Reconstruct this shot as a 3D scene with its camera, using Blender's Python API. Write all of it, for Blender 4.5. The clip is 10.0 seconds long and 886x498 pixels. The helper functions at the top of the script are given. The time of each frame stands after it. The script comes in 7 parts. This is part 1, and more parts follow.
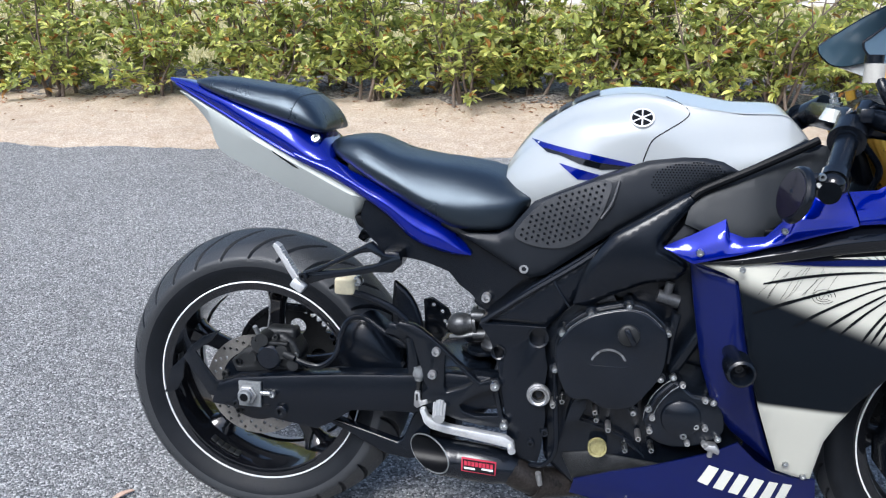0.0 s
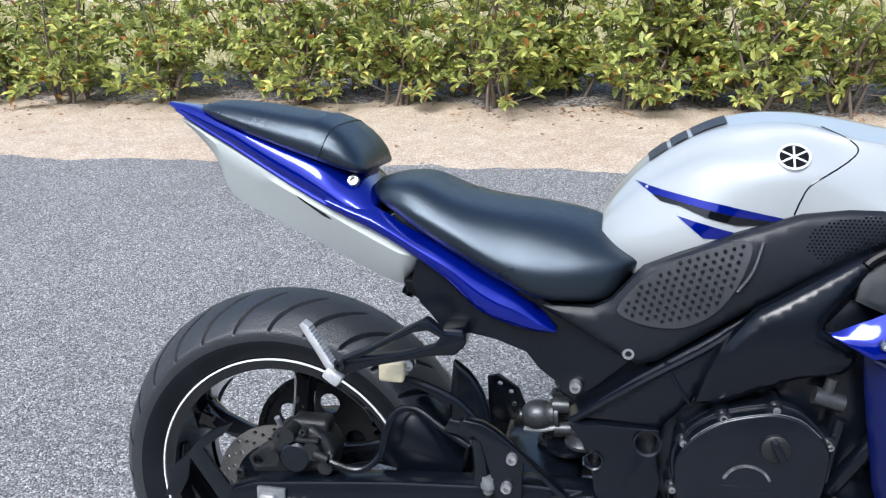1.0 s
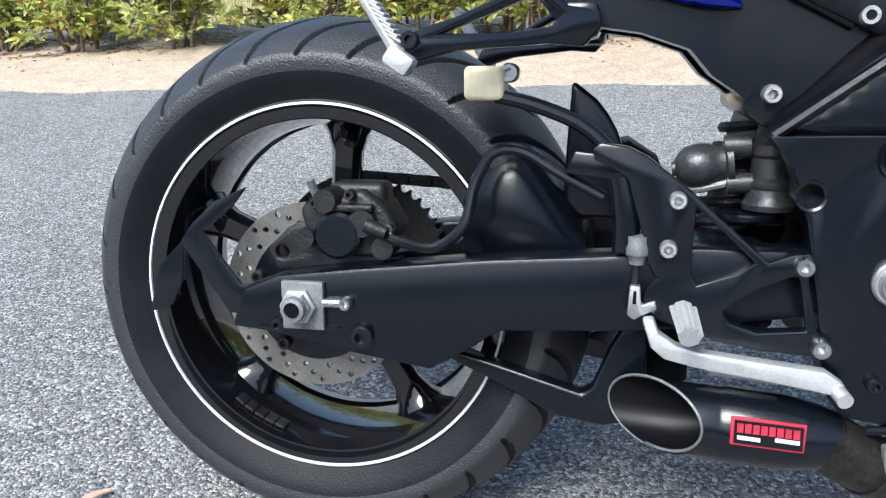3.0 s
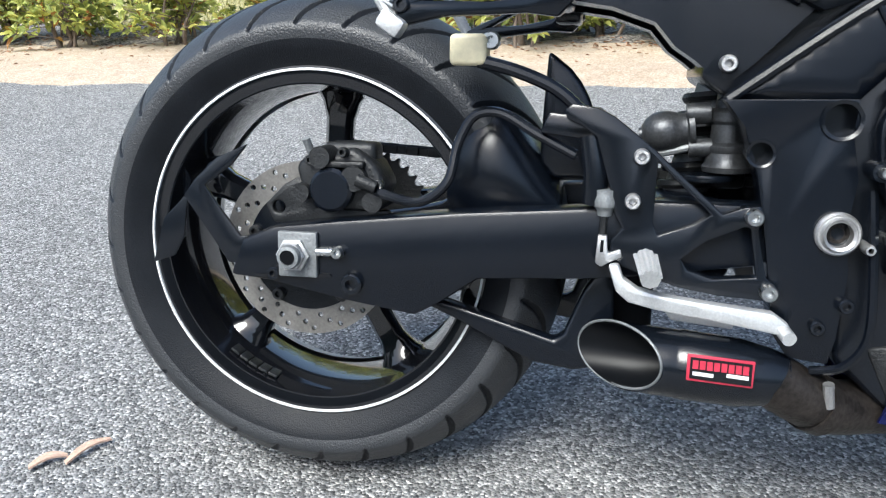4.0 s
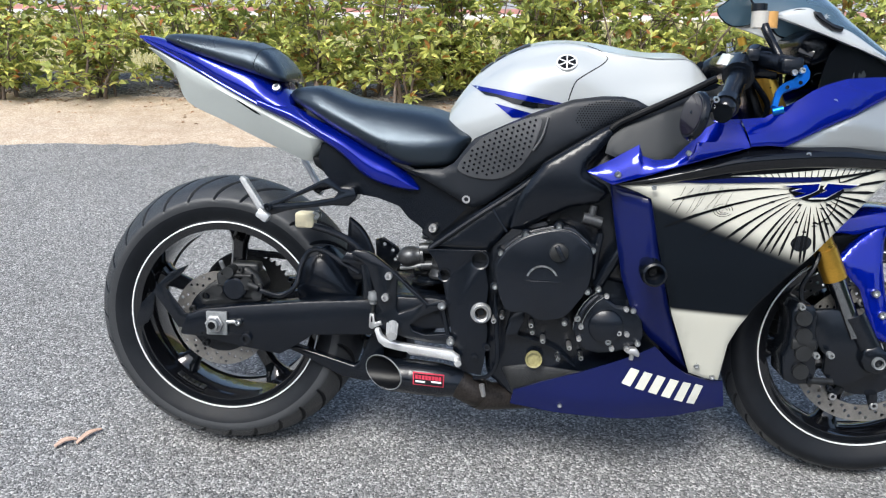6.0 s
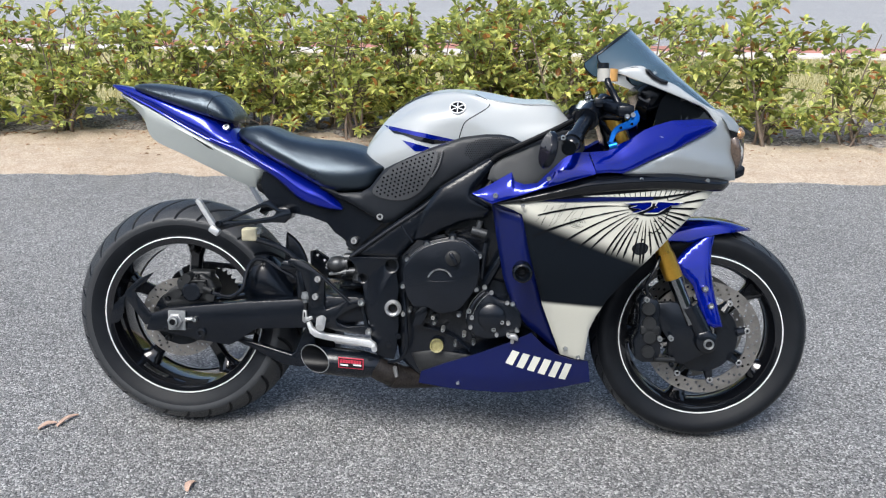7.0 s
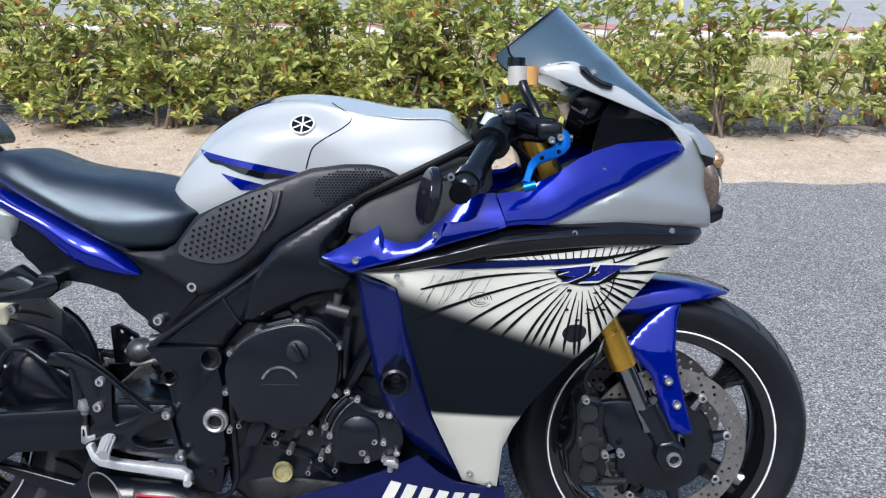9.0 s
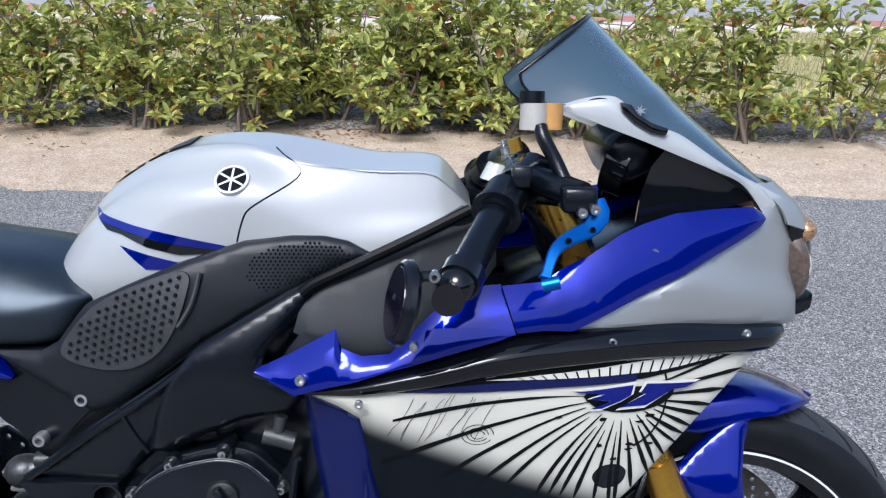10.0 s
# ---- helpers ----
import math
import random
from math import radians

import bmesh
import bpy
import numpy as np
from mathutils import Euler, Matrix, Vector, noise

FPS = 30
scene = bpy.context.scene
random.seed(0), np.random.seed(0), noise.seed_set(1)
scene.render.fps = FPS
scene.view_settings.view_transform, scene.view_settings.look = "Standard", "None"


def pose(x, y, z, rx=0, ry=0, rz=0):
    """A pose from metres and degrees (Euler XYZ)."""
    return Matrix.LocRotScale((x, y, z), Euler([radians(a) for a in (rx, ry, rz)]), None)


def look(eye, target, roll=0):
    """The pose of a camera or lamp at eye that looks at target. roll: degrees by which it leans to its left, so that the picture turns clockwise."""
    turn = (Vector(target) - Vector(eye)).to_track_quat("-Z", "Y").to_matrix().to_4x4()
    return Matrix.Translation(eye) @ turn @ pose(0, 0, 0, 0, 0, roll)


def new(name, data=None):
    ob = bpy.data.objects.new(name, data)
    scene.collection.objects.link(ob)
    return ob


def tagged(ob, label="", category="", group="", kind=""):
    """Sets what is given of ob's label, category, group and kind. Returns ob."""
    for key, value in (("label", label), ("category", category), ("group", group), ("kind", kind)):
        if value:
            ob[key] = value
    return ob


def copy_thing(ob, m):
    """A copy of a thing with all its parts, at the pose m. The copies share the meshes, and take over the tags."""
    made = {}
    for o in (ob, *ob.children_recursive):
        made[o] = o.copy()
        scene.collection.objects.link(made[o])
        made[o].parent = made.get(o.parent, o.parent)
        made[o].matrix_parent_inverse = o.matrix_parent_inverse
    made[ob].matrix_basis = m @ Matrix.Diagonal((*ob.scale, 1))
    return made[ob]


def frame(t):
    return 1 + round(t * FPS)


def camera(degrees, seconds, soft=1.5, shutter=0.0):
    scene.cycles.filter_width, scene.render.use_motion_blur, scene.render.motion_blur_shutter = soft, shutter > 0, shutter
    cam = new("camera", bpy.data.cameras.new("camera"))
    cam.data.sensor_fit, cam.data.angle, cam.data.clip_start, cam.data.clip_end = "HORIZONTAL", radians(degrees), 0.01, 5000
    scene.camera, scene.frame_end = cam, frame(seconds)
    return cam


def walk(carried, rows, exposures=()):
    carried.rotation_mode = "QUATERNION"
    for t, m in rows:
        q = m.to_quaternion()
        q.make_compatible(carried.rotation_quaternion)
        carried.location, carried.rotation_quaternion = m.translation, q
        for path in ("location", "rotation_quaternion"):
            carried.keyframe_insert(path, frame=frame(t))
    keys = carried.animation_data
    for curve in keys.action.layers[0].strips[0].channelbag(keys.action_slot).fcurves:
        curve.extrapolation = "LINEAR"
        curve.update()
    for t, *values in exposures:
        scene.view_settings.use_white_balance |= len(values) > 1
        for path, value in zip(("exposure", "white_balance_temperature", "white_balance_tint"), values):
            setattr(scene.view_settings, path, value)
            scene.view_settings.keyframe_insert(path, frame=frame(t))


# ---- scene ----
cam = camera(56.5, 10.0, 1.2)
PATH = [
    (0, (0.66, -1.447, 1.27), (0.332, 0.367, 0.494), -0.8),
    (0.5, (0.556, -1.284, 1.261), (0.212, 0.526, 0.482), -0.8),
    (1, (0.512, -1.085, 1.24), (0.136, 0.716, 0.455), -1.7),
    (1.5, (0.447, -0.917, 1.198), (0.06, 0.883, 0.417), -2.5),
    (2, (0.411, -0.814, 1.054), (0.005, 0.982, 0.274), -3.3),
    (2.5, (0.384, -0.836, 0.893), (-0.036, 0.955, 0.107), -3.4),
    (3, (0.35, -0.853, 0.739), (-0.077, 0.947, -0.021), -3.1),
    (3.2, (0.347, -0.856, 0.691), (-0.077, 0.949, -0.059), -2.7),
    (4.3, (0.403, -1.023, 0.738), (0.018, 0.798, 0.007), -1.4),
    (4.5, (0.435, -1.091, 0.8), (0.059, 0.737, 0.083), -1.1),
    (5, (0.536, -1.276, 0.918), (0.211, 0.574, 0.23), -0.4),
    (5.5, (0.643, -1.474, 1.057), (0.38, 0.376, 0.343), -0.1),
    (5.7, (0.648, -1.558, 1.105), (0.425, 0.286, 0.374), 0.0),
    (6.8, (0.819, -2.033, 1.261), (0.683, -0.153, 0.594), 0.2),
    (7, (0.84, -2.089, 1.268), (0.734, -0.204, 0.608), 0.4),
    (7.5, (0.879, -2.058, 1.268), (0.818, -0.173, 0.601), 0.4),
    (8, (0.885, -1.832, 1.253), (0.864, 0.048, 0.571), 0.6),
    (8.5, (0.916, -1.616, 1.231), (0.926, 0.259, 0.534), 0.7),
    (9, (0.997, -1.368, 1.215), (1.001, 0.503, 0.508), 0.7),
    (9.5, (1.017, -1.132, 1.203), (1.027, 0.734, 0.485), 0.9),
    (10, (1.019, -0.941, 1.209), (1.016, 0.92, 0.476), 1.1),
]
EXPOSURE = [(0, 1.38, 5850, 9), (1.8, 1.38, 5800, 8.5), (2.7, 1.60, 5900, 6), (4.4, 1.70, 6100, 5), (5.4, 1.64, 6200, 6), (6.7, 1.26, 6200, 8), (7.7, 1.26, 6150, 8), (8.6, 1.25, 5950, 9), (9.2, 1.23, 5850, 10), (10, 1.14, 5750, 12)]
walk(cam, [(t, look(eye, target, roll)) for t, eye, target, roll in PATH], EXPOSURE)

# ---- light ----
world = bpy.data.worlds.new("sky")
scene.world = world
world.use_nodes = True
wn = world.node_tree
sky = wn.nodes.new("ShaderNodeTexSky")
sky.sky_type, sky.sun_disc = "NISHITA", False
sky.sun_elevation, sky.sun_rotation = radians(53.4), radians(200.6)
sky.air_density, sky.dust_density, sky.ozone_density = 1.0, 3.5, 0.6
wn.links.new(sky.outputs["Color"], wn.nodes["Background"].inputs["Color"])
wn.nodes["Background"].inputs["Strength"].default_value = 0.09
sun_data = bpy.data.lights.new("sun", "SUN")
sun_data.energy, sun_data.angle, sun_data.color = 1.85, radians(30), (1.0, 0.965, 0.915)
sun = new("sun", sun_data)
sun.matrix_world = look((-3.0, -8.0, 11.5), (0, 0, 0))


# ---- materials ----
def mat(name, base, rough=0.5, metal=0.0, coat=0.0, var=0.12, scale=18.0, bump=0.0, bscale=180.0, rvar=0.12, alt=None, fine=0.5, spec=0.5):
    """A principled surface whose colour and roughness wander at two scales, with fine relief."""
    m = bpy.data.materials.new(name)
    m.use_nodes = True
    nt = m.node_tree
    b = nt.nodes["Principled BSDF"]
    tc = nt.nodes.new("ShaderNodeTexCoord")
    big = nt.nodes.new("ShaderNodeTexNoise")
    big.inputs["Scale"].default_value, big.inputs["Detail"].default_value = scale, 4
    small = nt.nodes.new("ShaderNodeTexNoise")
    small.inputs["Scale"].default_value, small.inputs["Detail"].default_value = bscale, 3
    for n in (big, small):
        nt.links.new(tc.outputs["Object"], n.inputs["Vector"])
    mixn = nt.nodes.new("ShaderNodeMix")
    mixn.inputs["Factor"].default_value = fine
    nt.links.new(big.outputs["Fac"], mixn.inputs["A"])
    nt.links.new(small.outputs["Fac"], mixn.inputs["B"])
    col = nt.nodes.new("ShaderNodeMix")
    col.data_type = "RGBA"
    lo = alt or tuple(c * (1 - var) for c in base)
    hi = base if alt else tuple(min(1, c * (1 + var)) for c in base)
    col.inputs[6].default_value, col.inputs[7].default_value = (*lo, 1), (*hi, 1)
    stretch = nt.nodes.new("ShaderNodeMapRange")
    stretch.inputs["From Min"].default_value, stretch.inputs["From Max"].default_value = 0.32, 0.68
    nt.links.new(mixn.outputs["Result"], stretch.inputs["Value"])
    nt.links.new(stretch.outputs["Result"], col.inputs[0])
    nt.links.new(col.outputs[2], b.inputs["Base Color"])
    ro = nt.nodes.new("ShaderNodeMapRange")
    ro.inputs["From Min"].default_value, ro.inputs["From Max"].default_value = 0.3, 0.7
    ro.inputs["To Min"].default_value, ro.inputs["To Max"].default_value = max(0.02, rough - rvar * rough), min(1, rough + rvar * rough)
    nt.links.new(big.outputs["Fac"], ro.inputs["Value"])
    nt.links.new(ro.outputs["Result"], b.inputs["Roughness"])
    b.inputs["Metallic"].default_value, b.inputs["Specular IOR Level"].default_value = metal, spec
    b.inputs["Coat Weight"].default_value, b.inputs["Coat Roughness"].default_value = coat, 0.04
    if bump:
        bp = nt.nodes.new("ShaderNodeBump")
        bp.inputs["Strength"].default_value, bp.inputs["Distance"].default_value = bump, 0.002
        nt.links.new(small.outputs["Fac"], bp.inputs["Height"])
        nt.links.new(bp.outputs["Normal"], b.inputs["Normal"])
    return m


def node(nt, kind, **values):
    n = nt.nodes.new(kind)
    for k, v in values.items():
        n.inputs[k].default_value = v
    return n


BLUE = mat("blue_pearl_paint", (0.0012, 0.0085, 0.2300), 0.22, 0.6, 1.0, 0.10, 6, rvar=0.08, bscale=900, spec=0.0)
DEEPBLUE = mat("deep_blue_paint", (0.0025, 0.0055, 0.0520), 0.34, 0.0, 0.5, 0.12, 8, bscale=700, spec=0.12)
WHITE = mat("pearl_white_paint", (0.3350, 0.3550, 0.3620), 0.30, 0.06, 0.8, 0.03, 5, bscale=900, rvar=0.05)
SILVER = mat("silver_grey_paint", (0.31, 0.33, 0.335), 0.36, 0.5, 0.3, 0.05, 6, bscale=900)
TAILGREY = mat("satin_grey_plastic", (0.3000, 0.3220, 0.3120), 0.50, 0.1, 0.0, 0.07, 9, bscale=700)
GLOSS = mat("gloss_black_paint", (0.0030, 0.0036, 0.0050), 0.4, 0.0, 1.0, 0.2, 7, spec=0.0)
BLACK = mat("satin_black_metal", (0.0034, 0.0048, 0.0076), 0.2, 0.0, 0.0, 0.25, 14, 0.08, 700, spec=0.46)
FRAMEB = mat("satin_black_frame", (0.0028, 0.0042, 0.0072), 0.21, 0.0, 0.0, 0.2, 9, 0.10, 1100, spec=0.38)
PLASTIC = mat("textured_black_plastic", (0.0027, 0.0040, 0.0068), 0.21, 0.0, 0.0, 0.25, 15, 0.10, 900, spec=0.36)
ENGINE = mat("engine_black_paint", (0.0036, 0.0052, 0.0086), 0.22, 0.0, 0.0, 0.3, 20, 0.1, 600, spec=0.44)
DIRTY = mat("dusty_black_metal", (0.0100, 0.0110, 0.0120), 0.45, 0.1, 0.0, 0.5, 40, 0.5, 300, spec=0.4)
RUBBER = mat("tyre_rubber", (0.0075, 0.0088, 0.0112), 0.44, 0.0, 0.0, 0.3, 22, 0.4, 500, spec=0.16)
TREAD = mat("worn_tread_rubber", (0.0190, 0.0210, 0.0240), 0.44, 0.0, 0.0, 0.22, 14, 0.6, 400, spec=0.55)
OLDGLASS = mat("yellowed_glass", (0.22, 0.20, 0.09), 0.25, 0, 0.5, 0.3, 60)
DULL = mat("dusty_grey_metal", (0.17, 0.18, 0.185), 0.5, 0.4, 0, 0.35, 50, 0.4, 300)
SEAT = mat("black_vinyl", (0.0065, 0.0100, 0.0145), 0.3, 0.0, 0.0, 0.15, 16, 0.2, 1400, spec=0.8)
STEEL = mat("bright_steel", (0.50, 0.51, 0.51), 0.28, 1.0, 0.0, 0.12, 60, bscale=400)
CAST = mat("cast_aluminium", (0.43, 0.43, 0.43), 0.45, 0.9, 0.0, 0.18, 70, 0.3, 500)
DISC = mat("brake_disc_steel", (0.21, 0.20, 0.185), 0.46, 0.8, 0.0, 0.25, 30, bscale=300)
GOLD = mat("gold_anodised", (0.58, 0.33, 0.05), 0.3, 0.9, 0.0, 0.12, 30, bscale=300)
ALU = mat("bare_aluminium", (0.50, 0.51, 0.515), 0.40, 0.55, 0.0, 0.15, 50, 0.2, 400)
CHROME = mat("polished_stanchion", (0.27, 0.28, 0.29), 0.13, 1.0, 0.0, 0.05, 20)
CLEARP = mat("clear_plastic_cup", (0.40, 0.42, 0.40), 0.12, 0.0, 0.8, 0.2, 60)
COVERP = mat("grained_side_cover", (0.0066, 0.0086, 0.0122), 0.40, 0.0, 0.0, 0.2, 15, 0.15, 1600, spec=0.33)
WORN = mat("worn_edge_metal", (0.20, 0.205, 0.21), 0.4, 0.7, 0.0, 0.6, 90)
LEVER = mat("blue_anodised", (0.0080, 0.1200, 0.4500), 0.3, 0.8, 0.0, 0.1, 30)
STRIPE = mat("white_reflective_tape", (0.6200, 0.6300, 0.6300), 0.4, 0, 0, 0.08, 40)
CREAM = mat("cream_plastic", (0.62, 0.56, 0.38), 0.45, 0, 0, 0.12, 40)
AMBER = mat("amber_fluid_plastic", (0.42, 0.23, 0.07), 0.3, 0, 0, 0.1, 40)
RED = mat("red_badge", (0.45, 0.03, 0.06), 0.4, 0.2, 0, 0.2, 60)
HEAT = mat("heat_stained_steel", (0.0350, 0.0300, 0.0270), 0.5, 0.7, 0, 0.6, 45, 0.3, 200)
PAD = mat("tank_pad_rubber", (0.0240, 0.0260, 0.0300), 0.45, 0, 0, 0.15, 30, 0.4, 800, spec=0.6)
RIMIN = mat("rim_black_paint", (0.004, 0.0045, 0.006), 0.15, 0.0, 1.0, 0.2, 18, spec=0.15)
MIRRORB = mat("dark_mirror_glass", (0.006, 0.005, 0.012), 0.08, 0.0, 0.0, 0.05, spec=0.4)
LAMP = mat("headlamp_lens", (0.09, 0.065, 0.05), 0.25, 0.3, 1.0, 0.5, 40)
BARK = mat("shrub_bark", (0.16, 0.125, 0.10), 0.9, 0, 0, 0.4, 40, 0.7, 200)
STICK = mat("dry_palm_strip", (0.4500, 0.3100, 0.2350), 0.8, 0, 0, 0.3, 60, 0.4, 300)
# Dark green of the added, unseen bank that dims the bike's reflections.
BANK = mat("unseen_bank_green", (0.0550, 0.0720, 0.0500), 0.95, 0, 0, 0.6, 0.8, 0, 4)
PRINT = mat("white_print", (0.5400, 0.5400, 0.4800), 0.30, 0, 0.3, 0.04, 20, spec=0.3)
GREYP = mat("grey_grained_plastic", (0.0115, 0.0140, 0.0170), 0.50, 0, 0, 0.2, 12, 0.25, 1200, spec=0.36)
DARKALU = mat("dull_dark_aluminium", (0.055, 0.058, 0.062), 0.38, 0.6, 0, 0.4, 60, 0.2, 300)
CUP = mat("milky_plastic", (0.36, 0.35, 0.32), 0.4, 0, 0, 0.08, 40)
INK = mat("airbrush_black", (0.0035, 0.004, 0.005), 0.32, 0, 0.0, 0.1, 20, spec=0.12)
COPPER = mat("copper_reflector", (0.62, 0.36, 0.18), 0.25, 0.8, 0.4, 0.2, 40)
LENS = mat("clear_lamp_lens", (0.55, 0.53, 0.50), 0.12, 0.4, 1.0, 0.25, 30)
LITTER = mat("dead_leaf", (0.27, 0.14, 0.075), 0.85, 0, 0, 0.6, 25)

SEAT.node_tree.nodes["Principled BSDF"].inputs["Specular Tint"].default_value = (0.72, 0.86, 1.0, 1)


def screen_material():
    m = bpy.data.materials.new("smoked_acrylic")
    m.use_nodes = True
    nt = m.node_tree
    b = nt.nodes["Principled BSDF"]
    b.inputs["Base Color"].default_value = (0.045, 0.08, 0.11, 1)
    b.inputs["Roughness"].default_value, b.inputs["Coat Weight"].default_value = 0.06, 1.0
    b.inputs["IOR"].default_value = 1.5
    clear = node(nt, "ShaderNodeBsdfTransparent", Color=(0.5, 0.55, 0.62, 1))
    mixn = node(nt, "ShaderNodeMixShader", Fac=0.10)
    nt.links.new(b.outputs[0], mixn.inputs[1])
    nt.links.new(clear.outputs[0], mixn.inputs[2])
    nt.links.new(mixn.outputs[0], nt.nodes["Material Output"].inputs["Surface"])
    return m


SCREEN = screen_material()


def panel_paint():
    """White side panel whose paint is airbrushed to black across its middle."""
    m = mat("airbrushed_side_panel", (0.47, 0.465, 0.405), 0.30, 0.0, 0.0, 0.03, 6, bscale=900, spec=0.09)
    nt = m.node_tree
    b = nt.nodes["Principled BSDF"]
    tc = nt.nodes.new("ShaderNodeTexCoord")
    sep = nt.nodes.new("ShaderNodeSeparateXYZ")
    nt.links.new(tc.outputs["Object"], sep.inputs[0])

    def line(slope, at_x, at_z, soft, flip):
        k = node(nt, "ShaderNodeMath")
        k.operation = "MULTIPLY_ADD"
        k.inputs[1].default_value, k.inputs[2].default_value = -slope, slope * at_x - at_z
        nt.links.new(sep.outputs["X"], k.inputs[0])
        s = node(nt, "ShaderNodeMath")
        s.operation = "ADD"
        nt.links.new(k.outputs[0], s.inputs[0])
        nt.links.new(sep.outputs["Z"], s.inputs[1])
        r = nt.nodes.new("ShaderNodeMapRange")
        r.interpolation_type = "SMOOTHSTEP"
        r.inputs["From Min"].default_value, r.inputs["From Max"].default_value = -soft, soft
        r.inputs["To Min"].default_value, r.inputs["To Max"].default_value = (1, 0) if flip else (0, 1)
        nt.links.new(s.outputs[0], r.inputs["Value"])
        return r.outputs[0]

    upper = line(-0.385, 0.93, 0.641, 0.022, True)
    lower = line(-0.09, 0.985, 0.4135, 0.006, False)
    both = node(nt, "ShaderNodeMath")
    both.operation = "MULTIPLY"
    nt.links.new(upper, both.inputs[0])
    nt.links.new(lower, both.inputs[1])
    mixn = nt.nodes.new("ShaderNodeMix")
    mixn.data_type = "RGBA"
    old = b.inputs["Base Color"].links[0].from_socket
    nt.links.new(both.outputs[0], mixn.inputs[0])
    nt.links.new(old, mixn.inputs[6])
    mixn.inputs[7].default_value = (0.0042, 0.0060, 0.0088, 1)
    nt.links.new(mixn.outputs[2], b.inputs["Base Color"])
    return m


PANEL = panel_paint()


def leaf_material(name, a, c, d):
    m = bpy.data.materials.new(name)
    m.use_nodes = True
    nt = m.node_tree
    b = nt.nodes["Principled BSDF"]
    geo = nt.nodes.new("ShaderNodeNewGeometry")
    ramp = nt.nodes.new("ShaderNodeValToRGB")
    e = ramp.color_ramp.elements
    e[0].color, e[1].color = (*a, 1), (*d, 1)
    e[0].position, e[1].position = 0.0, 1.0
    mid = ramp.color_ramp.elements.new(0.6)
    mid.color = (*c, 1)
    nt.links.new(geo.outputs["Random Per Island"], ramp.inputs[0])
    nt.links.new(ramp.outputs[0], b.inputs["Base Color"])
    b.inputs["Roughness"].default_value = 0.42
    trans = nt.nodes.new("ShaderNodeBsdfTranslucent")
    nt.links.new(ramp.outputs[0], trans.inputs["Color"])
    mixn = node(nt, "ShaderNodeMixShader", Fac=0.5)
    nt.links.new(b.outputs[0], mixn.inputs[1])
    nt.links.new(trans.outputs[0], mixn.inputs[2])
    nt.links.new(mixn.outputs[0], nt.nodes["Material Output"].inputs["Surface"])
    return m


LEAF = leaf_material("shrub_leaf", (0.21, 0.265, 0.08), (0.47, 0.52, 0.155), (0.84, 0.82, 0.26))
LEAFDRY = leaf_material("turning_leaf", (0.35, 0.22, 0.05), (0.42, 0.15, 0.05), (0.28, 0.24, 0.06))
GRASS = leaf_material("dry_grass", (0.27, 0.26, 0.09), (0.36, 0.33, 0.13), (0.46, 0.40, 0.19))


def ground_material(name, stops, cell, bump, stain, rough=0.85, stain_col=(0.5, 0.5, 0.5)):
    """Stones or grains told apart by random colour, with broad stains over them."""
    m = bpy.data.materials.new(name)
    m.use_nodes = True
    nt = m.node_tree
    b = nt.nodes["Principled BSDF"]
    tc = nt.nodes.new("ShaderNodeTexCoord")
    v = node(nt, "ShaderNodeTexVoronoi", Scale=cell)
    nt.links.new(tc.outputs["Object"], v.inputs["Vector"])
    rgb = nt.nodes.new("ShaderNodeSeparateColor")
    nt.links.new(v.outputs["Color"], rgb.inputs[0])
    ramp = nt.nodes.new("ShaderNodeValToRGB")
    el = ramp.color_ramp.elements
    for n, (p, c) in enumerate(stops):
        if n < 2:
            el[n].position, el[n].color = p, (*c, 1)
        else:
            el.new(p).color = (*c, 1)
    nt.links.new(rgb.outputs[0], ramp.inputs[0])
    big = node(nt, "ShaderNodeTexNoise", Scale=0.9, Detail=6)
    nt.links.new(tc.outputs["Object"], big.inputs["Vector"])
    mid = node(nt, "ShaderNodeTexNoise", Scale=9, Detail=5)
    nt.links.new(tc.outputs["Object"], mid.inputs["Vector"])
    add = node(nt, "ShaderNodeMix", Factor=0.5)
    nt.links.new(big.outputs["Fac"], add.inputs["A"])
    nt.links.new(mid.outputs["Fac"], add.inputs["B"])
    rng = nt.nodes.new("ShaderNodeMapRange")
    rng.inputs["From Min"].default_value, rng.inputs["From Max"].default_value = 0.35, 0.65
    rng.inputs["To Max"].default_value = stain
    nt.links.new(add.outputs["Result"], rng.inputs["Value"])
    mul = nt.nodes.new("ShaderNodeMix")
    mul.data_type, mul.blend_type = "RGBA", "MULTIPLY"
    nt.links.new(rng.outputs[0], mul.inputs[0])
    nt.links.new(ramp.outputs[0], mul.inputs[6])
    mul.inputs[7].default_value = (*stain_col, 1)
    nt.links.new(mul.outputs[2], b.inputs["Base Color"])
    b.inputs["Roughness"].default_value = rough
    bp = node(nt, "ShaderNodeBump", Strength=bump, Distance=0.004)
    nt.links.new(v.outputs["Distance"], bp.inputs["Height"])
    bp.invert = True
    nt.links.new(bp.outputs["Normal"], b.inputs["Normal"])
    return m


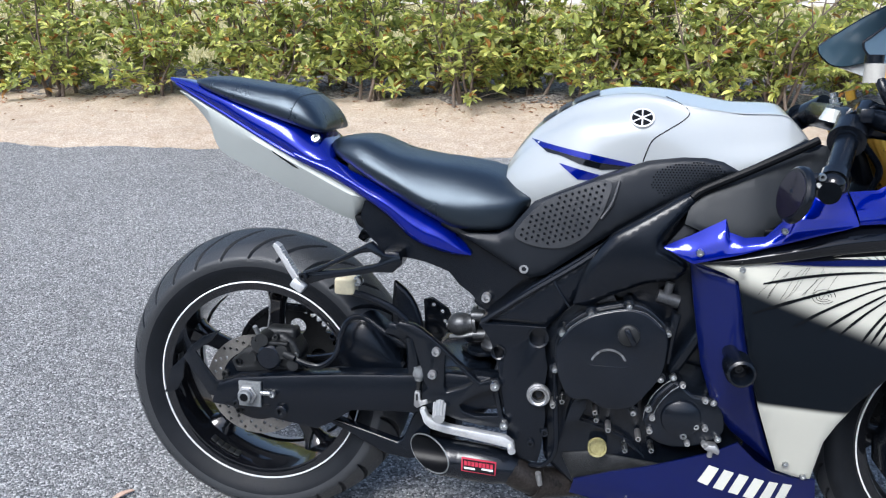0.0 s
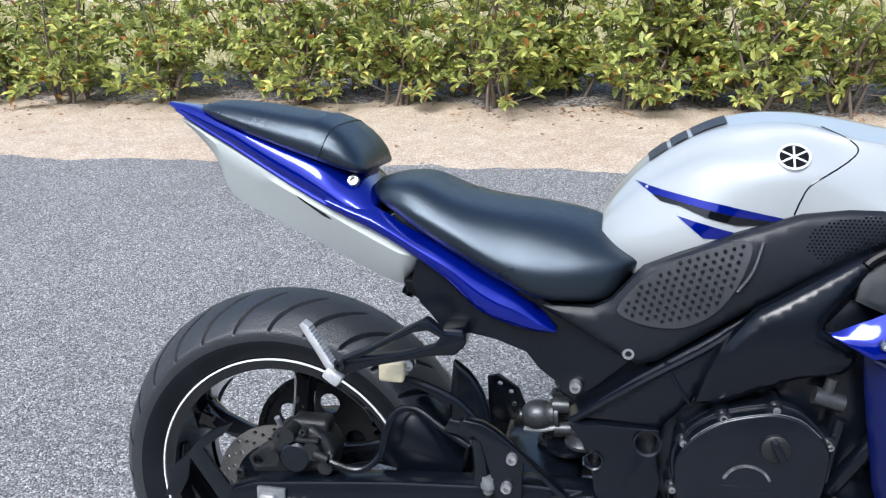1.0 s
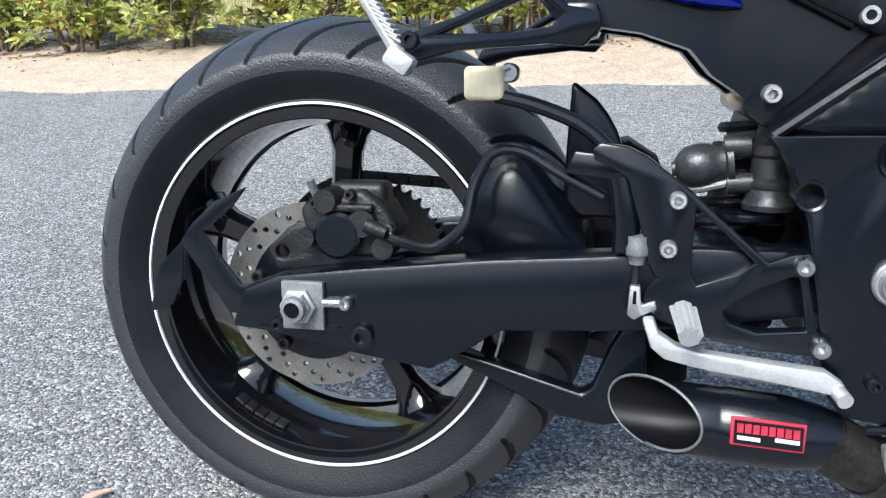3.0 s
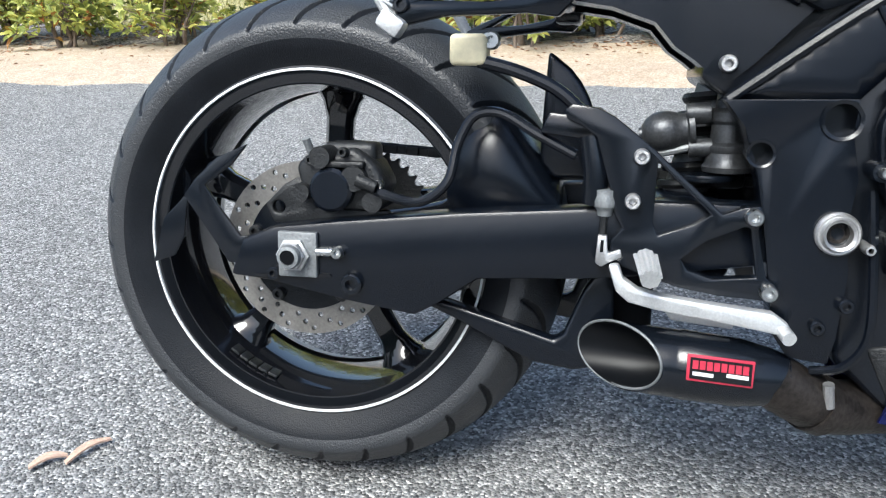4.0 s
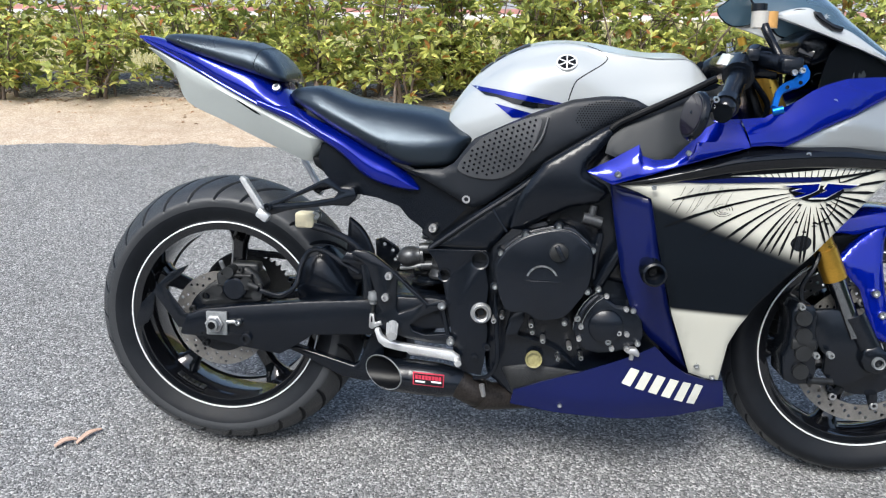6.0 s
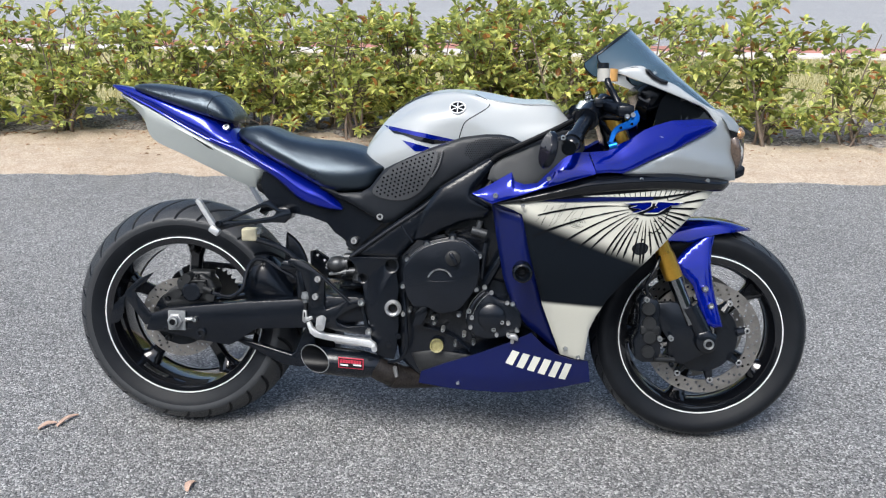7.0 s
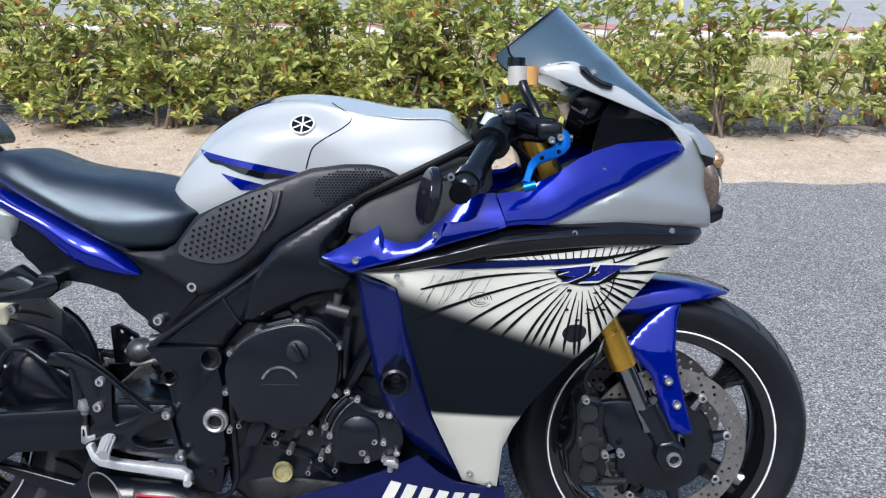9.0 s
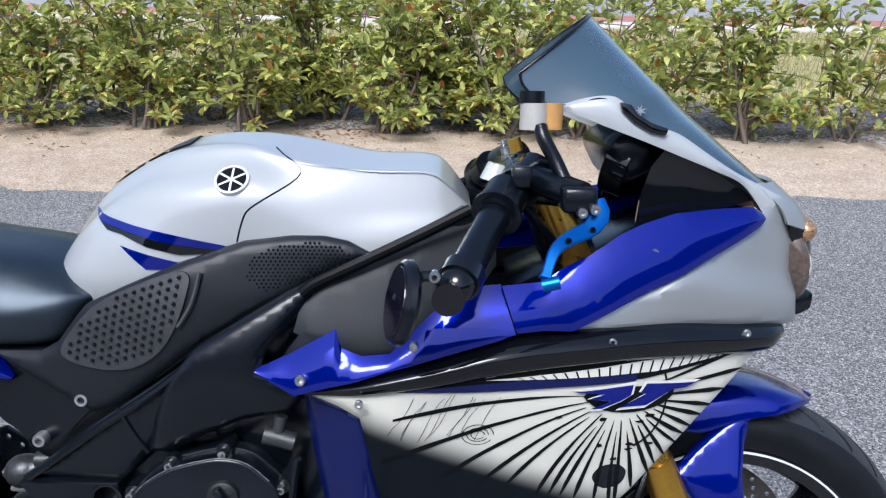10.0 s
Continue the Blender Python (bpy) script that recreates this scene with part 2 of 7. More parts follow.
ASPHALT = ground_material("worn_asphalt", [(0.0, (0.052, 0.053, 0.054)), (1.0, (0.52, 0.515, 0.50)), (0.3, (0.135, 0.136, 0.136)), (0.75, (0.258, 0.257, 0.253))], 215, 1.0, 0.4)
SAND = ground_material("pale_sand", [(0.0, (0.31, 0.25, 0.185)), (1.0, (0.57, 0.49, 0.40)), (0.5, (0.44, 0.365, 0.285))], 150, 0.6, 0.6, 0.95, (0.62, 0.52, 0.42))
MULCH = ground_material("grey_soil", [(0.0, (0.07, 0.06, 0.055)), (1.0, (0.42, 0.39, 0.36)), (0.5, (0.20, 0.18, 0.165))], 70, 1.0, 0.6, 0.95, (0.5, 0.47, 0.45))
TURF = ground_material("dry_turf", [(0.0, (0.20, 0.19, 0.07)), (1.0, (0.50, 0.43, 0.24)), (0.5, (0.34, 0.31, 0.14))], 60, 1.0, 0.5, 0.95, (0.6, 0.6, 0.45))
ROAD = ground_material("far_road", [(0.0, (0.22, 0.22, 0.225)), (1.0, (0.36, 0.36, 0.36)), (0.5, (0.29, 0.29, 0.29))], 40, 0.3, 0.3)
KERB = mat("pale_concrete", (0.52, 0.49, 0.45), 0.85, 0, 0, 0.2, 3, 0.4, 60)
BRICKRED = mat("red_paving", (0.36, 0.16, 0.12), 0.85, 0, 0, 0.3, 4, 0.4, 40)


# ---- shape helpers ----
def part(name, bm, material, parent=None, label="", angle=35, second=None):
    me = bpy.data.meshes.new(name)
    bmesh.ops.recalc_face_normals(bm, faces=bm.faces)
    bm.to_mesh(me)
    bm.free()
    me.materials.append(material)
    if second:
        me.materials.append(second)
    me.shade_smooth()
    me.set_sharp_from_angle(angle=radians(angle))
    ob = new(name, me)
    ob.parent = parent
    if label:
        ob["label"] = label
    return ob


def smooth_line(pts, per=6, closed=False):
    """Catmull-Rom through the points."""
    p = [np.array(q, float) for q in pts]
    n, out = len(p), []
    for i in range(n if closed else n - 1):
        if closed:
            a, b, c, d = p[i - 1], p[i], p[(i + 1) % n], p[(i + 2) % n]
        else:
            a, b, c, d = p[max(i - 1, 0)], p[i], p[i + 1], p[min(i + 2, n - 1)]
        for k in range(per):
            t = k / per
            out.append(0.5 * (2 * b + (c - a) * t + (2 * a - 5 * b + 4 * c - d) * t * t + (3 * b - a - 3 * c + d) * t**3))
    if not closed:
        out.append(p[-1])
    return out


def bevelled(bm, width, segments=2, angle=40):
    edges = [e for e in bm.edges if len(e.link_faces) == 2 and e.calc_face_angle(0) > radians(angle)]
    bmesh.ops.bevel(bm, geom=edges, offset=width, segments=segments, affect="EDGES", profile=0.5, clamp_overlap=True)
    return bm


def plate(outline, y0, y1, bevel=0.003, holes=(), into=None, segments=2):
    """An upright slab: an outline in x and z, with round holes (x, z, r) or holes of their own outline, from y0 to y1."""
    bm = bmesh.new()
    loops = [list(outline)]
    for h in holes:
        loops.append([(h[0] + h[2] * math.cos(a * math.tau / 14), h[1] + h[2] * math.sin(a * math.tau / 14)) for a in range(14)] if isinstance(h[0], float) else list(h))
    edges = []
    for loop in loops:
        vs = [bm.verts.new((q[0], y0, q[1])) for q in loop]
        edges += [bm.edges.new((vs[i], vs[(i + 1) % len(vs)])) for i in range(len(vs))]
    if holes:
        bmesh.ops.triangle_fill(bm, edges=edges, use_beauty=True, use_dissolve=False)
        bmesh.ops.dissolve_limit(bm, angle_limit=0.01, verts=bm.verts, edges=bm.edges)
    else:
        bm.faces.new(vs)
    ext = bmesh.ops.extrude_face_region(bm, geom=bm.faces[:])
    bmesh.ops.translate(bm, vec=(0, y1 - y0, 0), verts=[v for v in ext["geom"] if isinstance(v, bmesh.types.BMVert)])
    bmesh.ops.recalc_face_normals(bm, faces=bm.faces)
    if bevel:
        bevelled(bm, bevel, segments)
    return join(into, bm)


def join(into, bm):
    """bm itself, or its faces added to another bmesh."""
    if into is None:
        return bm
    me = bpy.data.meshes.new("joined")
    bm.to_mesh(me)
    bm.free()
    into.from_mesh(me)
    bpy.data.meshes.remove(me)
    return into


def both(name, bm, material, parent=None, label="", angle=35):
    """A part and its mirror image on the other side, as two objects. Returns the first."""
    other = bm.copy()
    bmesh.ops.scale(other, vec=(1, -1, 1), verts=other.verts)
    bmesh.ops.reverse_faces(other, faces=other.faces)
    first = part(name, bm, material, parent, label, angle)
    part(name, other, material, parent, label, angle)
    return first


def skin(outline, surface, thick=0.004, step=0.03, smooth=0, into=None, roll=0.0, rim=0.02):
    """A thin shell over an outline in x and z, whose outside lies at y = surface(x, z); it thickens inwards (towards y = 0). roll: how far its edge
    is rounded back, over a border rim wide."""
    pts = [tuple(p) for p in (smooth_line(outline, smooth, True) if smooth else outline)]
    bm = bmesh.new()
    face = bm.faces.new([bm.verts.new((x, 0, z)) for x, z in pts])
    if roll:
        bmesh.ops.inset_individual(bm, faces=[face], thickness=rim * 0.4, use_even_offset=True)
        bmesh.ops.inset_individual(bm, faces=[face], thickness=rim * 0.6, use_even_offset=True)
    geom = [face, *face.edges, *face.verts]
    xs, zs = [p[0] for p in pts], [p[1] for p in pts]
    for axis, lo, hi in ((0, min(xs), max(xs)), (2, min(zs), max(zs))):
        n = int((hi - lo) / step)
        for k in range(1, n + 1):
            at = lo + (hi - lo) * k / (n + 1)
            co, no = [0, 0, 0], [0, 0, 0]
            co[axis], no[axis] = at, 1
            geom = bmesh.ops.bisect_plane(bm, geom=geom, plane_co=co, plane_no=no)["geom"]
    bmesh.ops.triangulate(bm, faces=[f for f in bm.faces if len(f.verts) > 4])
    front = bm.faces[:]
    a = np.array(pts)
    d = np.roll(a, -1, 0) - a
    size = (d * d).sum(1) + 1e-12
    for v in bm.verts:
        y = surface(v.co.x, v.co.z)
        if roll:
            p = np.array((v.co.x, v.co.z))
            t = np.clip(((p - a) * d).sum(1) / size, 0, 1)
            far = float(np.sqrt((((a + d * t[:, None]) - p) ** 2).sum(1).min()))
            y -= math.copysign(roll * max(0.0, 1 - far / rim) ** 2, y)
        v.co.y = y
    if thick:
        ext = bmesh.ops.extrude_face_region(bm, geom=front)
        for v in ext["geom"]:
            if isinstance(v, bmesh.types.BMVert):
                v.co.y += thick if v.co.y < 0 else -thick
    return join(into, bm)


def tube(points, r, n=10, per=6, into=None, r_end=None, cap=True):
    """A round bar swept along a smoothed line; r may shrink to r_end."""
    line = [Vector(p) for p in (smooth_line(points, per) if per > 1 and len(points) > 2 else points)]
    bm = bmesh.new()
    rings, side = [], None
    for i, p in enumerate(line):
        d = (line[min(i + 1, len(line) - 1)] - line[max(i - 1, 0)]).normalized()
        if side is None:
            side = d.orthogonal().normalized()
        side = (side - d * side.dot(d)).normalized()
        up = d.cross(side)
        rr = r if r_end is None else r + (r_end - r) * i / (len(line) - 1)
        rings.append([bm.verts.new(p + rr * (math.cos(a * math.tau / n) * side + math.sin(a * math.tau / n) * up)) for a in range(n)])
    for a, b in zip(rings, rings[1:]):
        for k in range(n):
            bm.faces.new((a[k], a[(k + 1) % n], b[(k + 1) % n], b[k]))
    if cap:
        bm.faces.new(rings[0])
        bm.faces.new(rings[-1])
    return join(into, bm)


def lathe(profile, x, z, n=64, closed=False, into=None, arc=None):
    """Turns a profile of (radius, y) about the axis through (x, z) along y."""
    bm = bmesh.new()
    turns = [k * math.tau / n for k in range(n)] if arc is None else [radians(arc[0] + (arc[1] - arc[0]) * k / n) for k in range(n + 1)]
    rows = [[bm.verts.new((x + r * math.cos(a), y, z + r * math.sin(a))) for r, y in profile] for a in turns]
    m = len(profile)
    for i in range(len(rows) if arc is None else len(rows) - 1):
        a, b = rows[i], rows[(i + 1) % len(rows)]
        for k in range(m if closed else m - 1):
            bm.faces.new((a[k], a[(k + 1) % m], b[(k + 1) % m], b[k]))
    if arc is not None and closed:
        bm.faces.new(rows[0])
        bm.faces.new(rows[-1])
    bmesh.ops.remove_doubles(bm, verts=bm.verts, dist=1e-5)
    return join(into, bm)


def lathe_up(profile, x, y, n=28):
    """A turned body about an upright axis, from (radius, height) pairs."""
    bm = bmesh.new()
    rows = [[bm.verts.new((x + max(r, 1e-4) * math.cos(k * math.tau / n), y + max(r, 1e-4) * math.sin(k * math.tau / n), z)) for k in range(n)] for r, z in profile]
    for p, q in zip(rows, rows[1:]):
        for k in range(n):
            bm.faces.new((p[k], p[(k + 1) % n], q[(k + 1) % n], q[k]))
    return bm


def rod(p0, p1, r, n=14, into=None, r1=None, bevel=0.0):
    bm = tube([p0, p1], r, n, 1, None, r1)
    if bevel:
        bevelled(bm, bevel, 2)
    return join(into, bm)


def block(lo, hi, bevel=0.004, into=None, turn=None, segments=2):
    """A rounded block between two corners; turn: a matrix laid on it."""
    bm = bmesh.new()
    bmesh.ops.create_cube(bm, size=1)
    lo, hi = Vector(lo), Vector(hi)
    for v in bm.verts:
        v.co = Vector([lo[i] + (v.co[i] + 0.5) * (hi[i] - lo[i]) for i in range(3)])
    if bevel:
        bevelled(bm, bevel, segments)
    if turn is not None:
        bmesh.ops.transform(bm, matrix=turn, verts=bm.verts)
    return join(into, bm)


class Loft:
    """A body drawn through half sections (y outwards, z) at stations along x, both sides alike."""

    def __init__(self, stations, per=5, around=5):
        self.rows = []
        xs = [s[0] for s in stations]
        halves = np.array([[(x, -abs(y), z) for y, z in half] for x, half in stations], float)
        fine = np.array([smooth_line(halves[:, k], per) for k in range(halves.shape[1])]).transpose(1, 0, 2)
        self.rows = [np.array(smooth_line(r, around)) for r in fine]

    def mesh(self, cap=True):
        bm = bmesh.new()
        loops = []
        for row in self.rows:
            right = [bm.verts.new(p) for p in row]
            left = [bm.verts.new((p[0], -p[1], p[2])) for p in row[::-1]]
            loops.append(right + left)
        n = len(loops[0])
        for a, b in zip(loops, loops[1:]):
            for k in range(n):
                bm.faces.new((a[k], a[(k + 1) % n], b[(k + 1) % n], b[k]))
        if cap:
            bm.faces.new(loops[0])
            bm.faces.new(loops[-1])
        bmesh.ops.remove_doubles(bm, verts=bm.verts, dist=1e-4)
        return bm

    def y_at(self, x, z):
        """The right side's y where x and z meet it."""
        best = None
        mids = [r[:, 0].mean() for r in self.rows]
        i = max(0, min(len(mids) - 2, int(np.searchsorted(mids, x)) - 1))
        t = (x - mids[i]) / (mids[i + 1] - mids[i])
        row = self.rows[i] * (1 - t) + self.rows[i + 1] * t
        for a, b in zip(row, row[1:]):
            if min(a[2], b[2]) - 1e-9 <= z <= max(a[2], b[2]) + 1e-9:
                u = 0 if abs(b[2] - a[2]) < 1e-9 else (z - a[2]) / (b[2] - a[2])
                y = a[1] + (b[1] - a[1]) * u
                best = y if best is None else min(best, y)
        return best if best is not None else row[np.argmin(abs(row[:, 2] - z)), 1]


BOLTS = {}


def bolt(x, y, z, r, material, parent, deep=0.006, name="bolt", turn=None):
    """A socket-head bolt that looks out towards -y."""
    key = (round(r, 4), material.name, round(deep, 4), name)
    if key not in BOLTS:
        prof = [(0.0, 0.5 * deep * -0.2), (r * 0.45, -deep * 0.1), (r * 0.5, -deep), (r * 0.85, -deep), (r, -deep * 0.75), (r, deep * 0.6)]
        bm = lathe(prof, 0, 0, 14)
        BOLTS[key] = bpy.data.meshes.new(name)
        bmesh.ops.recalc_face_normals(bm, faces=bm.faces)
        bm.to_mesh(BOLTS[key])
        bm.free()
        BOLTS[key].materials.append(material)
        BOLTS[key].shade_smooth()
        BOLTS[key].set_sharp_from_angle(angle=radians(35))
    ob = new(name, BOLTS[key])
    ob.parent = parent
    ob.matrix_basis = Matrix.Translation((x, y, z)) @ (turn or Matrix())
    return ob


def interp(x, xs, ys):
    return float(np.interp(x, xs, ys))


def strip(pairs, surface, inset, bulge, per, lift=(0.012, 0.006), smooth=False):
    """A rounded strip of bodywork between a lower and an upper edge, given as pairs of points in x and z; its top leans inwards by inset(x)."""
    if smooth:
        lows, tops = smooth_line([p for p, q in pairs], per), smooth_line([q for p, q in pairs], per)
    else:
        lows, tops = [], []
        for (pa, qa), (pb, qb) in zip(pairs, pairs[1:]):
            for k in range(per):
                t = k / per
                lows.append((pa[0] + (pb[0] - pa[0]) * t, pa[1] + (pb[1] - pa[1]) * t))
                tops.append((qa[0] + (qb[0] - qa[0]) * t, qa[1] + (qb[1] - qa[1]) * t))
        lows.append(pairs[-1][0])
        tops.append(pairs[-1][1])
    bm = bmesh.new()
    rows = []
    n = 12
    for p, q in zip(lows, tops):
        high = math.hypot(q[0] - p[0], q[1] - p[1])
        row = [bm.verts.new((p[0], surface(*p) + 0.010, p[1] + 0.001))]
        for k in range(n + 1):
            v = k / n
            x, z = p[0] + (q[0] - p[0]) * v, p[1] + (q[1] - p[1]) * v
            y0, y1 = surface(*p) - lift[0], surface(*q) - lift[1] + inset(q[0]) * min(1.0, high / 0.035)
            ridge = min(1.0, v / 0.45) ** 0.6 if v < 0.45 else 1 - ((v - 0.45) / 0.55) ** 1.5
            row.append(bm.verts.new((x, y0 + (y1 - y0) * v - bulge * min(1.0, high / 0.03) * ridge, z)))
        row.append(bm.verts.new((q[0], y1 + 0.008, q[1] - 0.008)))
        rows.append(row)
    for a, b in zip(rows, rows[1:]):
        for k in range(n + 2):
            bm.faces.new((a[k], a[k + 1], b[k + 1], b[k]))
    bmesh.ops.remove_doubles(bm, verts=bm.verts, dist=1e-5)
    return bm


# ---- ground and distance ----
def sheet(name, xs, ys, height, material, label, category):
    bm = bmesh.new()
    grid = [[bm.verts.new((x, y, height(x, y))) for x in xs] for y in ys]
    for a, b in zip(grid, grid[1:]):
        for k in range(len(xs) - 1):
            bm.faces.new((a[k], a[k + 1], b[k + 1], b[k]))
    ob = part(name, bm, material, None, "", 80)
    return tagged(ob, label, category, kind="structure")


def fractal(x, y, size):
    return noise.fractal(Vector((x / size, y / size, 0.3)), 1.0, 2.0, 4)


sheet("ground", [-400, -30, -6, 0, 6, 30, 400], [-400, -30, -6, 0, 3, 30, 600], lambda x, y: 0.0, ASPHALT, "grey worn asphalt parking lot with pale aggregate", "asphalt")


def sand_height(x, y):
    rise = min(1.0, max(0.0, (y - 2.62 - 0.04 * x) / 0.42))
    return -0.03 + 0.045 * rise**0.5 + 0.012 * fractal(x, y, 0.35) * rise + 0.0025 * fractal(x + 9, y, 1.3) + 0.006 * fractal(x, y + 3, 0.12) * rise


sheet("sand_strip", list(np.arange(-7, 7.5, 0.05)), list(np.arange(2.2, 4.35, 0.05)), sand_height, SAND, "pale beige sand strip with leaf litter beside the asphalt", "sand")


def soil_height(x, y):
    rise = min(1.0, max(0.0, (y - 3.75 - 0.16 * fractal(x, 0.0, 0.45)) / 0.35)) * min(1.0, max(0.0, (5.35 - y) / 0.3))
    return -0.05 + (0.075 + 0.02 * fractal(x, y, 0.25) + 0.012 * fractal(x, y, 0.08)) * rise


sheet("soil_bed", list(np.arange(-7, 7.5, 0.06)), list(np.arange(3.6, 5.4, 0.06)), soil_height, MULCH, "grey mulched soil bed under the hedge", "soil")
sheet("grass_verge", list(np.arange(-14, 26, 1.0)), list(np.arange(5.0, 9.9, 0.35)), lambda x, y: 0.012 + 0.01 * fractal(x, y, 1.0), TURF, "dry yellowish grass verge behind the hedge", "grass")


def kerb_line():
    bm = bmesh.new()
    block((-60, 9.8, -0.1), (70, 10.35, 0.05), 0.02, bm)
    tagged(part("kerb", bm, KERB), "pale concrete kerb along the far road", "kerb", kind="structure")
    bm = bmesh.new()
    block((-60, 10.354, -0.1), (70, 11.3, 0.035), 0.01, bm)
    tagged(part("red_paving_band", bm, BRICKRED), "reddish paving band between the kerb and the road", "paving", kind="structure")


kerb_line()
sheet("road", [-200, -20, 0, 20, 200], [11.25, 20, 36], lambda x, y: 0.012, ROAD, "pale grey road beyond the hedge", "road")


def unseen_bank():
    """A plain unseen bank, added behind the camera's side to darken reflections in the bike."""
    bm = bmesh.new()
    rows = []
    for k in range(81):
        a = radians(180 + 180 * k / 80)
        x, y = 30 * math.cos(a), 22 * math.sin(a) - 4
        rows.append([bm.verts.new((x, y, 0)), bm.verts.new((x * 1.02, y * 1.02, 3.0)), bm.verts.new((x * 1.05, y * 1.05, 7.0 + 3.5 * fractal(x, y, 4.0)))])
    for p, q in zip(rows, rows[1:]):
        for k in range(2):
            bm.faces.new((p[k], p[k + 1], q[k + 1], q[k]))
    tagged(part("backdrop", bm, BANK, None, "", 80), "unseen dark green bank added to darken reflections", "trees", kind="structure")


unseen_bank()


def blades(name, count, box, size, material, label):
    """Thin upright blades strewn over a stretch of ground."""
    rng = random.Random(5)
    verts, faces = [], []
    for _ in range(count):
        x, y = rng.uniform(box[0], box[2]), rng.uniform(box[1], box[3])
        a, h, w = rng.uniform(0, math.tau), size * rng.uniform(0.5, 1.3), size * 0.07
        lean = (rng.uniform(-0.5, 0.5) * h, rng.uniform(-0.5, 0.5) * h)
        n = len(verts)
        verts += [(x - w * math.cos(a), y - w * math.sin(a), 0.0), (x + w * math.cos(a), y + w * math.sin(a), 0.0), (x + lean[0], y + lean[1], h)]
        faces.append((n, n + 1, n + 2))
    me = bpy.data.meshes.new(name)
    me.from_pydata(verts, [], faces)
    me.materials.append(material)
    return tagged(new(name, me), label, "grass", kind="stuff")


blades("grass", 60000, (-9, 5.0, 16, 9.8), 0.065, GRASS, "dry tufted grass of the verge")


# ---- hedge ----
def leaf_geometry(verts, faces, at, along, up, length, width):
    """A folded oval leaf of four triangles on each side of its midrib."""
    side = along.cross(up).normalized()
    n = len(verts)
    lift = up * width * 0.35
    verts += [at, at + along * length * 0.3 + side * width * 0.5 + lift, at + along * length * 0.3 - side * width * 0.5 + lift,
              at + along * length * 0.68 + side * width * 0.42 + lift * 0.8, at + along * length * 0.68 - side * width * 0.42 + lift * 0.8,
              at + along * length * 0.35, at + along * length - up * length * 0.12]
    faces += [(n, n + 5, n + 1), (n, n + 2, n + 5), (n + 5, n + 3, n + 1), (n + 5, n + 2, n + 4), (n + 5, n + 6, n + 3), (n + 5, n + 4, n + 6)]


def shrub(seed, height, spread, density):
    """One shrub: crooked stems from the ground, twigs, and rosettes of leaves at their ends."""
    rng = random.Random(seed)
    wood = bmesh.new()
    green, dry = ([], []), ([], [])

    def rosette(p, d, count, size):
        for _ in range(count):
            out = Vector((rng.gauss(0, 1), rng.gauss(0, 1), rng.gauss(0.35, 0.7))) + d * 0.9
            out.normalize()
            up = (Vector((rng.gauss(0, 0.4), rng.gauss(0, 0.4), 1)) - out * 0.2)
            up = (up - out * up.dot(out)).normalized()
            store = dry if rng.random() < 0.07 else green
            leaf_geometry(*store, p + out * rng.uniform(0.0, 0.02), out, up, size * rng.uniform(0.6, 1.2), size * rng.uniform(0.36, 0.52))

    for s in range(rng.randint(6, 8)):
        a = rng.uniform(0, math.tau)
        foot = Vector((rng.gauss(0, 0.05), rng.gauss(0, 0.05), -0.03))
        tip = Vector((math.cos(a) * spread * rng.uniform(0.2, 1.1), math.sin(a) * spread * rng.uniform(0.1, 0.75), height * rng.uniform(0.6, 0.93)))
        knee = foot.lerp(tip, 0.5) + Vector((rng.gauss(0, 0.06), rng.gauss(0, 0.06), rng.uniform(-0.03, 0.08)))
        line = smooth_line([foot, foot.lerp(knee, 0.5) + Vector((rng.gauss(0, 0.03), rng.gauss(0, 0.03), 0)), knee, tip], 4)
        tube(line, 0.015 * rng.uniform(0.6, 1.25), 6, 1, wood, 0.003)
        stem = [Vector(p) for p in line]
        for _ in range(int(12 * density)):
            k = int(rng.triangular(2, len(stem) - 0.01, len(stem) - 0.5)) if rng.random() < 0.72 else rng.randint(2, 6)
            p = stem[k]
            out = Vector((rng.gauss(0, 1), rng.gauss(0, 1) * 0.9, rng.uniform(-0.35, 1.1))).normalized()
            reach = rng.uniform(0.10, 0.34)
            end = p + out * reach
            end.z = min(max(end.z, 0.12), height * rng.uniform(0.95, 1.03))
            tube([p, p.lerp(end, 0.55) + Vector((rng.gauss(0, 0.02), rng.gauss(0, 0.02), 0.01)), end], 0.0045, 4, 3, wood, 0.0018)
            d = (end - p).normalized()
            for q in (0.35, 0.6, 0.82, 1.0):
                spot = p.lerp(end, q)
                rosette(spot, d, rng.randint(1, 4) if q < 1 else rng.randint(6, 9), rng.uniform(0.050, 0.085))
            if rng.random() < 0.8:
                twig = end + Vector((rng.gauss(0, 0.08), rng.gauss(0, 0.08), rng.uniform(0.0, 0.1)))
                tube([end, twig], 0.002, 4, 1, wood, 0.001)
                rosette(twig, (twig - end).normalized(), rng.randint(6, 9), rng.uniform(0.048, 0.082))
    base = new("shrub")
    part("branchwork", wood, BARK, base, "", 80)
    for name, store, m, label in (("foliage", green, LEAF, "glossy yellow-green leaves"), ("turning_leaves", dry, LEAFDRY, "orange and brown turning leaves")):
        me = bpy.data.meshes.new(name)
        me.from_pydata([tuple(v) for v in store[0]], [], store[1])
        me.materials.append(m)
        me.shade_smooth()
        ob = new(name, me)
        ob.parent, ob["label"] = base, label
    return tagged(base, "leafy green hedge shrub with crooked bare stems, in the soil bed", "shrub", "hedge shrubs")


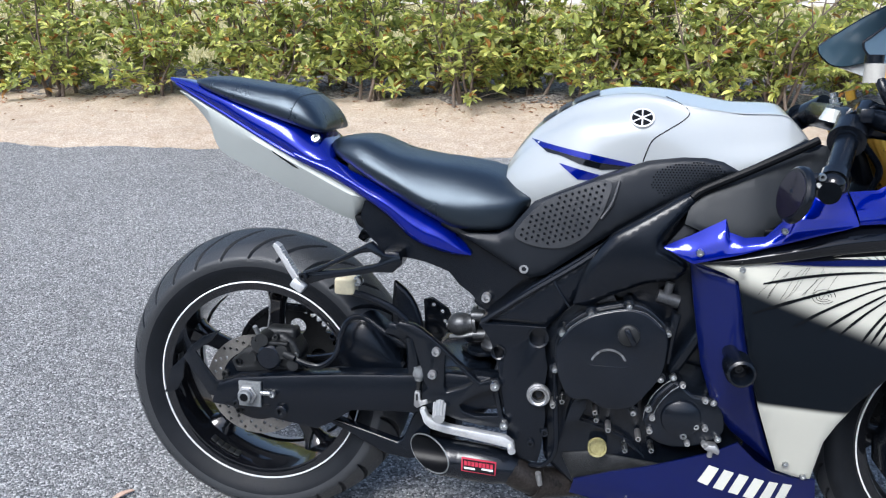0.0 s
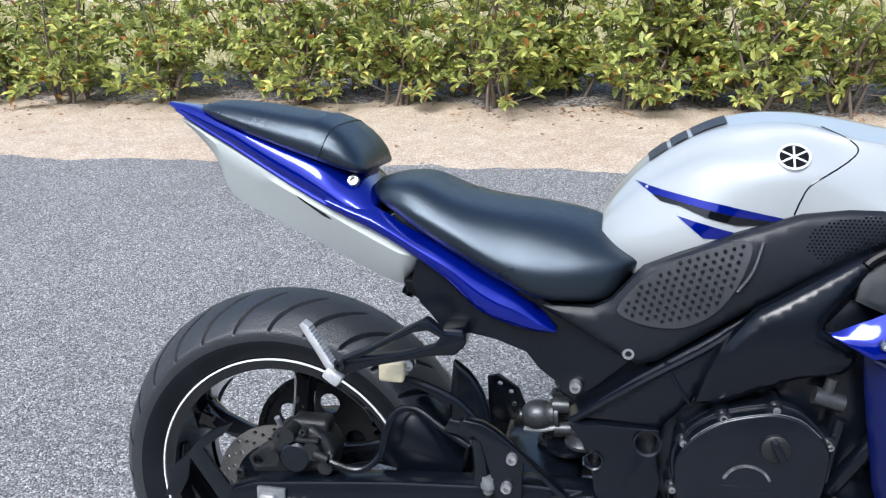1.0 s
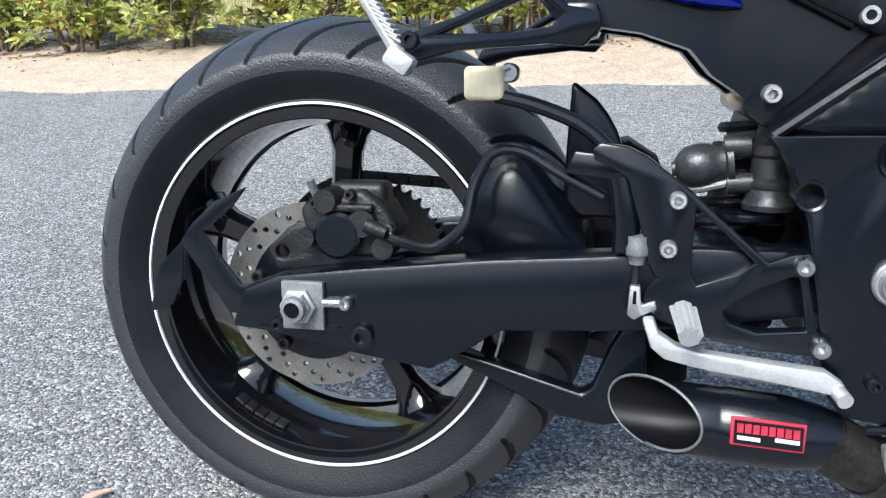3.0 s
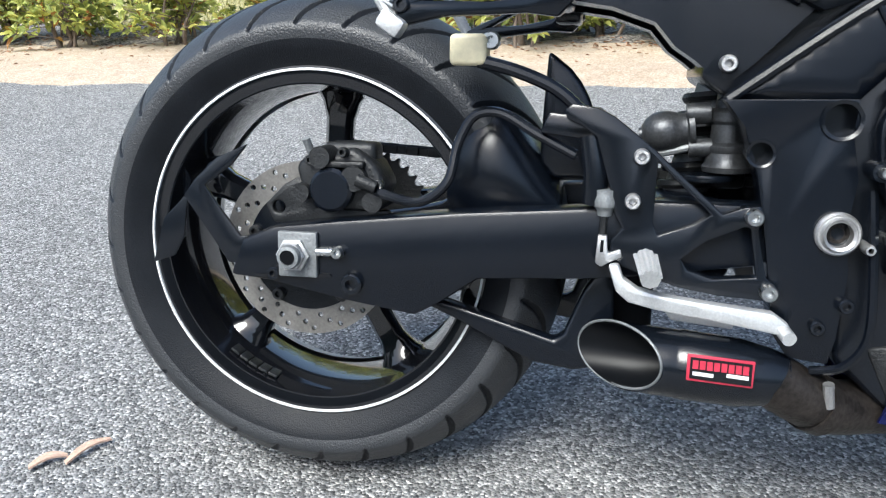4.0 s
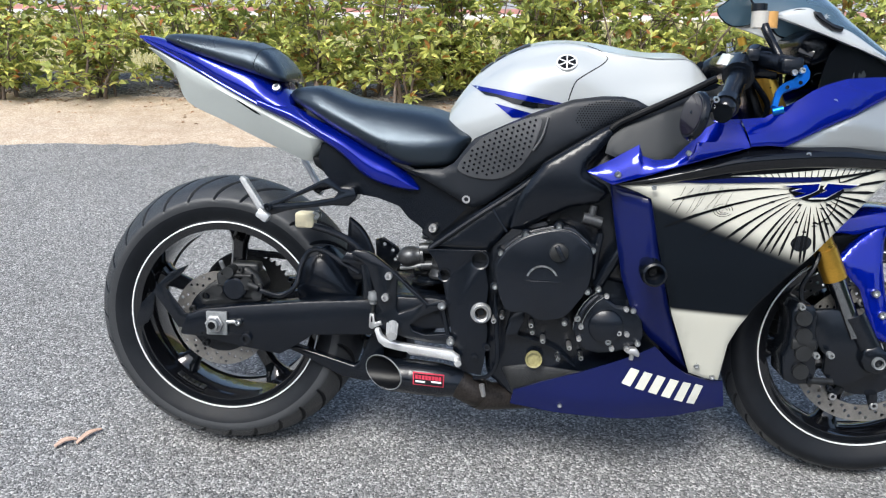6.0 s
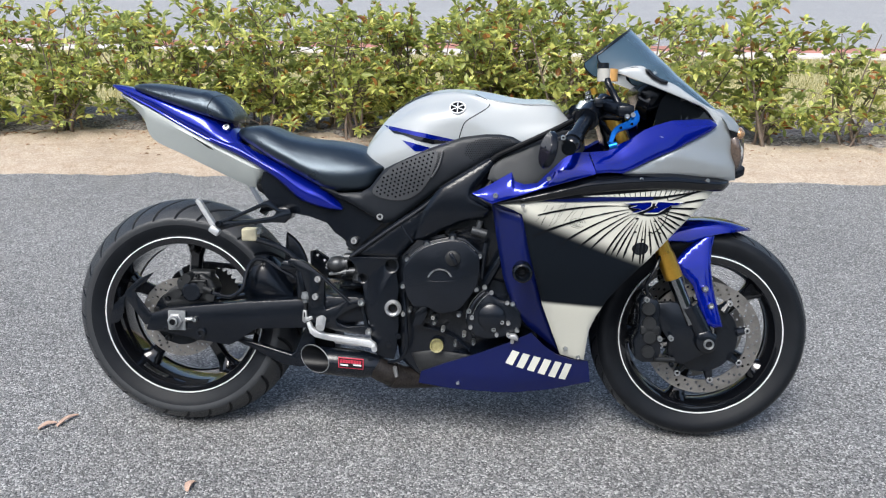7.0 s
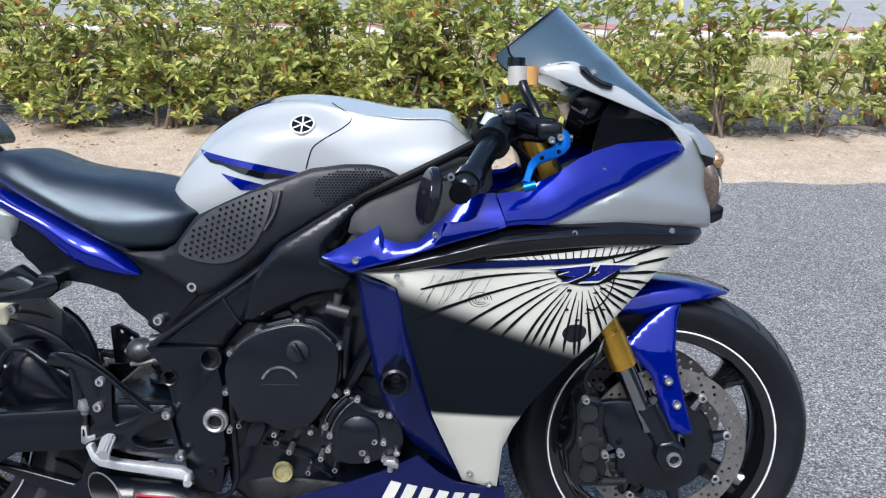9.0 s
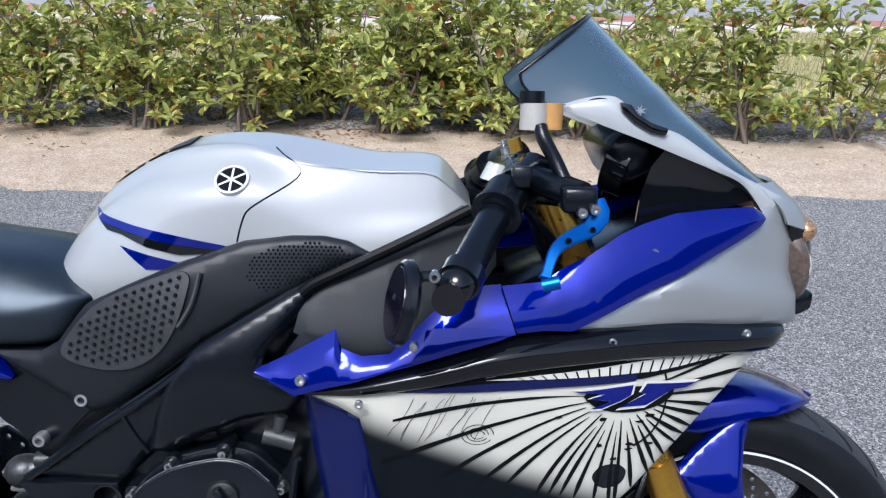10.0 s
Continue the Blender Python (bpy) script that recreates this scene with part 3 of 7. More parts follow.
def hedge():
    rng = random.Random(3)
    kinds = [shrub(11 + k, 0.93 + 0.05 * (k % 3), 0.42, 1.0) for k in range(5)]
    small = shrub(41, 0.88, 0.26, 0.5)
    spots = [-4.9, -4.35, -3.75, -3.12, -2.38, -1.90, -1.46, -0.83, -0.45, -0.155, 0.27, 0.67, 1.05, 1.37, 1.83, 2.30, 2.80]
    behind = (-1.90, -0.45, 0.27, 1.05, 2.30)
    spots += [-3.45, -2.75, -1.15, 0.10, 0.87, 1.60]
    for n, x in enumerate(spots):
        m = pose(x, (4.28 if x in behind else 4.42 if n > 16 else 3.98) + rng.uniform(-0.05, 0.08), 0, 0, 0, rng.uniform(0, 360))
        ob = kinds[n % 5]
        if n < 5:
            ob.matrix_basis = m
        else:
            copy_thing(ob, m)
    small.matrix_basis = pose(3.47, 4.0, 0, 0, 0, 20)
    tagged(small, "sparse green shrub standing past the hedge's end", "shrub")
    for x, y, a in ((4.1, 4.3, 80), (4.75, 4.2, 200)):
        copy_thing(small, pose(x, y, 0, 0, 0, a))


hedge()


def litter():
    """Dead leaves and bits of bark on the sand and soil."""
    rng = random.Random(8)
    verts, faces = [], []
    clumps = [(rng.uniform(-6, 6.5), rng.uniform(3.6, 4.2)) for _ in range(34)]
    for n in range(1700):
        x, y = rng.uniform(-6, 6.5), rng.triangular(2.9, 4.7, 4.2)
        if n % 5 < 3:
            cx, cy = rng.choice(clumps)
            x, y = cx + rng.gauss(0, 0.16), cy + rng.gauss(0, 0.11)
        z = (sand_height(x, y) if y < 4.05 else soil_height(x, y)) + 0.004
        a = rng.uniform(0, math.tau)
        along = Vector((math.cos(a), math.sin(a), rng.uniform(-0.1, 0.25))).normalized()
        up = Vector((rng.gauss(0, 0.3), rng.gauss(0, 0.3), 1))
        up = (up - along * up.dot(along)).normalized()
        size = rng.uniform(0.012, 0.04)
        leaf_geometry(verts, faces, Vector((x, y, max(z, 0.004))), along, up, size, size * rng.uniform(0.2, 0.5))
    me = bpy.data.meshes.new("leaf_litter")
    me.from_pydata([tuple(v) for v in verts], [], faces)
    me.materials.append(LITTER)
    tagged(new("leaf_litter", me), "brown dead leaves strewn on the sand", "leaf litter", kind="stuff")


litter()


def strip_of_bark(x, y, length, turn, width):
    rng = random.Random(int(x * 1000))
    bm = bmesh.new()
    rows = []
    for k in range(7):
        t = k / 6
        w = width * math.sin(math.pi * (0.12 + 0.8 * t)) ** 0.6
        bend = 0.006 * math.sin(3 * t + x)
        zz = 0.004 + 0.006 * math.sin(math.pi * t)
        rows.append([bm.verts.new(((t - 0.5) * length, s * w + bend, zz + 0.004 * abs(s))) for s in (-0.5, -0.15, 0.2, 0.5)])
    for a, b in zip(rows, rows[1:]):
        for k in range(3):
            bm.faces.new((a[k], a[k + 1], b[k + 1], b[k]))
    ext = bmesh.ops.extrude_face_region(bm, geom=bm.faces[:])
    bmesh.ops.translate(bm, vec=(0, 0, -0.003), verts=[v for v in ext["geom"] if isinstance(v, bmesh.types.BMVert)])
    ob = part("dry_palm_strip", bm, STICK, None, "", 50)
    ob.matrix_basis = pose(x, y, 0.002, 0, 0, turn)
    return tagged(ob, "tan dried palm strip lying on the asphalt", "plant debris", "strips on the asphalt")


strip_of_bark(-0.400, -0.100, 0.052, 38, 0.016)
strip_of_bark(-0.357, -0.066, 0.072, 60, 0.014)
strip_of_bark(0.106, -0.352, 0.042, 82, 0.017)


# ---- motorcycle ----
# Its own frame: x ahead from the rear axle, y to its left, z up from the tyres' foot; it leans to its left.
bike = tagged(new("motorcycle"), "blue and white sport motorcycle with black wheels, leaning on the asphalt", "motorcycle")
bike.matrix_basis = pose(0, 0, 0.002, -10.5, 0, 0)
REAR, FRONT = (0.0, 0.316), (1.43, 0.297)


def tyre_mesh(cx, cz, profile, count, sweep, lo, hi, wide):
    """A tyre turned from its section, with slanting grooves sunk into the tread."""
    around = 1300
    sec = np.array(smooth_line(profile, 8))
    bm = bmesh.new()
    rows = []
    dist = np.r_[0, np.cumsum(np.hypot(*np.diff(sec, axis=0).T))]
    dist = np.abs(dist - dist[-1] / 2)
    radius = sec[:, 0].max()
    cut = []
    edge_at = hi * 1.11
    for i in range(around):
        a = i * math.tau / around
        ring = []
        cut.append([])
        for k, (r, y) in enumerate(sec):
            deep = 0.0
            s = dist[k]
            if lo < s < hi:
                u = (s - lo) / (hi - lo)
                for side in (0.0, 0.5):
                    if (side == 0.0) != (y < 0):
                        continue
                    ph = (a / math.tau * count + side + sweep * u * (1.25 - 0.5 * u)) % 1.0
                    far = min(ph, 1 - ph) * math.tau / count * radius
                    edge = min(1.0, u * 8, (1 - u) * 6)
                    taper = wide + 1.15 * wide * math.sin(math.pi * min(1.0, 0.1 + 0.9 * (1 - u))) ** 0.7
                    deep = max(deep, 0.007 * max(0.0, 1 - (far / taper) ** 4) * edge)
            rr = r - deep
            cut[-1].append(deep > 0.002)
            ring.append(bm.verts.new((cx + rr * math.cos(a), y, cz + rr * math.sin(a))))
        rows.append(ring)
    for i in range(around):
        p, q = rows[i], rows[(i + 1) % around]
        for k in range(len(sec) - 1):
            bm.faces.new((p[k], p[k + 1], q[k + 1], q[k])).material_index = int(dist[k] < edge_at and not (cut[i][k] or cut[(i + 1) % around][k]))
    return bm


def drilled_disc(cx, cz, r_in, r_out, y, thick, rows, per, spin=0.0):
    """A flat ring with real holes through it."""
    bm = bmesh.new()
    edges = []

    def ring(x, z, r, n):
        vs = [bm.verts.new((x + r * math.cos(k * math.tau / n), y, z + r * math.sin(k * math.tau / n))) for k in range(n)]
        edges.extend(bm.edges.new((vs[k], vs[(k + 1) % n])) for k in range(n))

    ring(cx, cz, r_out, 72)
    ring(cx, cz, r_in, 60)
    for n, (r, hole) in enumerate(rows):
        for k in range(per):
            a = (k + n / len(rows)) * math.tau / per + spin
            ring(cx + r * math.cos(a), cz + r * math.sin(a), hole, 10)
    bmesh.ops.triangle_fill(bm, edges=edges, use_beauty=True, use_dissolve=False)
    ext = bmesh.ops.extrude_face_region(bm, geom=bm.faces[:])
    bmesh.ops.translate(bm, vec=(0, thick, 0), verts=[v for v in ext["geom"] if isinstance(v, bmesh.types.BMVert)])
    return bm


def wheel(name, cx, cz, half, tyre_profile, spokes, groove):
    """Rim with lips and barrel, five spokes, hub, tape ring and tyre."""
    lip = [(0.207, -half), (0.216, -half - 0.004), (0.226, -half - 0.002), (0.229, -half + 0.006), (0.217, -half + 0.014), (0.207, -half + 0.03), (0.200, -half * 0.3), (0.199, half * 0.3)]
    outer = lip + [(r, -y) for r, y in lip[::-1]][2:]
    inner = [(0.203, half), (0.199, half - 0.02), (0.1945, half * 0.45), (0.1935, 0.0), (0.1945, -half * 0.45), (0.199, -half + 0.02), (0.203, -half)]
    rim = part(name, lathe(outer + inner, cx, cz, 96, True), RIMIN, bike, "black five-spoke wheel", 40)
    bm = lathe([(0.2228, -half - 0.0052), (0.2201, -half - 0.0058), (0.2196, -half - 0.0030), (0.2224, -half - 0.0015)], cx, cz, 120, True)
    part("rim_tape", bm, STRIPE, rim, "thin white reflective rim tape")
    part("far_rim_edge", lathe([(0.1935, half - 0.026), (0.1970, half - 0.014), (0.2005, half + 0.001), (0.2045, half + 0.003), (0.2065, half + 0.0015)], cx, cz, 96), CAST, rim, "bare grey metal edge of the rim")
    for deg in spokes:
        a = radians(deg)
        d, s = Vector((math.cos(a), 0, math.sin(a))), Vector((-math.sin(a), 0, math.cos(a)))
        c = Vector((cx, 0, cz))
        bm = bmesh.new()
        rings = []
        for r, w, t in ((0.03, 0.026, 0.024), (0.07, 0.021, 0.019), (0.12, 0.017, 0.015), (0.16, 0.018, 0.016), (0.182, 0.024, 0.020), (0.197, 0.036, 0.026)):
            loop = [(w, -t * 0.5), (w * 0.6, -t), (-w * 0.6, -t), (-w, -t * 0.5), (-w, t * 0.5), (-w * 0.6, t), (w * 0.6, t), (w, t * 0.5)]
            rings.append([bm.verts.new(c + d * r + s * u + Vector((0, v, 0))) for u, v in loop])
        for p, q in zip(rings, rings[1:]):
            for k in range(8):
                bm.faces.new((p[k], p[(k + 1) % 8], q[(k + 1) % 8], q[k]))
        bm.faces.new(rings[0])
        bm.faces.new(rings[-1])
        part("spoke", bm, RIMIN, rim, "", 45)
    part("hub", lathe([(0.0, -0.06), (0.028, -0.06), (0.036, -0.05), (0.044, -0.03), (0.046, 0.03), (0.036, 0.05), (0.028, 0.06), (0, 0.06)], cx, cz, 40), RIMIN, rim)
    part("tyre", tyre_mesh(cx, cz, tyre_profile, *groove), RUBBER, rim, "black rubber tyre with curved slanting tread grooves", 60, TREAD)
    return rim


rear_section = [(0.222, -0.078), (0.232, -0.084), (0.252, -0.094), (0.272, -0.0965), (0.284, -0.087), (0.300, -0.066), (0.312, -0.038), (0.3185, -0.015), (0.3195, 0.0),
                (0.3185, 0.015), (0.312, 0.038), (0.300, 0.066), (0.284, 0.087), (0.272, 0.0965), (0.252, 0.094), (0.232, 0.084), (0.222, 0.078)]
front_section = [(0.222, -0.046), (0.232, -0.052), (0.250, -0.060), (0.264, -0.061), (0.278, -0.052), (0.289, -0.034), (0.295, -0.017), (0.297, 0.0),
                 (0.295, 0.017), (0.289, 0.034), (0.278, 0.052), (0.264, 0.061), (0.250, 0.060), (0.232, 0.052), (0.222, 0.046)]
rear_wheel = wheel("rear_wheel", *REAR, 0.078, rear_section, [85 + 72 * k for k in range(5)], (28, -1.6, 0.012, 0.114, 0.0021))
front_wheel = wheel("front_wheel", *FRONT, 0.047, front_section, [40 + 72 * k for k in range(5)], (33, 1.7, 0.006, 0.050, 0.0016))

# Lead weights stuck to the rear rim.
for start in (232, 170):
    for k in range(5 if start == 232 else 3):
        a = radians(start + k * 4.4)
        c = Vector((math.cos(a), 0, math.sin(a)))
        turn = Matrix.Translation((REAR[0] + c.x * 0.1965, -0.055, REAR[1] + c.z * 0.1965)) @ Matrix.Rotation(-a, 4, "Y")
        part("wheel_weight", block((-0.002, -0.010, -0.0068), (0.002, 0.010, 0.0068), 0.001, None, turn), DIRTY, rear_wheel)

# Rear brake disc, carrier, sprocket and chain.
disc = part("rear_disc", drilled_disc(*REAR, 0.078, 0.11, -0.098, 0.005, [(0.086, 0.0036), (0.095, 0.0036), (0.103, 0.0036)], 18), DISC, bike, "drilled steel brake disc")
bm = lathe([(0.03, -0.094), (0.062, -0.096), (0.080, -0.097), (0.080, -0.091), (0.03, -0.088)], *REAR, 48, True)
part("carrier", bm, BLACK, disc)
for k in range(5):
    a = radians(20 + 72 * k)
    bolt(REAR[0] + 0.072 * math.cos(a), -0.098, REAR[1] + 0.072 * math.sin(a), 0.008, DIRTY, disc)


def toothed(cx, cz, r, teeth, y0, y1, windows):
    pts = []
    for k in range(teeth):
        for f, rr in ((0.0, r - 0.009), (0.25, r - 0.007), (0.42, r), (0.58, r), (0.75, r - 0.007)):
            a = (k + f) * math.tau / teeth
            pts.append((cx + rr * math.cos(a), cz + rr * math.sin(a)))
    holes = [(cx + r * 0.62 * math.cos(k * math.tau / windows), cz + r * 0.62 * math.sin(k * math.tau / windows), r * 0.17) for k in range(windows)]
    return plate(pts, y0, y1, 0, holes)


sprocket = part("sprocket", toothed(*REAR, 0.118, 42, 0.098, 0.104, 5), DIRTY, bike, "dark toothed chain sprocket")


def chain():
    """Roller links round the sprocket and forward to the engine."""
    path = []
    top, low = (0.555, 0.375, 0.04), (0.555, 0.31, 0.04)
    for t in np.linspace(0, 1, 36):
        path.append((0.56 + (0.0 - 0.56) * t, 0.395 + (REAR[1] + 0.116 - 0.395) * t))
    for k in range(1, 24):
        a = radians(90 + 180 * k / 24)
        path.append((0.116 * math.cos(a), REAR[1] + 0.116 * math.sin(a)))
    for t in np.linspace(0, 1, 36):
        path.append((0.56 * t, REAR[1] - 0.116 + (0.31 - REAR[1] + 0.116) * t))
    bm = bmesh.new()
    for n, (p, q) in enumerate(zip(path, path[1:])):
        mid, d = Vector(((p[0] + q[0]) / 2, 0, (p[1] + q[1]) / 2)), Vector((q[0] - p[0], 0, q[1] - p[1]))
        turn = Matrix.Translation((mid.x, 0.101, mid.z)) @ Matrix.Rotation(-math.atan2(d.z, d.x), 4, "Y")
        wide = 0.012 if n % 2 else 0.009
        block((-d.length * 0.62, -wide, -0.0065), (d.length * 0.62, -wide + 0.003, 0.0065), 0.002, bm, turn, 1)
        block((-d.length * 0.62, wide - 0.003, -0.0065), (d.length * 0.62, wide, 0.0065), 0.002, bm, turn, 1)
        rod((mid.x - d.x / 2, 0.092, mid.z - d.z / 2), (mid.x - d.x / 2, 0.110, mid.z - d.z / 2), 0.004, 8, bm)
    return bm


part("chain", chain(), DIRTY, bike, "greasy roller chain")

# Swingarm: a boxed beam on each side, a lower brace and the cross piece.
arm_side = [(-0.078, 0.292), (-0.060, 0.338), (-0.02, 0.354), (0.06, 0.364), (0.21, 0.380), (0.335, 0.389), (0.42, 0.40), (0.53, 0.40), (0.55, 0.37), (0.53, 0.335), (0.40, 0.315), (0.345, 0.31), (0.225, 0.303), (0.180, 0.272), (0.150, 0.256), (0.07, 0.268), (-0.03, 0.288)]
swingarm = part("swingarm", plate(arm_side, -0.158, -0.112, 0.006), FRAMEB, bike, "matt black boxed swingarm")
bm = bmesh.new()
plate([(x, z) for x, z in arm_side], 0.112, 0.158, 0.006, (), bm)
part("far_beam", bm, FRAMEB, swingarm)
brace = [(0.150, 0.262), (0.200, 0.240), (0.249, 0.215), (0.286, 0.197), (0.335, 0.190), (0.366, 0.197), (0.380, 0.225), (0.378, 0.31), (0.356, 0.31), (0.342, 0.285), (0.322, 0.234), (0.311, 0.226), (0.178, 0.266)]
part("lower_brace", plate(brace, -0.119, -0.095, 0.005, (), None, 3), FRAMEB, swingarm)
part("lower_brace", plate(brace, 0.095, 0.119, 0.004), FRAMEB, swingarm)
part("cross_piece", block((0.36, -0.15, 0.31), (0.50, 0.15, 0.395), 0.02, None, None, 3), FRAMEB, swingarm)
# Axle block, nut and adjuster.
axle_block = part("axle_block", block((-0.012, -0.165, 0.296), (0.036, -0.157, 0.350), 0.002), DULL, bike, "dull dark aluminium axle block")
bm = lathe([(0.010, -0.170), (0.0115, -0.178), (0.0155, -0.178), (0.017, -0.176), (0.017, -0.171), (0.0205, -0.170), (0.0205, -0.164), (0.0, -0.164)], 0.008, 0.323, 6)
part("axle_nut", bm, CAST, axle_block, "", 25)
bm = lathe([(0.0, -0.170), (0.0085, -0.171), (0.0090, -0.186), (0.0130, -0.185), (0.0140, -0.182), (0.0140, -0.168), (0.0, -0.168)], 0.008, 0.323, 28)
part("axle_end", bm, DULL, axle_block)
# Black plug in the hollow axle end: the hole's shade as colour.
part("bore_shade", rod((0.008, -0.1848, 0.323), (0.008, -0.176, 0.323), 0.0082, 20), INK, axle_block)
part("adjuster", rod((0.036, -0.163, 0.327), (0.066, -0.163, 0.328), 0.0052, 12), STEEL, axle_block)
bolt(0.062, -0.164, 0.328, 0.007, STEEL, axle_block, 0.008)
bolt(0.077, -0.158, 0.290, 0.013, BLACK, swingarm, 0.008)
bolt(-0.02, -0.158, 0.298, 0.008, BLACK, swingarm, 0.006)
part("spool_slot", plate([(-0.045, 0.296), (0.05, 0.300), (0.052, 0.297), (-0.043, 0.292)], -0.160, -0.157, 0), GLOSS, swingarm)
# Bent blade bracket behind the axle.
blade = [(-0.015, 0.300), (-0.085, 0.305), (-0.105, 0.335), (-0.140, 0.385), (-0.125, 0.405), (-0.095, 0.432), (-0.055, 0.449), (-0.075, 0.425), (-0.112, 0.398), (-0.094, 0.372), (-0.068, 0.338), (-0.015, 0.345)]
bracket = part("plate_bracket", plate(blade, -0.146, -0.140, 0.0015), BLACK, bike, "black bent metal bracket behind the axle")
part("fin", plate([(-0.138, 0.388), (-0.172, 0.355), (-0.190, 0.298), (-0.160, 0.308), (-0.146, 0.335)], -0.139, -0.135, 0.001), BLACK, bracket)

# Rear caliper and its hose.
caliper = part("rear_caliper", plate([(0.008, 0.395), (0.000, 0.425), (0.018, 0.440), (0.045, 0.437), (0.072, 0.448), (0.098, 0.430), (0.112, 0.405), (0.104, 0.380), (0.085, 0.372), (0.03, 0.372)], -0.135, -0.075, 0.008, (), None, 3), DIRTY, bike, "dusty black brake caliper")
part("piston_cover", lathe([(0.0, -0.150), (0.022, -0.150), (0.026, -0.146), (0.027, -0.13), (0, -0.13)], 0.048, 0.398, 32), ENGINE, caliper)
part("pin_boss", rod((0.010, -0.146, 0.394), (0.010, -0.09, 0.394), 0.011, 16, None, None, 0.003), DIRTY, caliper)
part("slide_boss", rod((0.098, -0.146, 0.385), (0.098, -0.09, 0.385), 0.012, 16, None, None, 0.003), DIRTY, caliper)
part("mount", plate([(-0.035, 0.352), (-0.045, 0.375), (-0.02, 0.40), (0.0, 0.41), (0.018, 0.395), (0.02, 0.372), (0.11, 0.372), (0.12, 0.356)], -0.120, -0.108, 0.003, [(-0.028, 0.372, 0.008)]), DIRTY, caliper)
part("knuckle", rod((0.036, -0.150, 0.436), (0.040, -0.10, 0.436), 0.013, 14, None, None, 0.004), DIRTY, caliper)
part("knuckle", rod((0.076, -0.148, 0.412), (0.076, -0.10, 0.412), 0.015, 14, None, None, 0.004), DIRTY, caliper)
part("banjo", rod((0.082, -0.152, 0.412), (0.104, -0.150, 0.403), 0.0075, 12, None, None, 0.002), DIRTY, caliper)
part("bleed_nipple", rod((0.016, -0.12, 0.438), (0.012, -0.128, 0.456), 0.005, 10), DULL, caliper)
part("rib", block((0.028, -0.146, 0.424), (0.088, -0.132, 0.432), 0.003), DIRTY, caliper)
part("bridge", block((0.03, -0.12, 0.42), (0.095, -0.08, 0.452), 0.008, None, None, 3), DIRTY, caliper)
for x, z in ((0.022, 0.432), (0.082, 0.418), (0.104, 0.405), (0.062, 0.442)):
    bolt(x, -0.139, z, 0.006, STEEL if x > 0.1 else DIRTY, caliper)
part("brake_hose", tube([(0.088, -0.140, 0.405), (0.115, -0.147, 0.395), (0.155, -0.145, 0.388), (0.186, -0.14, 0.412), (0.196, -0.13, 0.455), (0.214, -0.125, 0.486), (0.245, -0.125, 0.489), (0.285, -0.135, 0.468), (0.330, -0.145, 0.446)], 0.0058, 10, 6), PLASTIC, bike, "black rubber brake hose")

# Mudguard inside the swingarm, chain guard and the shock behind.
hug = Loft([(0.175, [(0.078, 0.372), (0.09, 0.40), (0.07, 0.44), (0.0, 0.45)]), (0.205, [(0.095, 0.37), (0.105, 0.42), (0.085, 0.475), (0.0, 0.487)]),
            (0.24, [(0.10, 0.368), (0.11, 0.42), (0.085, 0.485), (0.0, 0.50)]), (0.275, [(0.10, 0.37), (0.10, 0.41), (0.075, 0.45), (0.0, 0.47)]), (0.31, [(0.09, 0.37), (0.085, 0.385), (0.06, 0.40), (0.0, 0.405)])], 4, 4)
part("mudguard", hug.mesh(), PLASTIC, bike, "black moulded inner mudguard")
part("mud_flap", plate([(0.284, 0.430), (0.287, 0.500), (0.291, 0.560), (0.303, 0.551), (0.318, 0.539), (0.330, 0.524), (0.339, 0.508), (0.349, 0.482), (0.355, 0.45), (0.356, 0.41), (0.30, 0.41)], -0.079, -0.060, 0.0085, (), None, 4), PLASTIC, bike, "black curved mud flap")
part("chain_guard", plate([(0.335, 0.41), (0.33, 0.487), (0.35, 0.493), (0.385, 0.47), (0.398, 0.44), (0.38, 0.41)], 0.045, 0.052, 0.001, [(0.352, 0.476, 0.004), (0.372, 0.462, 0.004), (0.378, 0.44, 0.004)]), BLACK, bike)
shock = part("shock_absorber", rod((0.45, 0.0, 0.36), (0.50, 0.0, 0.56), 0.026, 20), DULL, bike, "dusty rear shock absorber")
bm = bmesh.new()
coil = [(0.455 + 0.035 * k / 90 + 0.034 * math.cos(k * 0.5), 0.034 * math.sin(k * 0.5), 0.37 + 0.15 * k / 90) for k in range(91)]
tube(coil, 0.006, 6, 1, bm)
part("coil_spring", bm, DIRTY, shock)
bottle = lathe_up([(0.0, -0.024), (0.010, -0.0225), (0.0175, -0.017), (0.0225, -0.009), (0.0240, 0.0), (0.0235, 0.010), (0.0210, 0.017), (0.0190, 0.020), (0.0190, 0.028), (0.0235, 0.030), (0.0235, 0.036), (0.0, 0.036)], 0.0, 0.0)
bmesh.ops.transform(bottle, matrix=Matrix.Translation((0.424, -0.052, 0.468)) @ Matrix.Rotation(radians(82), 4, "Y"), verts=bottle.verts)
part("gas_bottle", bottle, DARKALU, shock, "grey rounded damper bottle")
part("valve_cap", rod((0.398, -0.052, 0.4645), (0.404, -0.052, 0.4655), 0.008, 14, None, None, 0.001), DARKALU, shock)
for x, z, r in ((0.462, 0.491, 0.0125), (0.466, 0.452, 0.0105)):
    knob = part("knob", rod((x - 0.012, -0.060, z - 0.002), (x + 0.014, -0.060, z), r, 18, None, None, 0.003), DARKALU, shock)
    part("slot", rod((x - 0.0125, -0.060, z - 0.002), (x - 0.011, -0.060, z - 0.002), r * 0.5, 10), BLACK, knob)
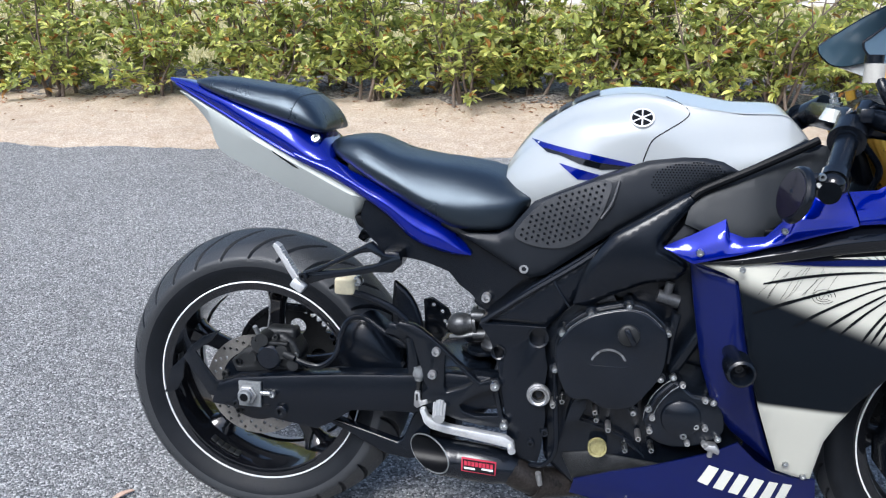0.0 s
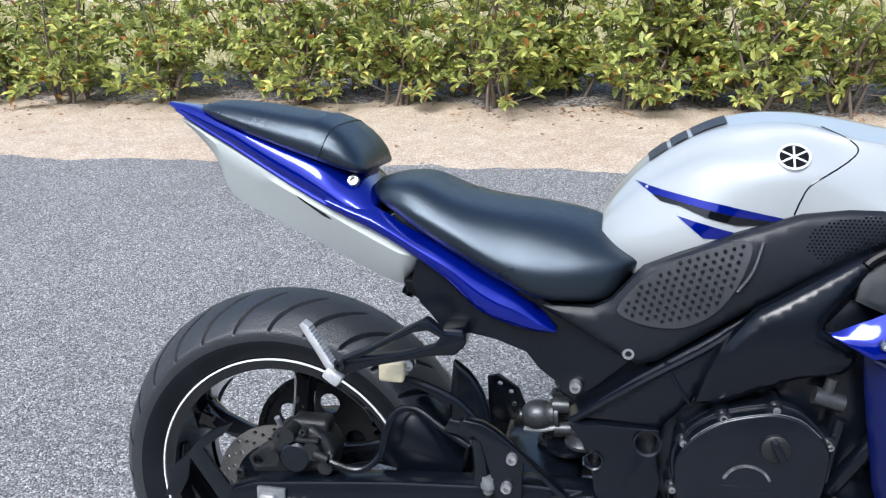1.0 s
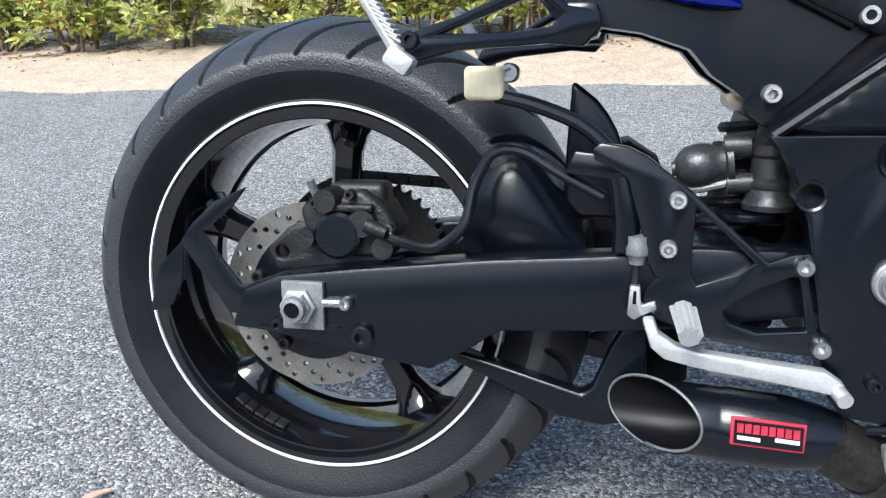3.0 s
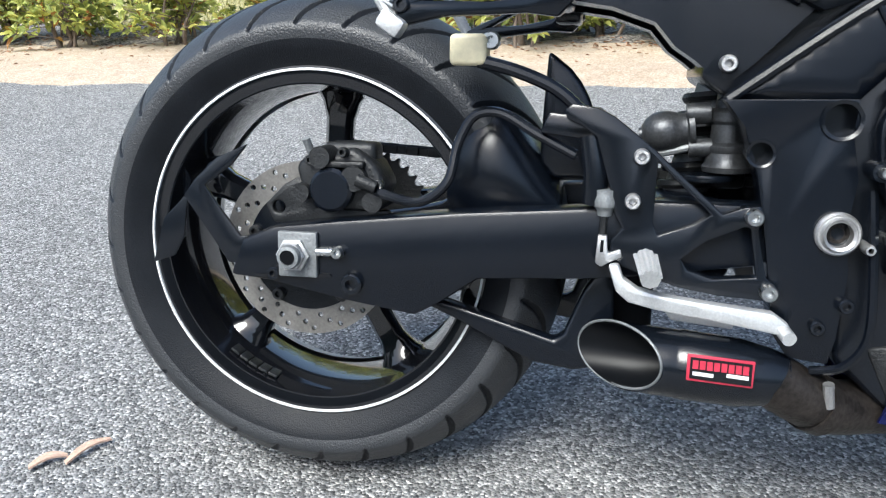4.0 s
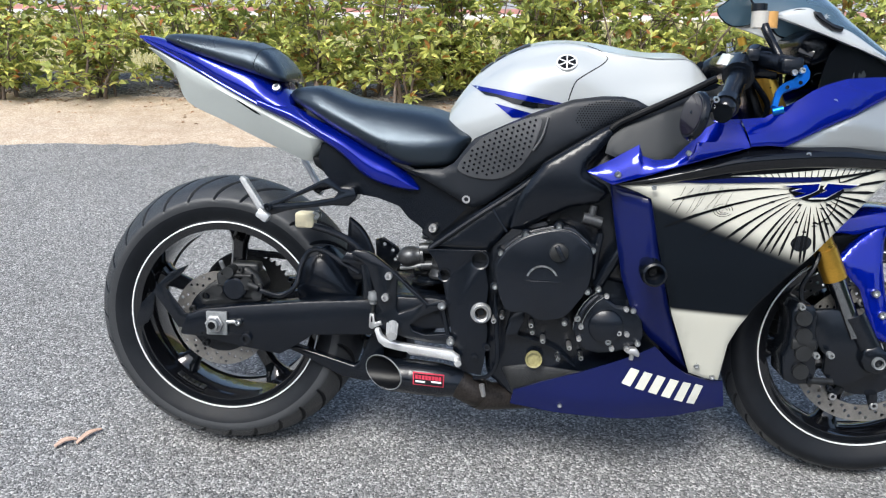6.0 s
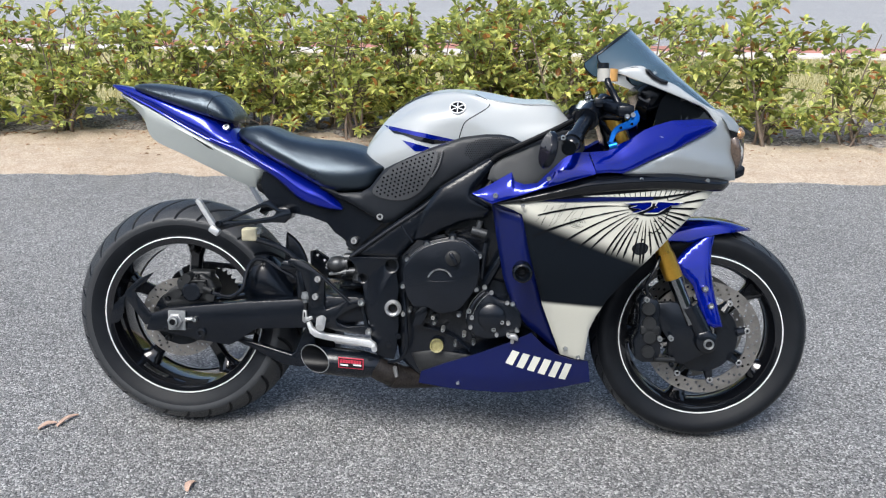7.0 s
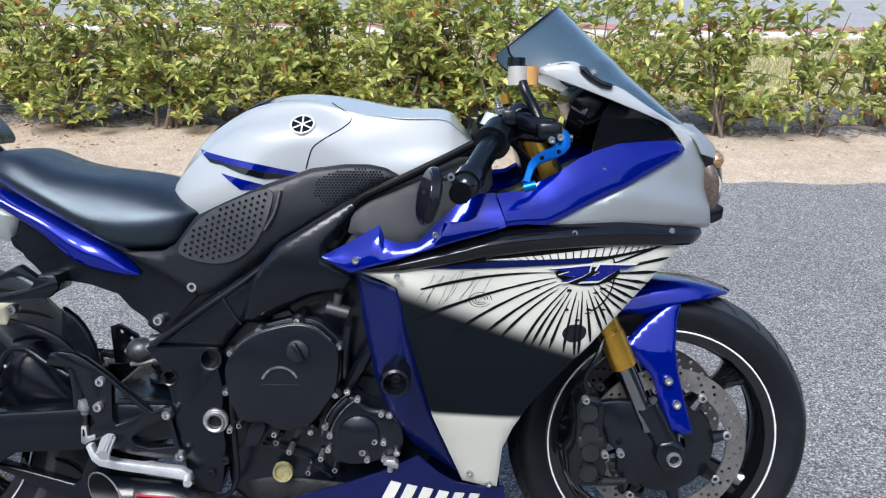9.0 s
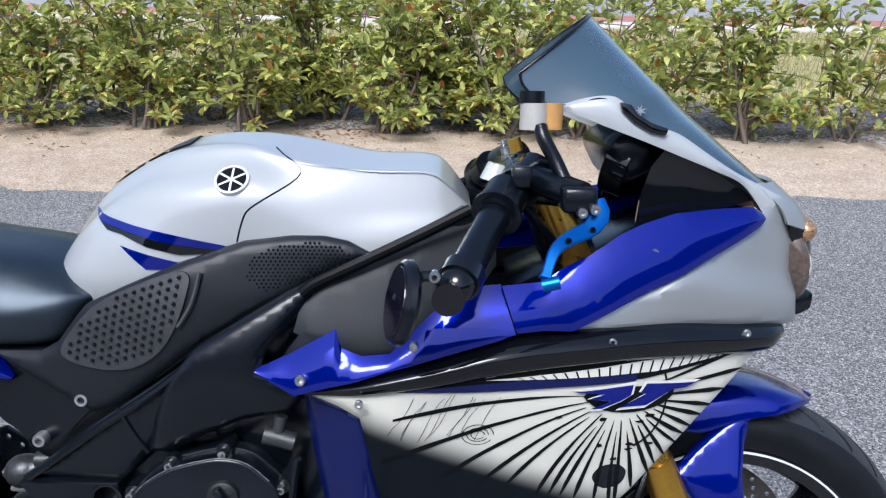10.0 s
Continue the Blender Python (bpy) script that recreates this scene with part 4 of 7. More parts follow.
part("damper_body", lathe_up([(0.0, 0.424), (0.0285, 0.424), (0.030, 0.430), (0.027, 0.434), (0.0255, 0.446), (0.0275, 0.449), (0.0275, 0.454), (0.0225, 0.458), (0.0215, 0.478), (0.0245, 0.482), (0.0245, 0.492), (0.0185, 0.497), (0.0165, 0.520), (0.0, 0.522)], 0.500, -0.055), DARKALU, shock, "dull grey damper body")
part("spring_cup", lathe_up([(0.0, 0.414), (0.033, 0.414), (0.034, 0.417), (0.033, 0.421), (0.0, 0.422)], 0.476, -0.055), BLACK, shock)
part("linkage", block((0.44, -0.03, 0.40), (0.525, 0.05, 0.425), 0.008), DIRTY, shock)
part("pipe", tube([(0.406, -0.05, 0.44), (0.43, -0.06, 0.445), (0.458, -0.06, 0.452)], 0.0045, 8, 4), DULL, shock)

# ---- frame ----
def frame_y(x, z):
    return -interp(x, (0.45, 0.62, 0.82, 0.95, 1.05, 1.12), (0.150, 0.160, 0.165, 0.148, 0.128, 0.10))


spar = [(0.478, 0.506), (0.572, 0.582), (0.659, 0.643), (0.744, 0.708), (0.829, 0.760), (0.928, 0.813), (1.040, 0.870), (1.085, 0.856), (1.06, 0.838), (0.97, 0.798), (0.90, 0.762), (0.86, 0.738), (0.795, 0.655), (0.700, 0.625), (0.652, 0.560), (0.632, 0.535), (0.606, 0.506), (0.54, 0.508)]
main_spar = part("spar", skin(spar, lambda x, z: frame_y(x, z), 0.045, 0.014, 0, None, 0.008, 0.012), FRAMEB, bike, "matt black aluminium frame spar")
bm = bmesh.new()
skin(spar, lambda x, z: -frame_y(x, z), 0.045, 0.04, 0, bm)
part("spar", bm, FRAMEB, bike)
part("spar_ridge", tube([(0.483, frame_y(0.483, 0) - 0.001, 0.508), (0.572, frame_y(0.572, 0) - 0.001, 0.574), (0.659, frame_y(0.659, 0) - 0.001, 0.634), (0.700, frame_y(0.7, 0) - 0.001, 0.667), (0.744, frame_y(0.744, 0) - 0.001, 0.70)], 0.006, 8, 4), FRAMEB, main_spar)
part("weld_bead", tube([(0.609, frame_y(0.609, 0) - 0.001, 0.611), (0.626, frame_y(0.626, 0) - 0.001, 0.580), (0.646, frame_y(0.646, 0) + 0.001, 0.551)], 0.0032, 8, 4), FRAMEB, main_spar)
pivot_plate = [(0.478, 0.508), (0.606, 0.510), (0.604, 0.47), (0.612, 0.43), (0.606, 0.38), (0.612, 0.33), (0.606, 0.262), (0.60, 0.235), (0.56, 0.24), (0.543, 0.265), (0.530, 0.355), (0.516, 0.43), (0.50, 0.48)]
hanger = part("pivot_plate", plate(pivot_plate, -0.166, -0.12, 0.006, [(0.591, 0.489, 0.017), (0.517, 0.454, 0.012)]), FRAMEB, bike)
bm = bmesh.new()
plate(pivot_plate, 0.12, 0.166, 0.006, (), bm)
part("pivot_plate", bm, FRAMEB, bike)
for x, z, r in ((0.591, 0.489, 0.0185), (0.517, 0.454, 0.013)):
    part("socket", lathe([(0, -0.142), (r * 0.9, -0.142), (r * 0.9, -0.167), (r * 1.1, -0.1685), (r * 1.1, -0.164)], x, z, 24), BLACK, hanger)
pivot = part("pivot_nut", lathe([(0.0, -0.160), (0.0125, -0.160), (0.013, -0.178), (0.016, -0.180), (0.0165, -0.176), (0.0185, -0.173), (0.0205, -0.1735), (0.0225, -0.171), (0.0225, -0.165), (0, -0.165)], 0.597, 0.375, 30), CAST, bike, "bright swingarm pivot nut")
bolt(0.597, -0.163, 0.375, 0.0125, HEAT, pivot, 0.003)
for x, z in ((0.612, 0.300), (0.586, 0.275)):
    bolt(x, -0.168, z, 0.008, BLACK, hanger)
part("frame_core", plate([(0.455, 0.53), (0.50, 0.64), (0.62, 0.70), (0.80, 0.79), (1.0, 0.85), (1.05, 0.80), (0.9, 0.70), (0.74, 0.62), (0.64, 0.52), (0.52, 0.49)], -0.105, 0.105, 0.01), BLACK, bike)
# Side arm of the rear subframe with its two bright bolts.
sub = [(0.236, 0.722), (0.228, 0.690), (0.242, 0.655), (0.258, 0.640), (0.282, 0.611), (0.316, 0.613), (0.360, 0.606), (0.408, 0.589), (0.430, 0.563), (0.452, 0.548), (0.475, 0.528), (0.492, 0.528), (0.512, 0.545), (0.565, 0.600), (0.569, 0.620), (0.548, 0.632), (0.47, 0.668), (0.40, 0.694), (0.30, 0.724)]
subframe = both("subframe", (skin(sub, lambda x, z: -interp(x, (0.2, 0.44, 0.50, 0.56), (0.096, 0.099, 0.108, 0.122)), 0.05, 0.012)), PLASTIC, bike, "black subframe cover under the seat")
part("rail", tube([(0.395, -0.104, 0.690), (0.47, -0.112, 0.656), (0.552, -0.122, 0.611)], 0.010, 10, 4), PLASTIC, subframe)
for x, z in ((0.485, 0.545), (0.558, 0.615)):
    bolt(x, -0.138 if x > 0.52 else -0.110, z, 0.0095, CAST, subframe, 0.012)
part("undertail_lip", plate([(0.212, 0.690), (0.218, 0.672), (0.262, 0.640), (0.290, 0.632), (0.285, 0.655), (0.25, 0.69)], -0.09, 0.09, 0.004), INK, subframe)

# ---- rear footrests ----
def pillion_rest(side):
    """A forked bracket that leans outwards to the folded, ribbed peg."""
    line = [(0.133, 0.578), (0.142, 0.599), (0.160, 0.607), (0.192, 0.618), (0.257, 0.650), (0.268, 0.655), (0.291, 0.630), (0.320, 0.626), (0.323, 0.610), (0.306, 0.592), (0.273, 0.595), (0.191, 0.588), (0.159, 0.579), (0.148, 0.569)]
    hole = [(0.180, 0.6035), (0.224, 0.6225), (0.249, 0.634), (0.268, 0.635), (0.286, 0.622), (0.277, 0.611), (0.235, 0.6045)]

    def out(x):
        return interp(x, (0.15, 0.31), (0.226, 0.138))

    bm = plate(line, -0.009, 0.009, 0.003, [hole], None, 2)
    for v in bm.verts:
        v.co.y = side * (out(v.co.x) + v.co.y)
    hang = part("pillion_bracket", bm, BLACK, bike, "black cast pillion footrest bracket")
    y = side * 0.232
    part("lug", block((0.284, min(0.080 * side, 0.148 * side), 0.600), (0.320, max(0.080 * side, 0.148 * side), 0.634), 0.007, None, None, 2), BLACK, hang)
    foot, tip = Vector((0.146, y, 0.586)), Vector((0.103, y * 1.02, 0.657))
    part("pillion_peg", tube([foot, foot.lerp(tip, 0.5), tip], 0.0075, 10, 4, None, 0.0062), ALU, hang, "folded bright ribbed metal peg")
    for k in range(13):
        p = foot.lerp(tip, 0.16 + 0.80 * k / 12) + Vector((0.0045, 0, 0.002))
        part("rib", block((-0.0062, -0.0095, -0.0014), (0.0072, 0.0095, 0.0014), 0.0008, None, Matrix.Translation(p) @ Matrix.Rotation(radians(31), 4, "Y"), 1), ALU, hang)
    part("peg_knuckle", block((0.132, y - 0.011, 0.570), (0.160, y + 0.011, 0.590), 0.005, None, Matrix.Translation((0.146, 0, 0.580)) @ Matrix.Rotation(radians(35), 4, "Y") @ Matrix.Translation((-0.146, 0, -0.580)), 2), ALU, hang)
    bolt(0.157, side * 0.236, 0.598, 0.008, BLACK, hang, 0.006)
    return hang


pillion_rest(-1)
pillion_rest(1)
reservoir = part("rear_reservoir", block((0.188, -0.150, 0.541), (0.229, -0.112, 0.575), 0.006, None, None, 3), CREAM, bike, "cream plastic brake fluid reservoir")
bolt(0.233, -0.134, 0.568, 0.010, STEEL, reservoir, 0.010)
part("feed_hose", tube([(0.220, -0.140, 0.546), (0.26, -0.14, 0.536), (0.305, -0.14, 0.517), (0.336, -0.142, 0.490), (0.346, -0.142, 0.47)], 0.0075, 10, 5), PLASTIC, bike)

# Footrest hanger, brake pedal and master cylinder.
rest_line = [(0.318, 0.496), (0.326, 0.502), (0.352, 0.498), (0.370, 0.489), (0.397, 0.468), (0.413, 0.455), (0.440, 0.430), (0.484, 0.391), (0.505, 0.399), (0.520, 0.401), (0.527, 0.389), (0.520, 0.377), (0.531, 0.327), (0.545, 0.314), (0.537, 0.301), (0.484, 0.304), (0.442, 0.311), (0.420, 0.318), (0.385, 0.330), (0.370, 0.343), (0.372, 0.360), (0.383, 0.372), (0.374, 0.386), (0.369, 0.41), (0.360, 0.44), (0.352, 0.468), (0.335, 0.480), (0.320, 0.486)]
rest_holes = [[(0.416, 0.443), (0.472, 0.390), (0.455, 0.379), (0.420, 0.366), (0.414, 0.378)], [(0.445, 0.342), (0.470, 0.362), (0.505, 0.378), (0.512, 0.378), (0.521, 0.326), (0.478, 0.322), (0.452, 0.330)]]
rest = part("footrest_hanger", plate(rest_line, -0.173, -0.155, 0.0022, rest_holes), BLACK, bike, "black triangular footrest hanger")
for x, z, r in ((0.514, 0.390, 0.0092), (0.534, 0.312, 0.0092), (0.399, 0.449, 0.0085), (0.392, 0.402, 0.0085)):
    bolt(x, -0.176 if x > 0.5 else -0.174, z, r, STEEL if x > 0.5 else CAST, rest, 0.010)
peg = part("footpeg", tube([(0.408, -0.172, 0.342), (0.411, -0.198, 0.334), (0.413, -0.216, 0.327)], 0.0105, 8, 3), ALU, bike, "bright fluted footpeg")
for k in range(-2, 3):
    part("flute", tube([(0.408 + k * 0.0052, -0.178, 0.3500 - k * k * 0.0012), (0.413 + k * 0.0046, -0.220, 0.3365 - k * k * 0.0012)], 0.0027, 6, 1), ALU, peg)
pedal_line = [(0.370, 0.334), (0.379, 0.307), (0.392, 0.296), (0.422, 0.289), (0.479, 0.281), (0.530, 0.273), (0.558, 0.268), (0.554, 0.282), (0.538, 0.293), (0.478, 0.299), (0.426, 0.305), (0.402, 0.311), (0.386, 0.322), (0.381, 0.336)]
part("brake_pedal", plate(pedal_line, -0.192, -0.174, 0.003), ALU, bike, "bright aluminium brake pedal")
part("pedal_tip", rod((0.548, -0.183, 0.276), (0.553, -0.205, 0.271), 0.0075, 12, None, None, 0.003), ALU, bike)
part("heel_plate", plate([(0.43, 0.282), (0.44, 0.268), (0.505, 0.262), (0.51, 0.276), (0.47, 0.288)], -0.15, -0.145, 0.001), ALU, bike)
master = part("rear_master_cylinder", tube([(0.352, -0.158, 0.395), (0.352, -0.158, 0.43), (0.346, -0.155, 0.468)], 0.0135, 14, 2), BLACK, bike, "rear brake master cylinder")
part("boot", lathe_up([(0.0, 0.383), (0.0075, 0.384), (0.0085, 0.390), (0.0120, 0.394), (0.0125, 0.400), (0.0105, 0.406), (0.0110, 0.412), (0.0, 0.413)], 0.3635, -0.166, 16), DULL, master, "grey rubber boot")
part("push_rod", rod((0.362, -0.166, 0.352), (0.3635, -0.166, 0.386), 0.004, 10), DIRTY, master)
clevis = part("clevis", plate([(0.3555, 0.334), (0.3575, 0.364), (0.3675, 0.364), (0.3690, 0.345), (0.382, 0.350), (0.384, 0.341), (0.368, 0.333), (0.3625, 0.329)], -0.176, -0.164, 0.002), CAST, master, "bare metal clevis")
part("slot", plate([(0.3605, 0.346), (0.3610, 0.359), (0.3640, 0.359), (0.3640, 0.346)], -0.1768, -0.1755, 0), INK, clevis)
part("mount_plate", plate([(0.29, 0.470), (0.30, 0.492), (0.34, 0.488), (0.384, 0.455), (0.386, 0.43), (0.362, 0.428), (0.35, 0.462)], -0.152, -0.140, 0.003), BLACK, master)

# ---- exhaust ----
def muffler(bore):
    """A short can with a slash-cut mouth."""
    axis0, axis1 = Vector((0.318, -0.158, 0.232)), Vector((0.545, -0.158, 0.214))
    d = (axis1 - axis0).normalized()
    s = Vector((0, 1, 0))
    u = d.cross(s).normalized()
    bm = bmesh.new()
    n = 40

    def loop(t, r, slash):
        out = []
        for k in range(n):
            a = k * math.tau / n
            off = s * math.cos(a) + u * math.sin(a)
            shift = slash * (0.75 * math.cos(a) + 0.0128 * math.sin(a)) if slash else 0.0
            out.append(bm.verts.new(axis0 + d * (t + shift) + off * r))
        return out

    inner0 = loop(0.16, 0.016, 0)
    mouth = loop(0.068, 0.0350, -0.060)
    lip = loop(0.070, 0.0378, -0.060)
    rings = [inner0, loop(0.10, 0.034, -0.03), mouth] if bore else [mouth, lip, loop(0.126, 0.0378, 0), loop(0.130, 0.0372, 0), loop(0.133, 0.0386, 0), loop(0.195, 0.0372, 0), loop(0.225, 0.032, 0), loop(0.245, 0.026, 0)]
    for p, q in zip(rings, rings[1:]):
        for k in range(n):
            bm.faces.new((p[k], p[(k + 1) % n], q[(k + 1) % n], q[k]))
    if bore:
        bm.faces.new(inner0)
    for v in [v for v in bm.verts if not v.link_faces]:
        bm.verts.remove(v)
    return bm


def muffler_lip():
    """The bright edge of the slash-cut mouth."""
    line = []
    for k in range(41):
        a = k * math.tau / 40
        line.append((0.318 + 0.0675 - 0.060 * (0.75 * math.cos(a) + 0.0128 * math.sin(a)), -0.158 + 0.0368 * math.cos(a), 0.2275 + 0.0368 * math.sin(a)))
    return tube(line, 0.0016, 6, 1)


can = part("muffler", muffler(False), BLACK, bike, "short black slash-cut muffler", 40)
part("bore", muffler(True), INK, can, "sooty black bore")
part("mouth_lip", muffler_lip(), DULL, can, "bright bare metal lip")
badge = part("badge", plate([(0.456, 0.2465), (0.524, 0.2425), (0.523, 0.2135), (0.456, 0.2175)], -0.1985, -0.1955, 0.001), RED, can, "red and black badge plate")
part("badge_band", plate([(0.459, 0.2438), (0.521, 0.2400), (0.521, 0.2165), (0.459, 0.2205)], -0.2002, -0.1988, 0), GLOSS, can)
for k in range(8):
    x0 = 0.4615 + k * 0.0072
    z0 = 0.2315 - 0.06 * (x0 - 0.4615)
    part("badge_bar", plate([(x0, z0 + 0.0095), (x0 + 0.0058, z0 + 0.0092), (x0 + 0.0058, z0), (x0, z0)], -0.2010, -0.2004, 0), RED, can)
for x0, x1 in ((0.462, 0.483), (0.496, 0.518)):
    part("badge_bar", plate([(x0, 0.2285), (x1, 0.2270), (x1, 0.2230), (x0, 0.2245)], -0.2010, -0.2004, 0), STRIPE, can)
part("link_pipe", tube([(0.545, -0.158, 0.214), (0.575, -0.150, 0.195), (0.61, -0.13, 0.176), (0.66, -0.10, 0.168), (0.74, -0.07, 0.168), (0.86, -0.05, 0.20)], 0.031, 20, 5), HEAT, bike, "heat-stained steel exhaust link pipe")
part("clamp", tube([(0.592, -0.141, 0.185), (0.607, -0.131, 0.176)], 0.034, 20, 1), HEAT, bike)
part("clamp_bolt", rod((0.603, -0.17, 0.215), (0.607, -0.165, 0.188), 0.006, 10), CAST, bike)

part("exhaust_chamber", plate([(0.352, 0.200), (0.345, 0.300), (0.360, 0.315), (0.415, 0.312), (0.424, 0.290), (0.424, 0.215), (0.412, 0.198)], -0.075, 0.08, 0.012, (), None, 3), INK, bike, "matt black exhaust chamber under the engine")

# ---- engine ----
crank = part("crankcase", plate([(0.585, 0.50), (0.66, 0.57), (0.82, 0.60), (0.90, 0.52), (0.985, 0.42), (0.985, 0.30), (0.94, 0.22), (0.86, 0.17), (0.68, 0.17), (0.61, 0.23), (0.60, 0.35)], -0.140, 0.140, 0.012, (), None, 3), ENGINE, bike, "black engine crankcase")
part("cylinder_block", plate([(0.72, 0.58), (0.82, 0.74), (0.96, 0.72), (1.0, 0.60), (0.93, 0.44), (0.80, 0.46)], -0.150, 0.150, 0.012), ENGINE, bike, "black cylinder block")
cover_line = [(0.637, 0.518), (0.656, 0.536), (0.681, 0.551), (0.713, 0.561), (0.747, 0.567), (0.779, 0.561), (0.801, 0.544), (0.820, 0.522), (0.821, 0.484), (0.814, 0.443), (0.790, 0.404), (0.763, 0.375), (0.713, 0.368), (0.684, 0.383), (0.649, 0.384), (0.631, 0.410), (0.622, 0.439), (0.618, 0.473), (0.622, 0.494)]
cover = part("clutch_cover", plate(smooth_line(cover_line, 3, True), -0.158, -0.135, 0.003), ENGINE, bike, "rounded black clutch cover")
face_line = [(0.719 + (x - 0.719) * 0.965, 0.465 + (z - 0.465) * 0.965) for x, z in cover_line]
cover.matrix_basis = Matrix.Translation((0.005, -0.024, 0.004))
part("cover_face", plate(smooth_line(face_line, 3, True), -0.186, -0.156, 0.004, (), None, 3), ENGINE, cover, "", 50)
for x, z in ((0.681, 0.549), (0.747, 0.567), (0.818, 0.521), (0.631, 0.508), (0.621, 0.437), (0.660, 0.392), (0.811, 0.434), (0.767, 0.366)):
    part("lug", rod((x, -0.170, z), (x, -0.135, z), 0.0100, 14, None, None, 0.002), ENGINE, cover)
    bolt(x, -0.174, z, 0.0058, STEEL, cover, 0.009)
ring = [(x, -0.1845, z) for x, z in smooth_line(face_line, 3, True) if z > 0.505]
part("worn_rim", tube(ring[:-4], 0.0007, 5, 1), WORN, cover, "bare metal showing along the worn edge")
part("filler_cap", lathe([(0, -0.194), (0.016, -0.194), (0.019, -0.192), (0.020, -0.185), (0, -0.180)], 0.749, 0.516, 24), DIRTY, cover)
part("cap_grip", block((0.734, -0.206, 0.512), (0.768, -0.193, 0.522), 0.003, None, Matrix.Translation((0.751, 0, 0.517)) @ Matrix.Rotation(radians(62), 4, "Y") @ Matrix.Translation((-0.751, 0, -0.517))), ENGINE, cover)
arc = lathe([(0.0300, -0.186), (0.0305, -0.1885), (0.0335, -0.1885), (0.034, -0.186)], 0.717, 0.454, 24, False, None, (25, 160))
part("embossed_arc", arc, WORN, cover)
part("embossed_step", block((0.684, -0.1872, 0.452), (0.750, -0.184, 0.455), 0.0006), ENGINE, cover)
pump_line = [(0.786, 0.351), (0.791, 0.381), (0.805, 0.408), (0.830, 0.432), (0.850, 0.425), (0.870, 0.408), (0.898, 0.405), (0.921, 0.388), (0.929, 0.360), (0.926, 0.330), (0.894, 0.311), (0.840, 0.301), (0.800, 0.316)]
pump = part("pump_cover", plate(smooth_line(pump_line, 2, True), -0.186, -0.13, 0.008, (), None, 3), ENGINE, bike, "black water pump cover", 50)
ring = [(x, -0.1850, z) for x, z in smooth_line(pump_line, 2, True)]
part("worn_edge", tube(ring[:7], 0.0009, 5, 1), WORN, pump)
part("worn_edge", tube([(x + 0.014, y - 0.006, z - 0.008) for x, y, z in ring[1:7]], 0.0008, 5, 1), WORN, pump)
arm = part("clutch_arm", plate([(0.894, 0.312), (0.902, 0.322), (0.915, 0.322), (0.922, 0.312), (0.920, 0.304), (0.905, 0.310)], -0.206, -0.186, 0.002), CAST, pump, "small bare metal arm")
part("arm_pin", rod((0.906, -0.196, 0.296), (0.908, -0.196, 0.318), 0.005, 10), CAST, pump)
pump.matrix_basis = Matrix.Translation((0.005, -0.014, 0.005))
part("pump_dome", lathe([(0, -0.200), (0.022, -0.199), (0.034, -0.193), (0.038, -0.18), (0, -0.18)], 0.852, 0.362, 32), ENGINE, pump)
for n, (x, z) in enumerate(((0.832, 0.441), (0.850, 0.427), (0.891, 0.401), (0.905, 0.399), (0.879, 0.350), (0.895, 0.348), (0.793, 0.377), (0.801, 0.360), (0.798, 0.334), (0.858, 0.330), (0.866, 0.316), (0.896, 0.317), (0.918, 0.330))):
    bolt(x, -0.190, z, 0.0055 if n % 3 else 0.0065, CAST if n % 3 else STEEL, pump, 0.007)
part("pump_rib", tube([(0.790, -0.188, 0.352), (0.806, -0.189, 0.398), (0.833, -0.189, 0.428)], 0.005, 8, 4), ENGINE, pump)
part("water_pipe", tube([(0.838, -0.168, 0.445), (0.858, -0.176, 0.485), (0.886, -0.180, 0.537), (0.896, -0.172, 0.59)], 0.012, 12, 4), PLASTIC, bike)
part("water_pipe", tube([(0.828, -0.172, 0.462), (0.831, -0.180, 0.51), (0.838, -0.182, 0.557)], 0.008, 10, 4), ENGINE, bike)
part("water_pipe", tube([(0.903, -0.172, 0.412), (0.912, -0.176, 0.432), (0.926, -0.17, 0.455)], 0.010, 10, 4), ENGINE, bike)
sensor = part("coolant_valve", rod((0.80, -0.185, 0.590), (0.838, -0.185, 0.580), 0.012, 14, None, None, 0.004), DARKALU, bike, "dusty coolant valve")
part("spigot", rod((0.815, -0.185, 0.585), (0.822, -0.185, 0.615), 0.008, 12), DARKALU, sensor)
cowl = part("sprocket_sensor_cover", plate([(0.649, 0.331), (0.659, 0.371), (0.674, 0.388), (0.689, 0.390), (0.688, 0.363), (0.675, 0.335)], -0.185, -0.14, 0.004), ENGINE, bike)
part("sight_glass", lathe([(0, -0.158), (0.013, -0.158), (0.015, -0.163), (0.018, -0.164), (0.019, -0.155), (0, -0.15)], 0.713, 0.274, 24), OLDGLASS, crank, "yellowed oil sight glass")
for n, (x, z) in enumerate(((0.704, 0.356), (0.707, 0.341), (0.730, 0.323), (0.642, 0.372), (0.625, 0.362), (0.763, 0.285), (0.786, 0.311), (0.811, 0.290))):
    bolt(x, -0.162, z, 0.0056, STEEL if n % 2 else CAST, crank, 0.024)
part("sump", plate([(0.64, 0.25), (0.70, 0.26), (0.90, 0.24), (0.90, 0.17), (0.80, 0.155), (0.68, 0.165)], -0.145, 0.12, 0.01), DIRTY, crank)
part("lower_seam", tube([(0.676, -0.150, 0.324), (0.72, -0.152, 0.312), (0.76, -0.154, 0.296), (0.80, -0.152, 0.26)], 0.004, 6, 4), ENGINE, crank)
part("breather_hose", tube([(0.626, -0.168, 0.42), (0.632, -0.176, 0.34), (0.634, -0.176, 0.27), (0.615, -0.17, 0.235), (0.585, -0.16, 0.225)], 0.005, 8, 5), PLASTIC, bike)

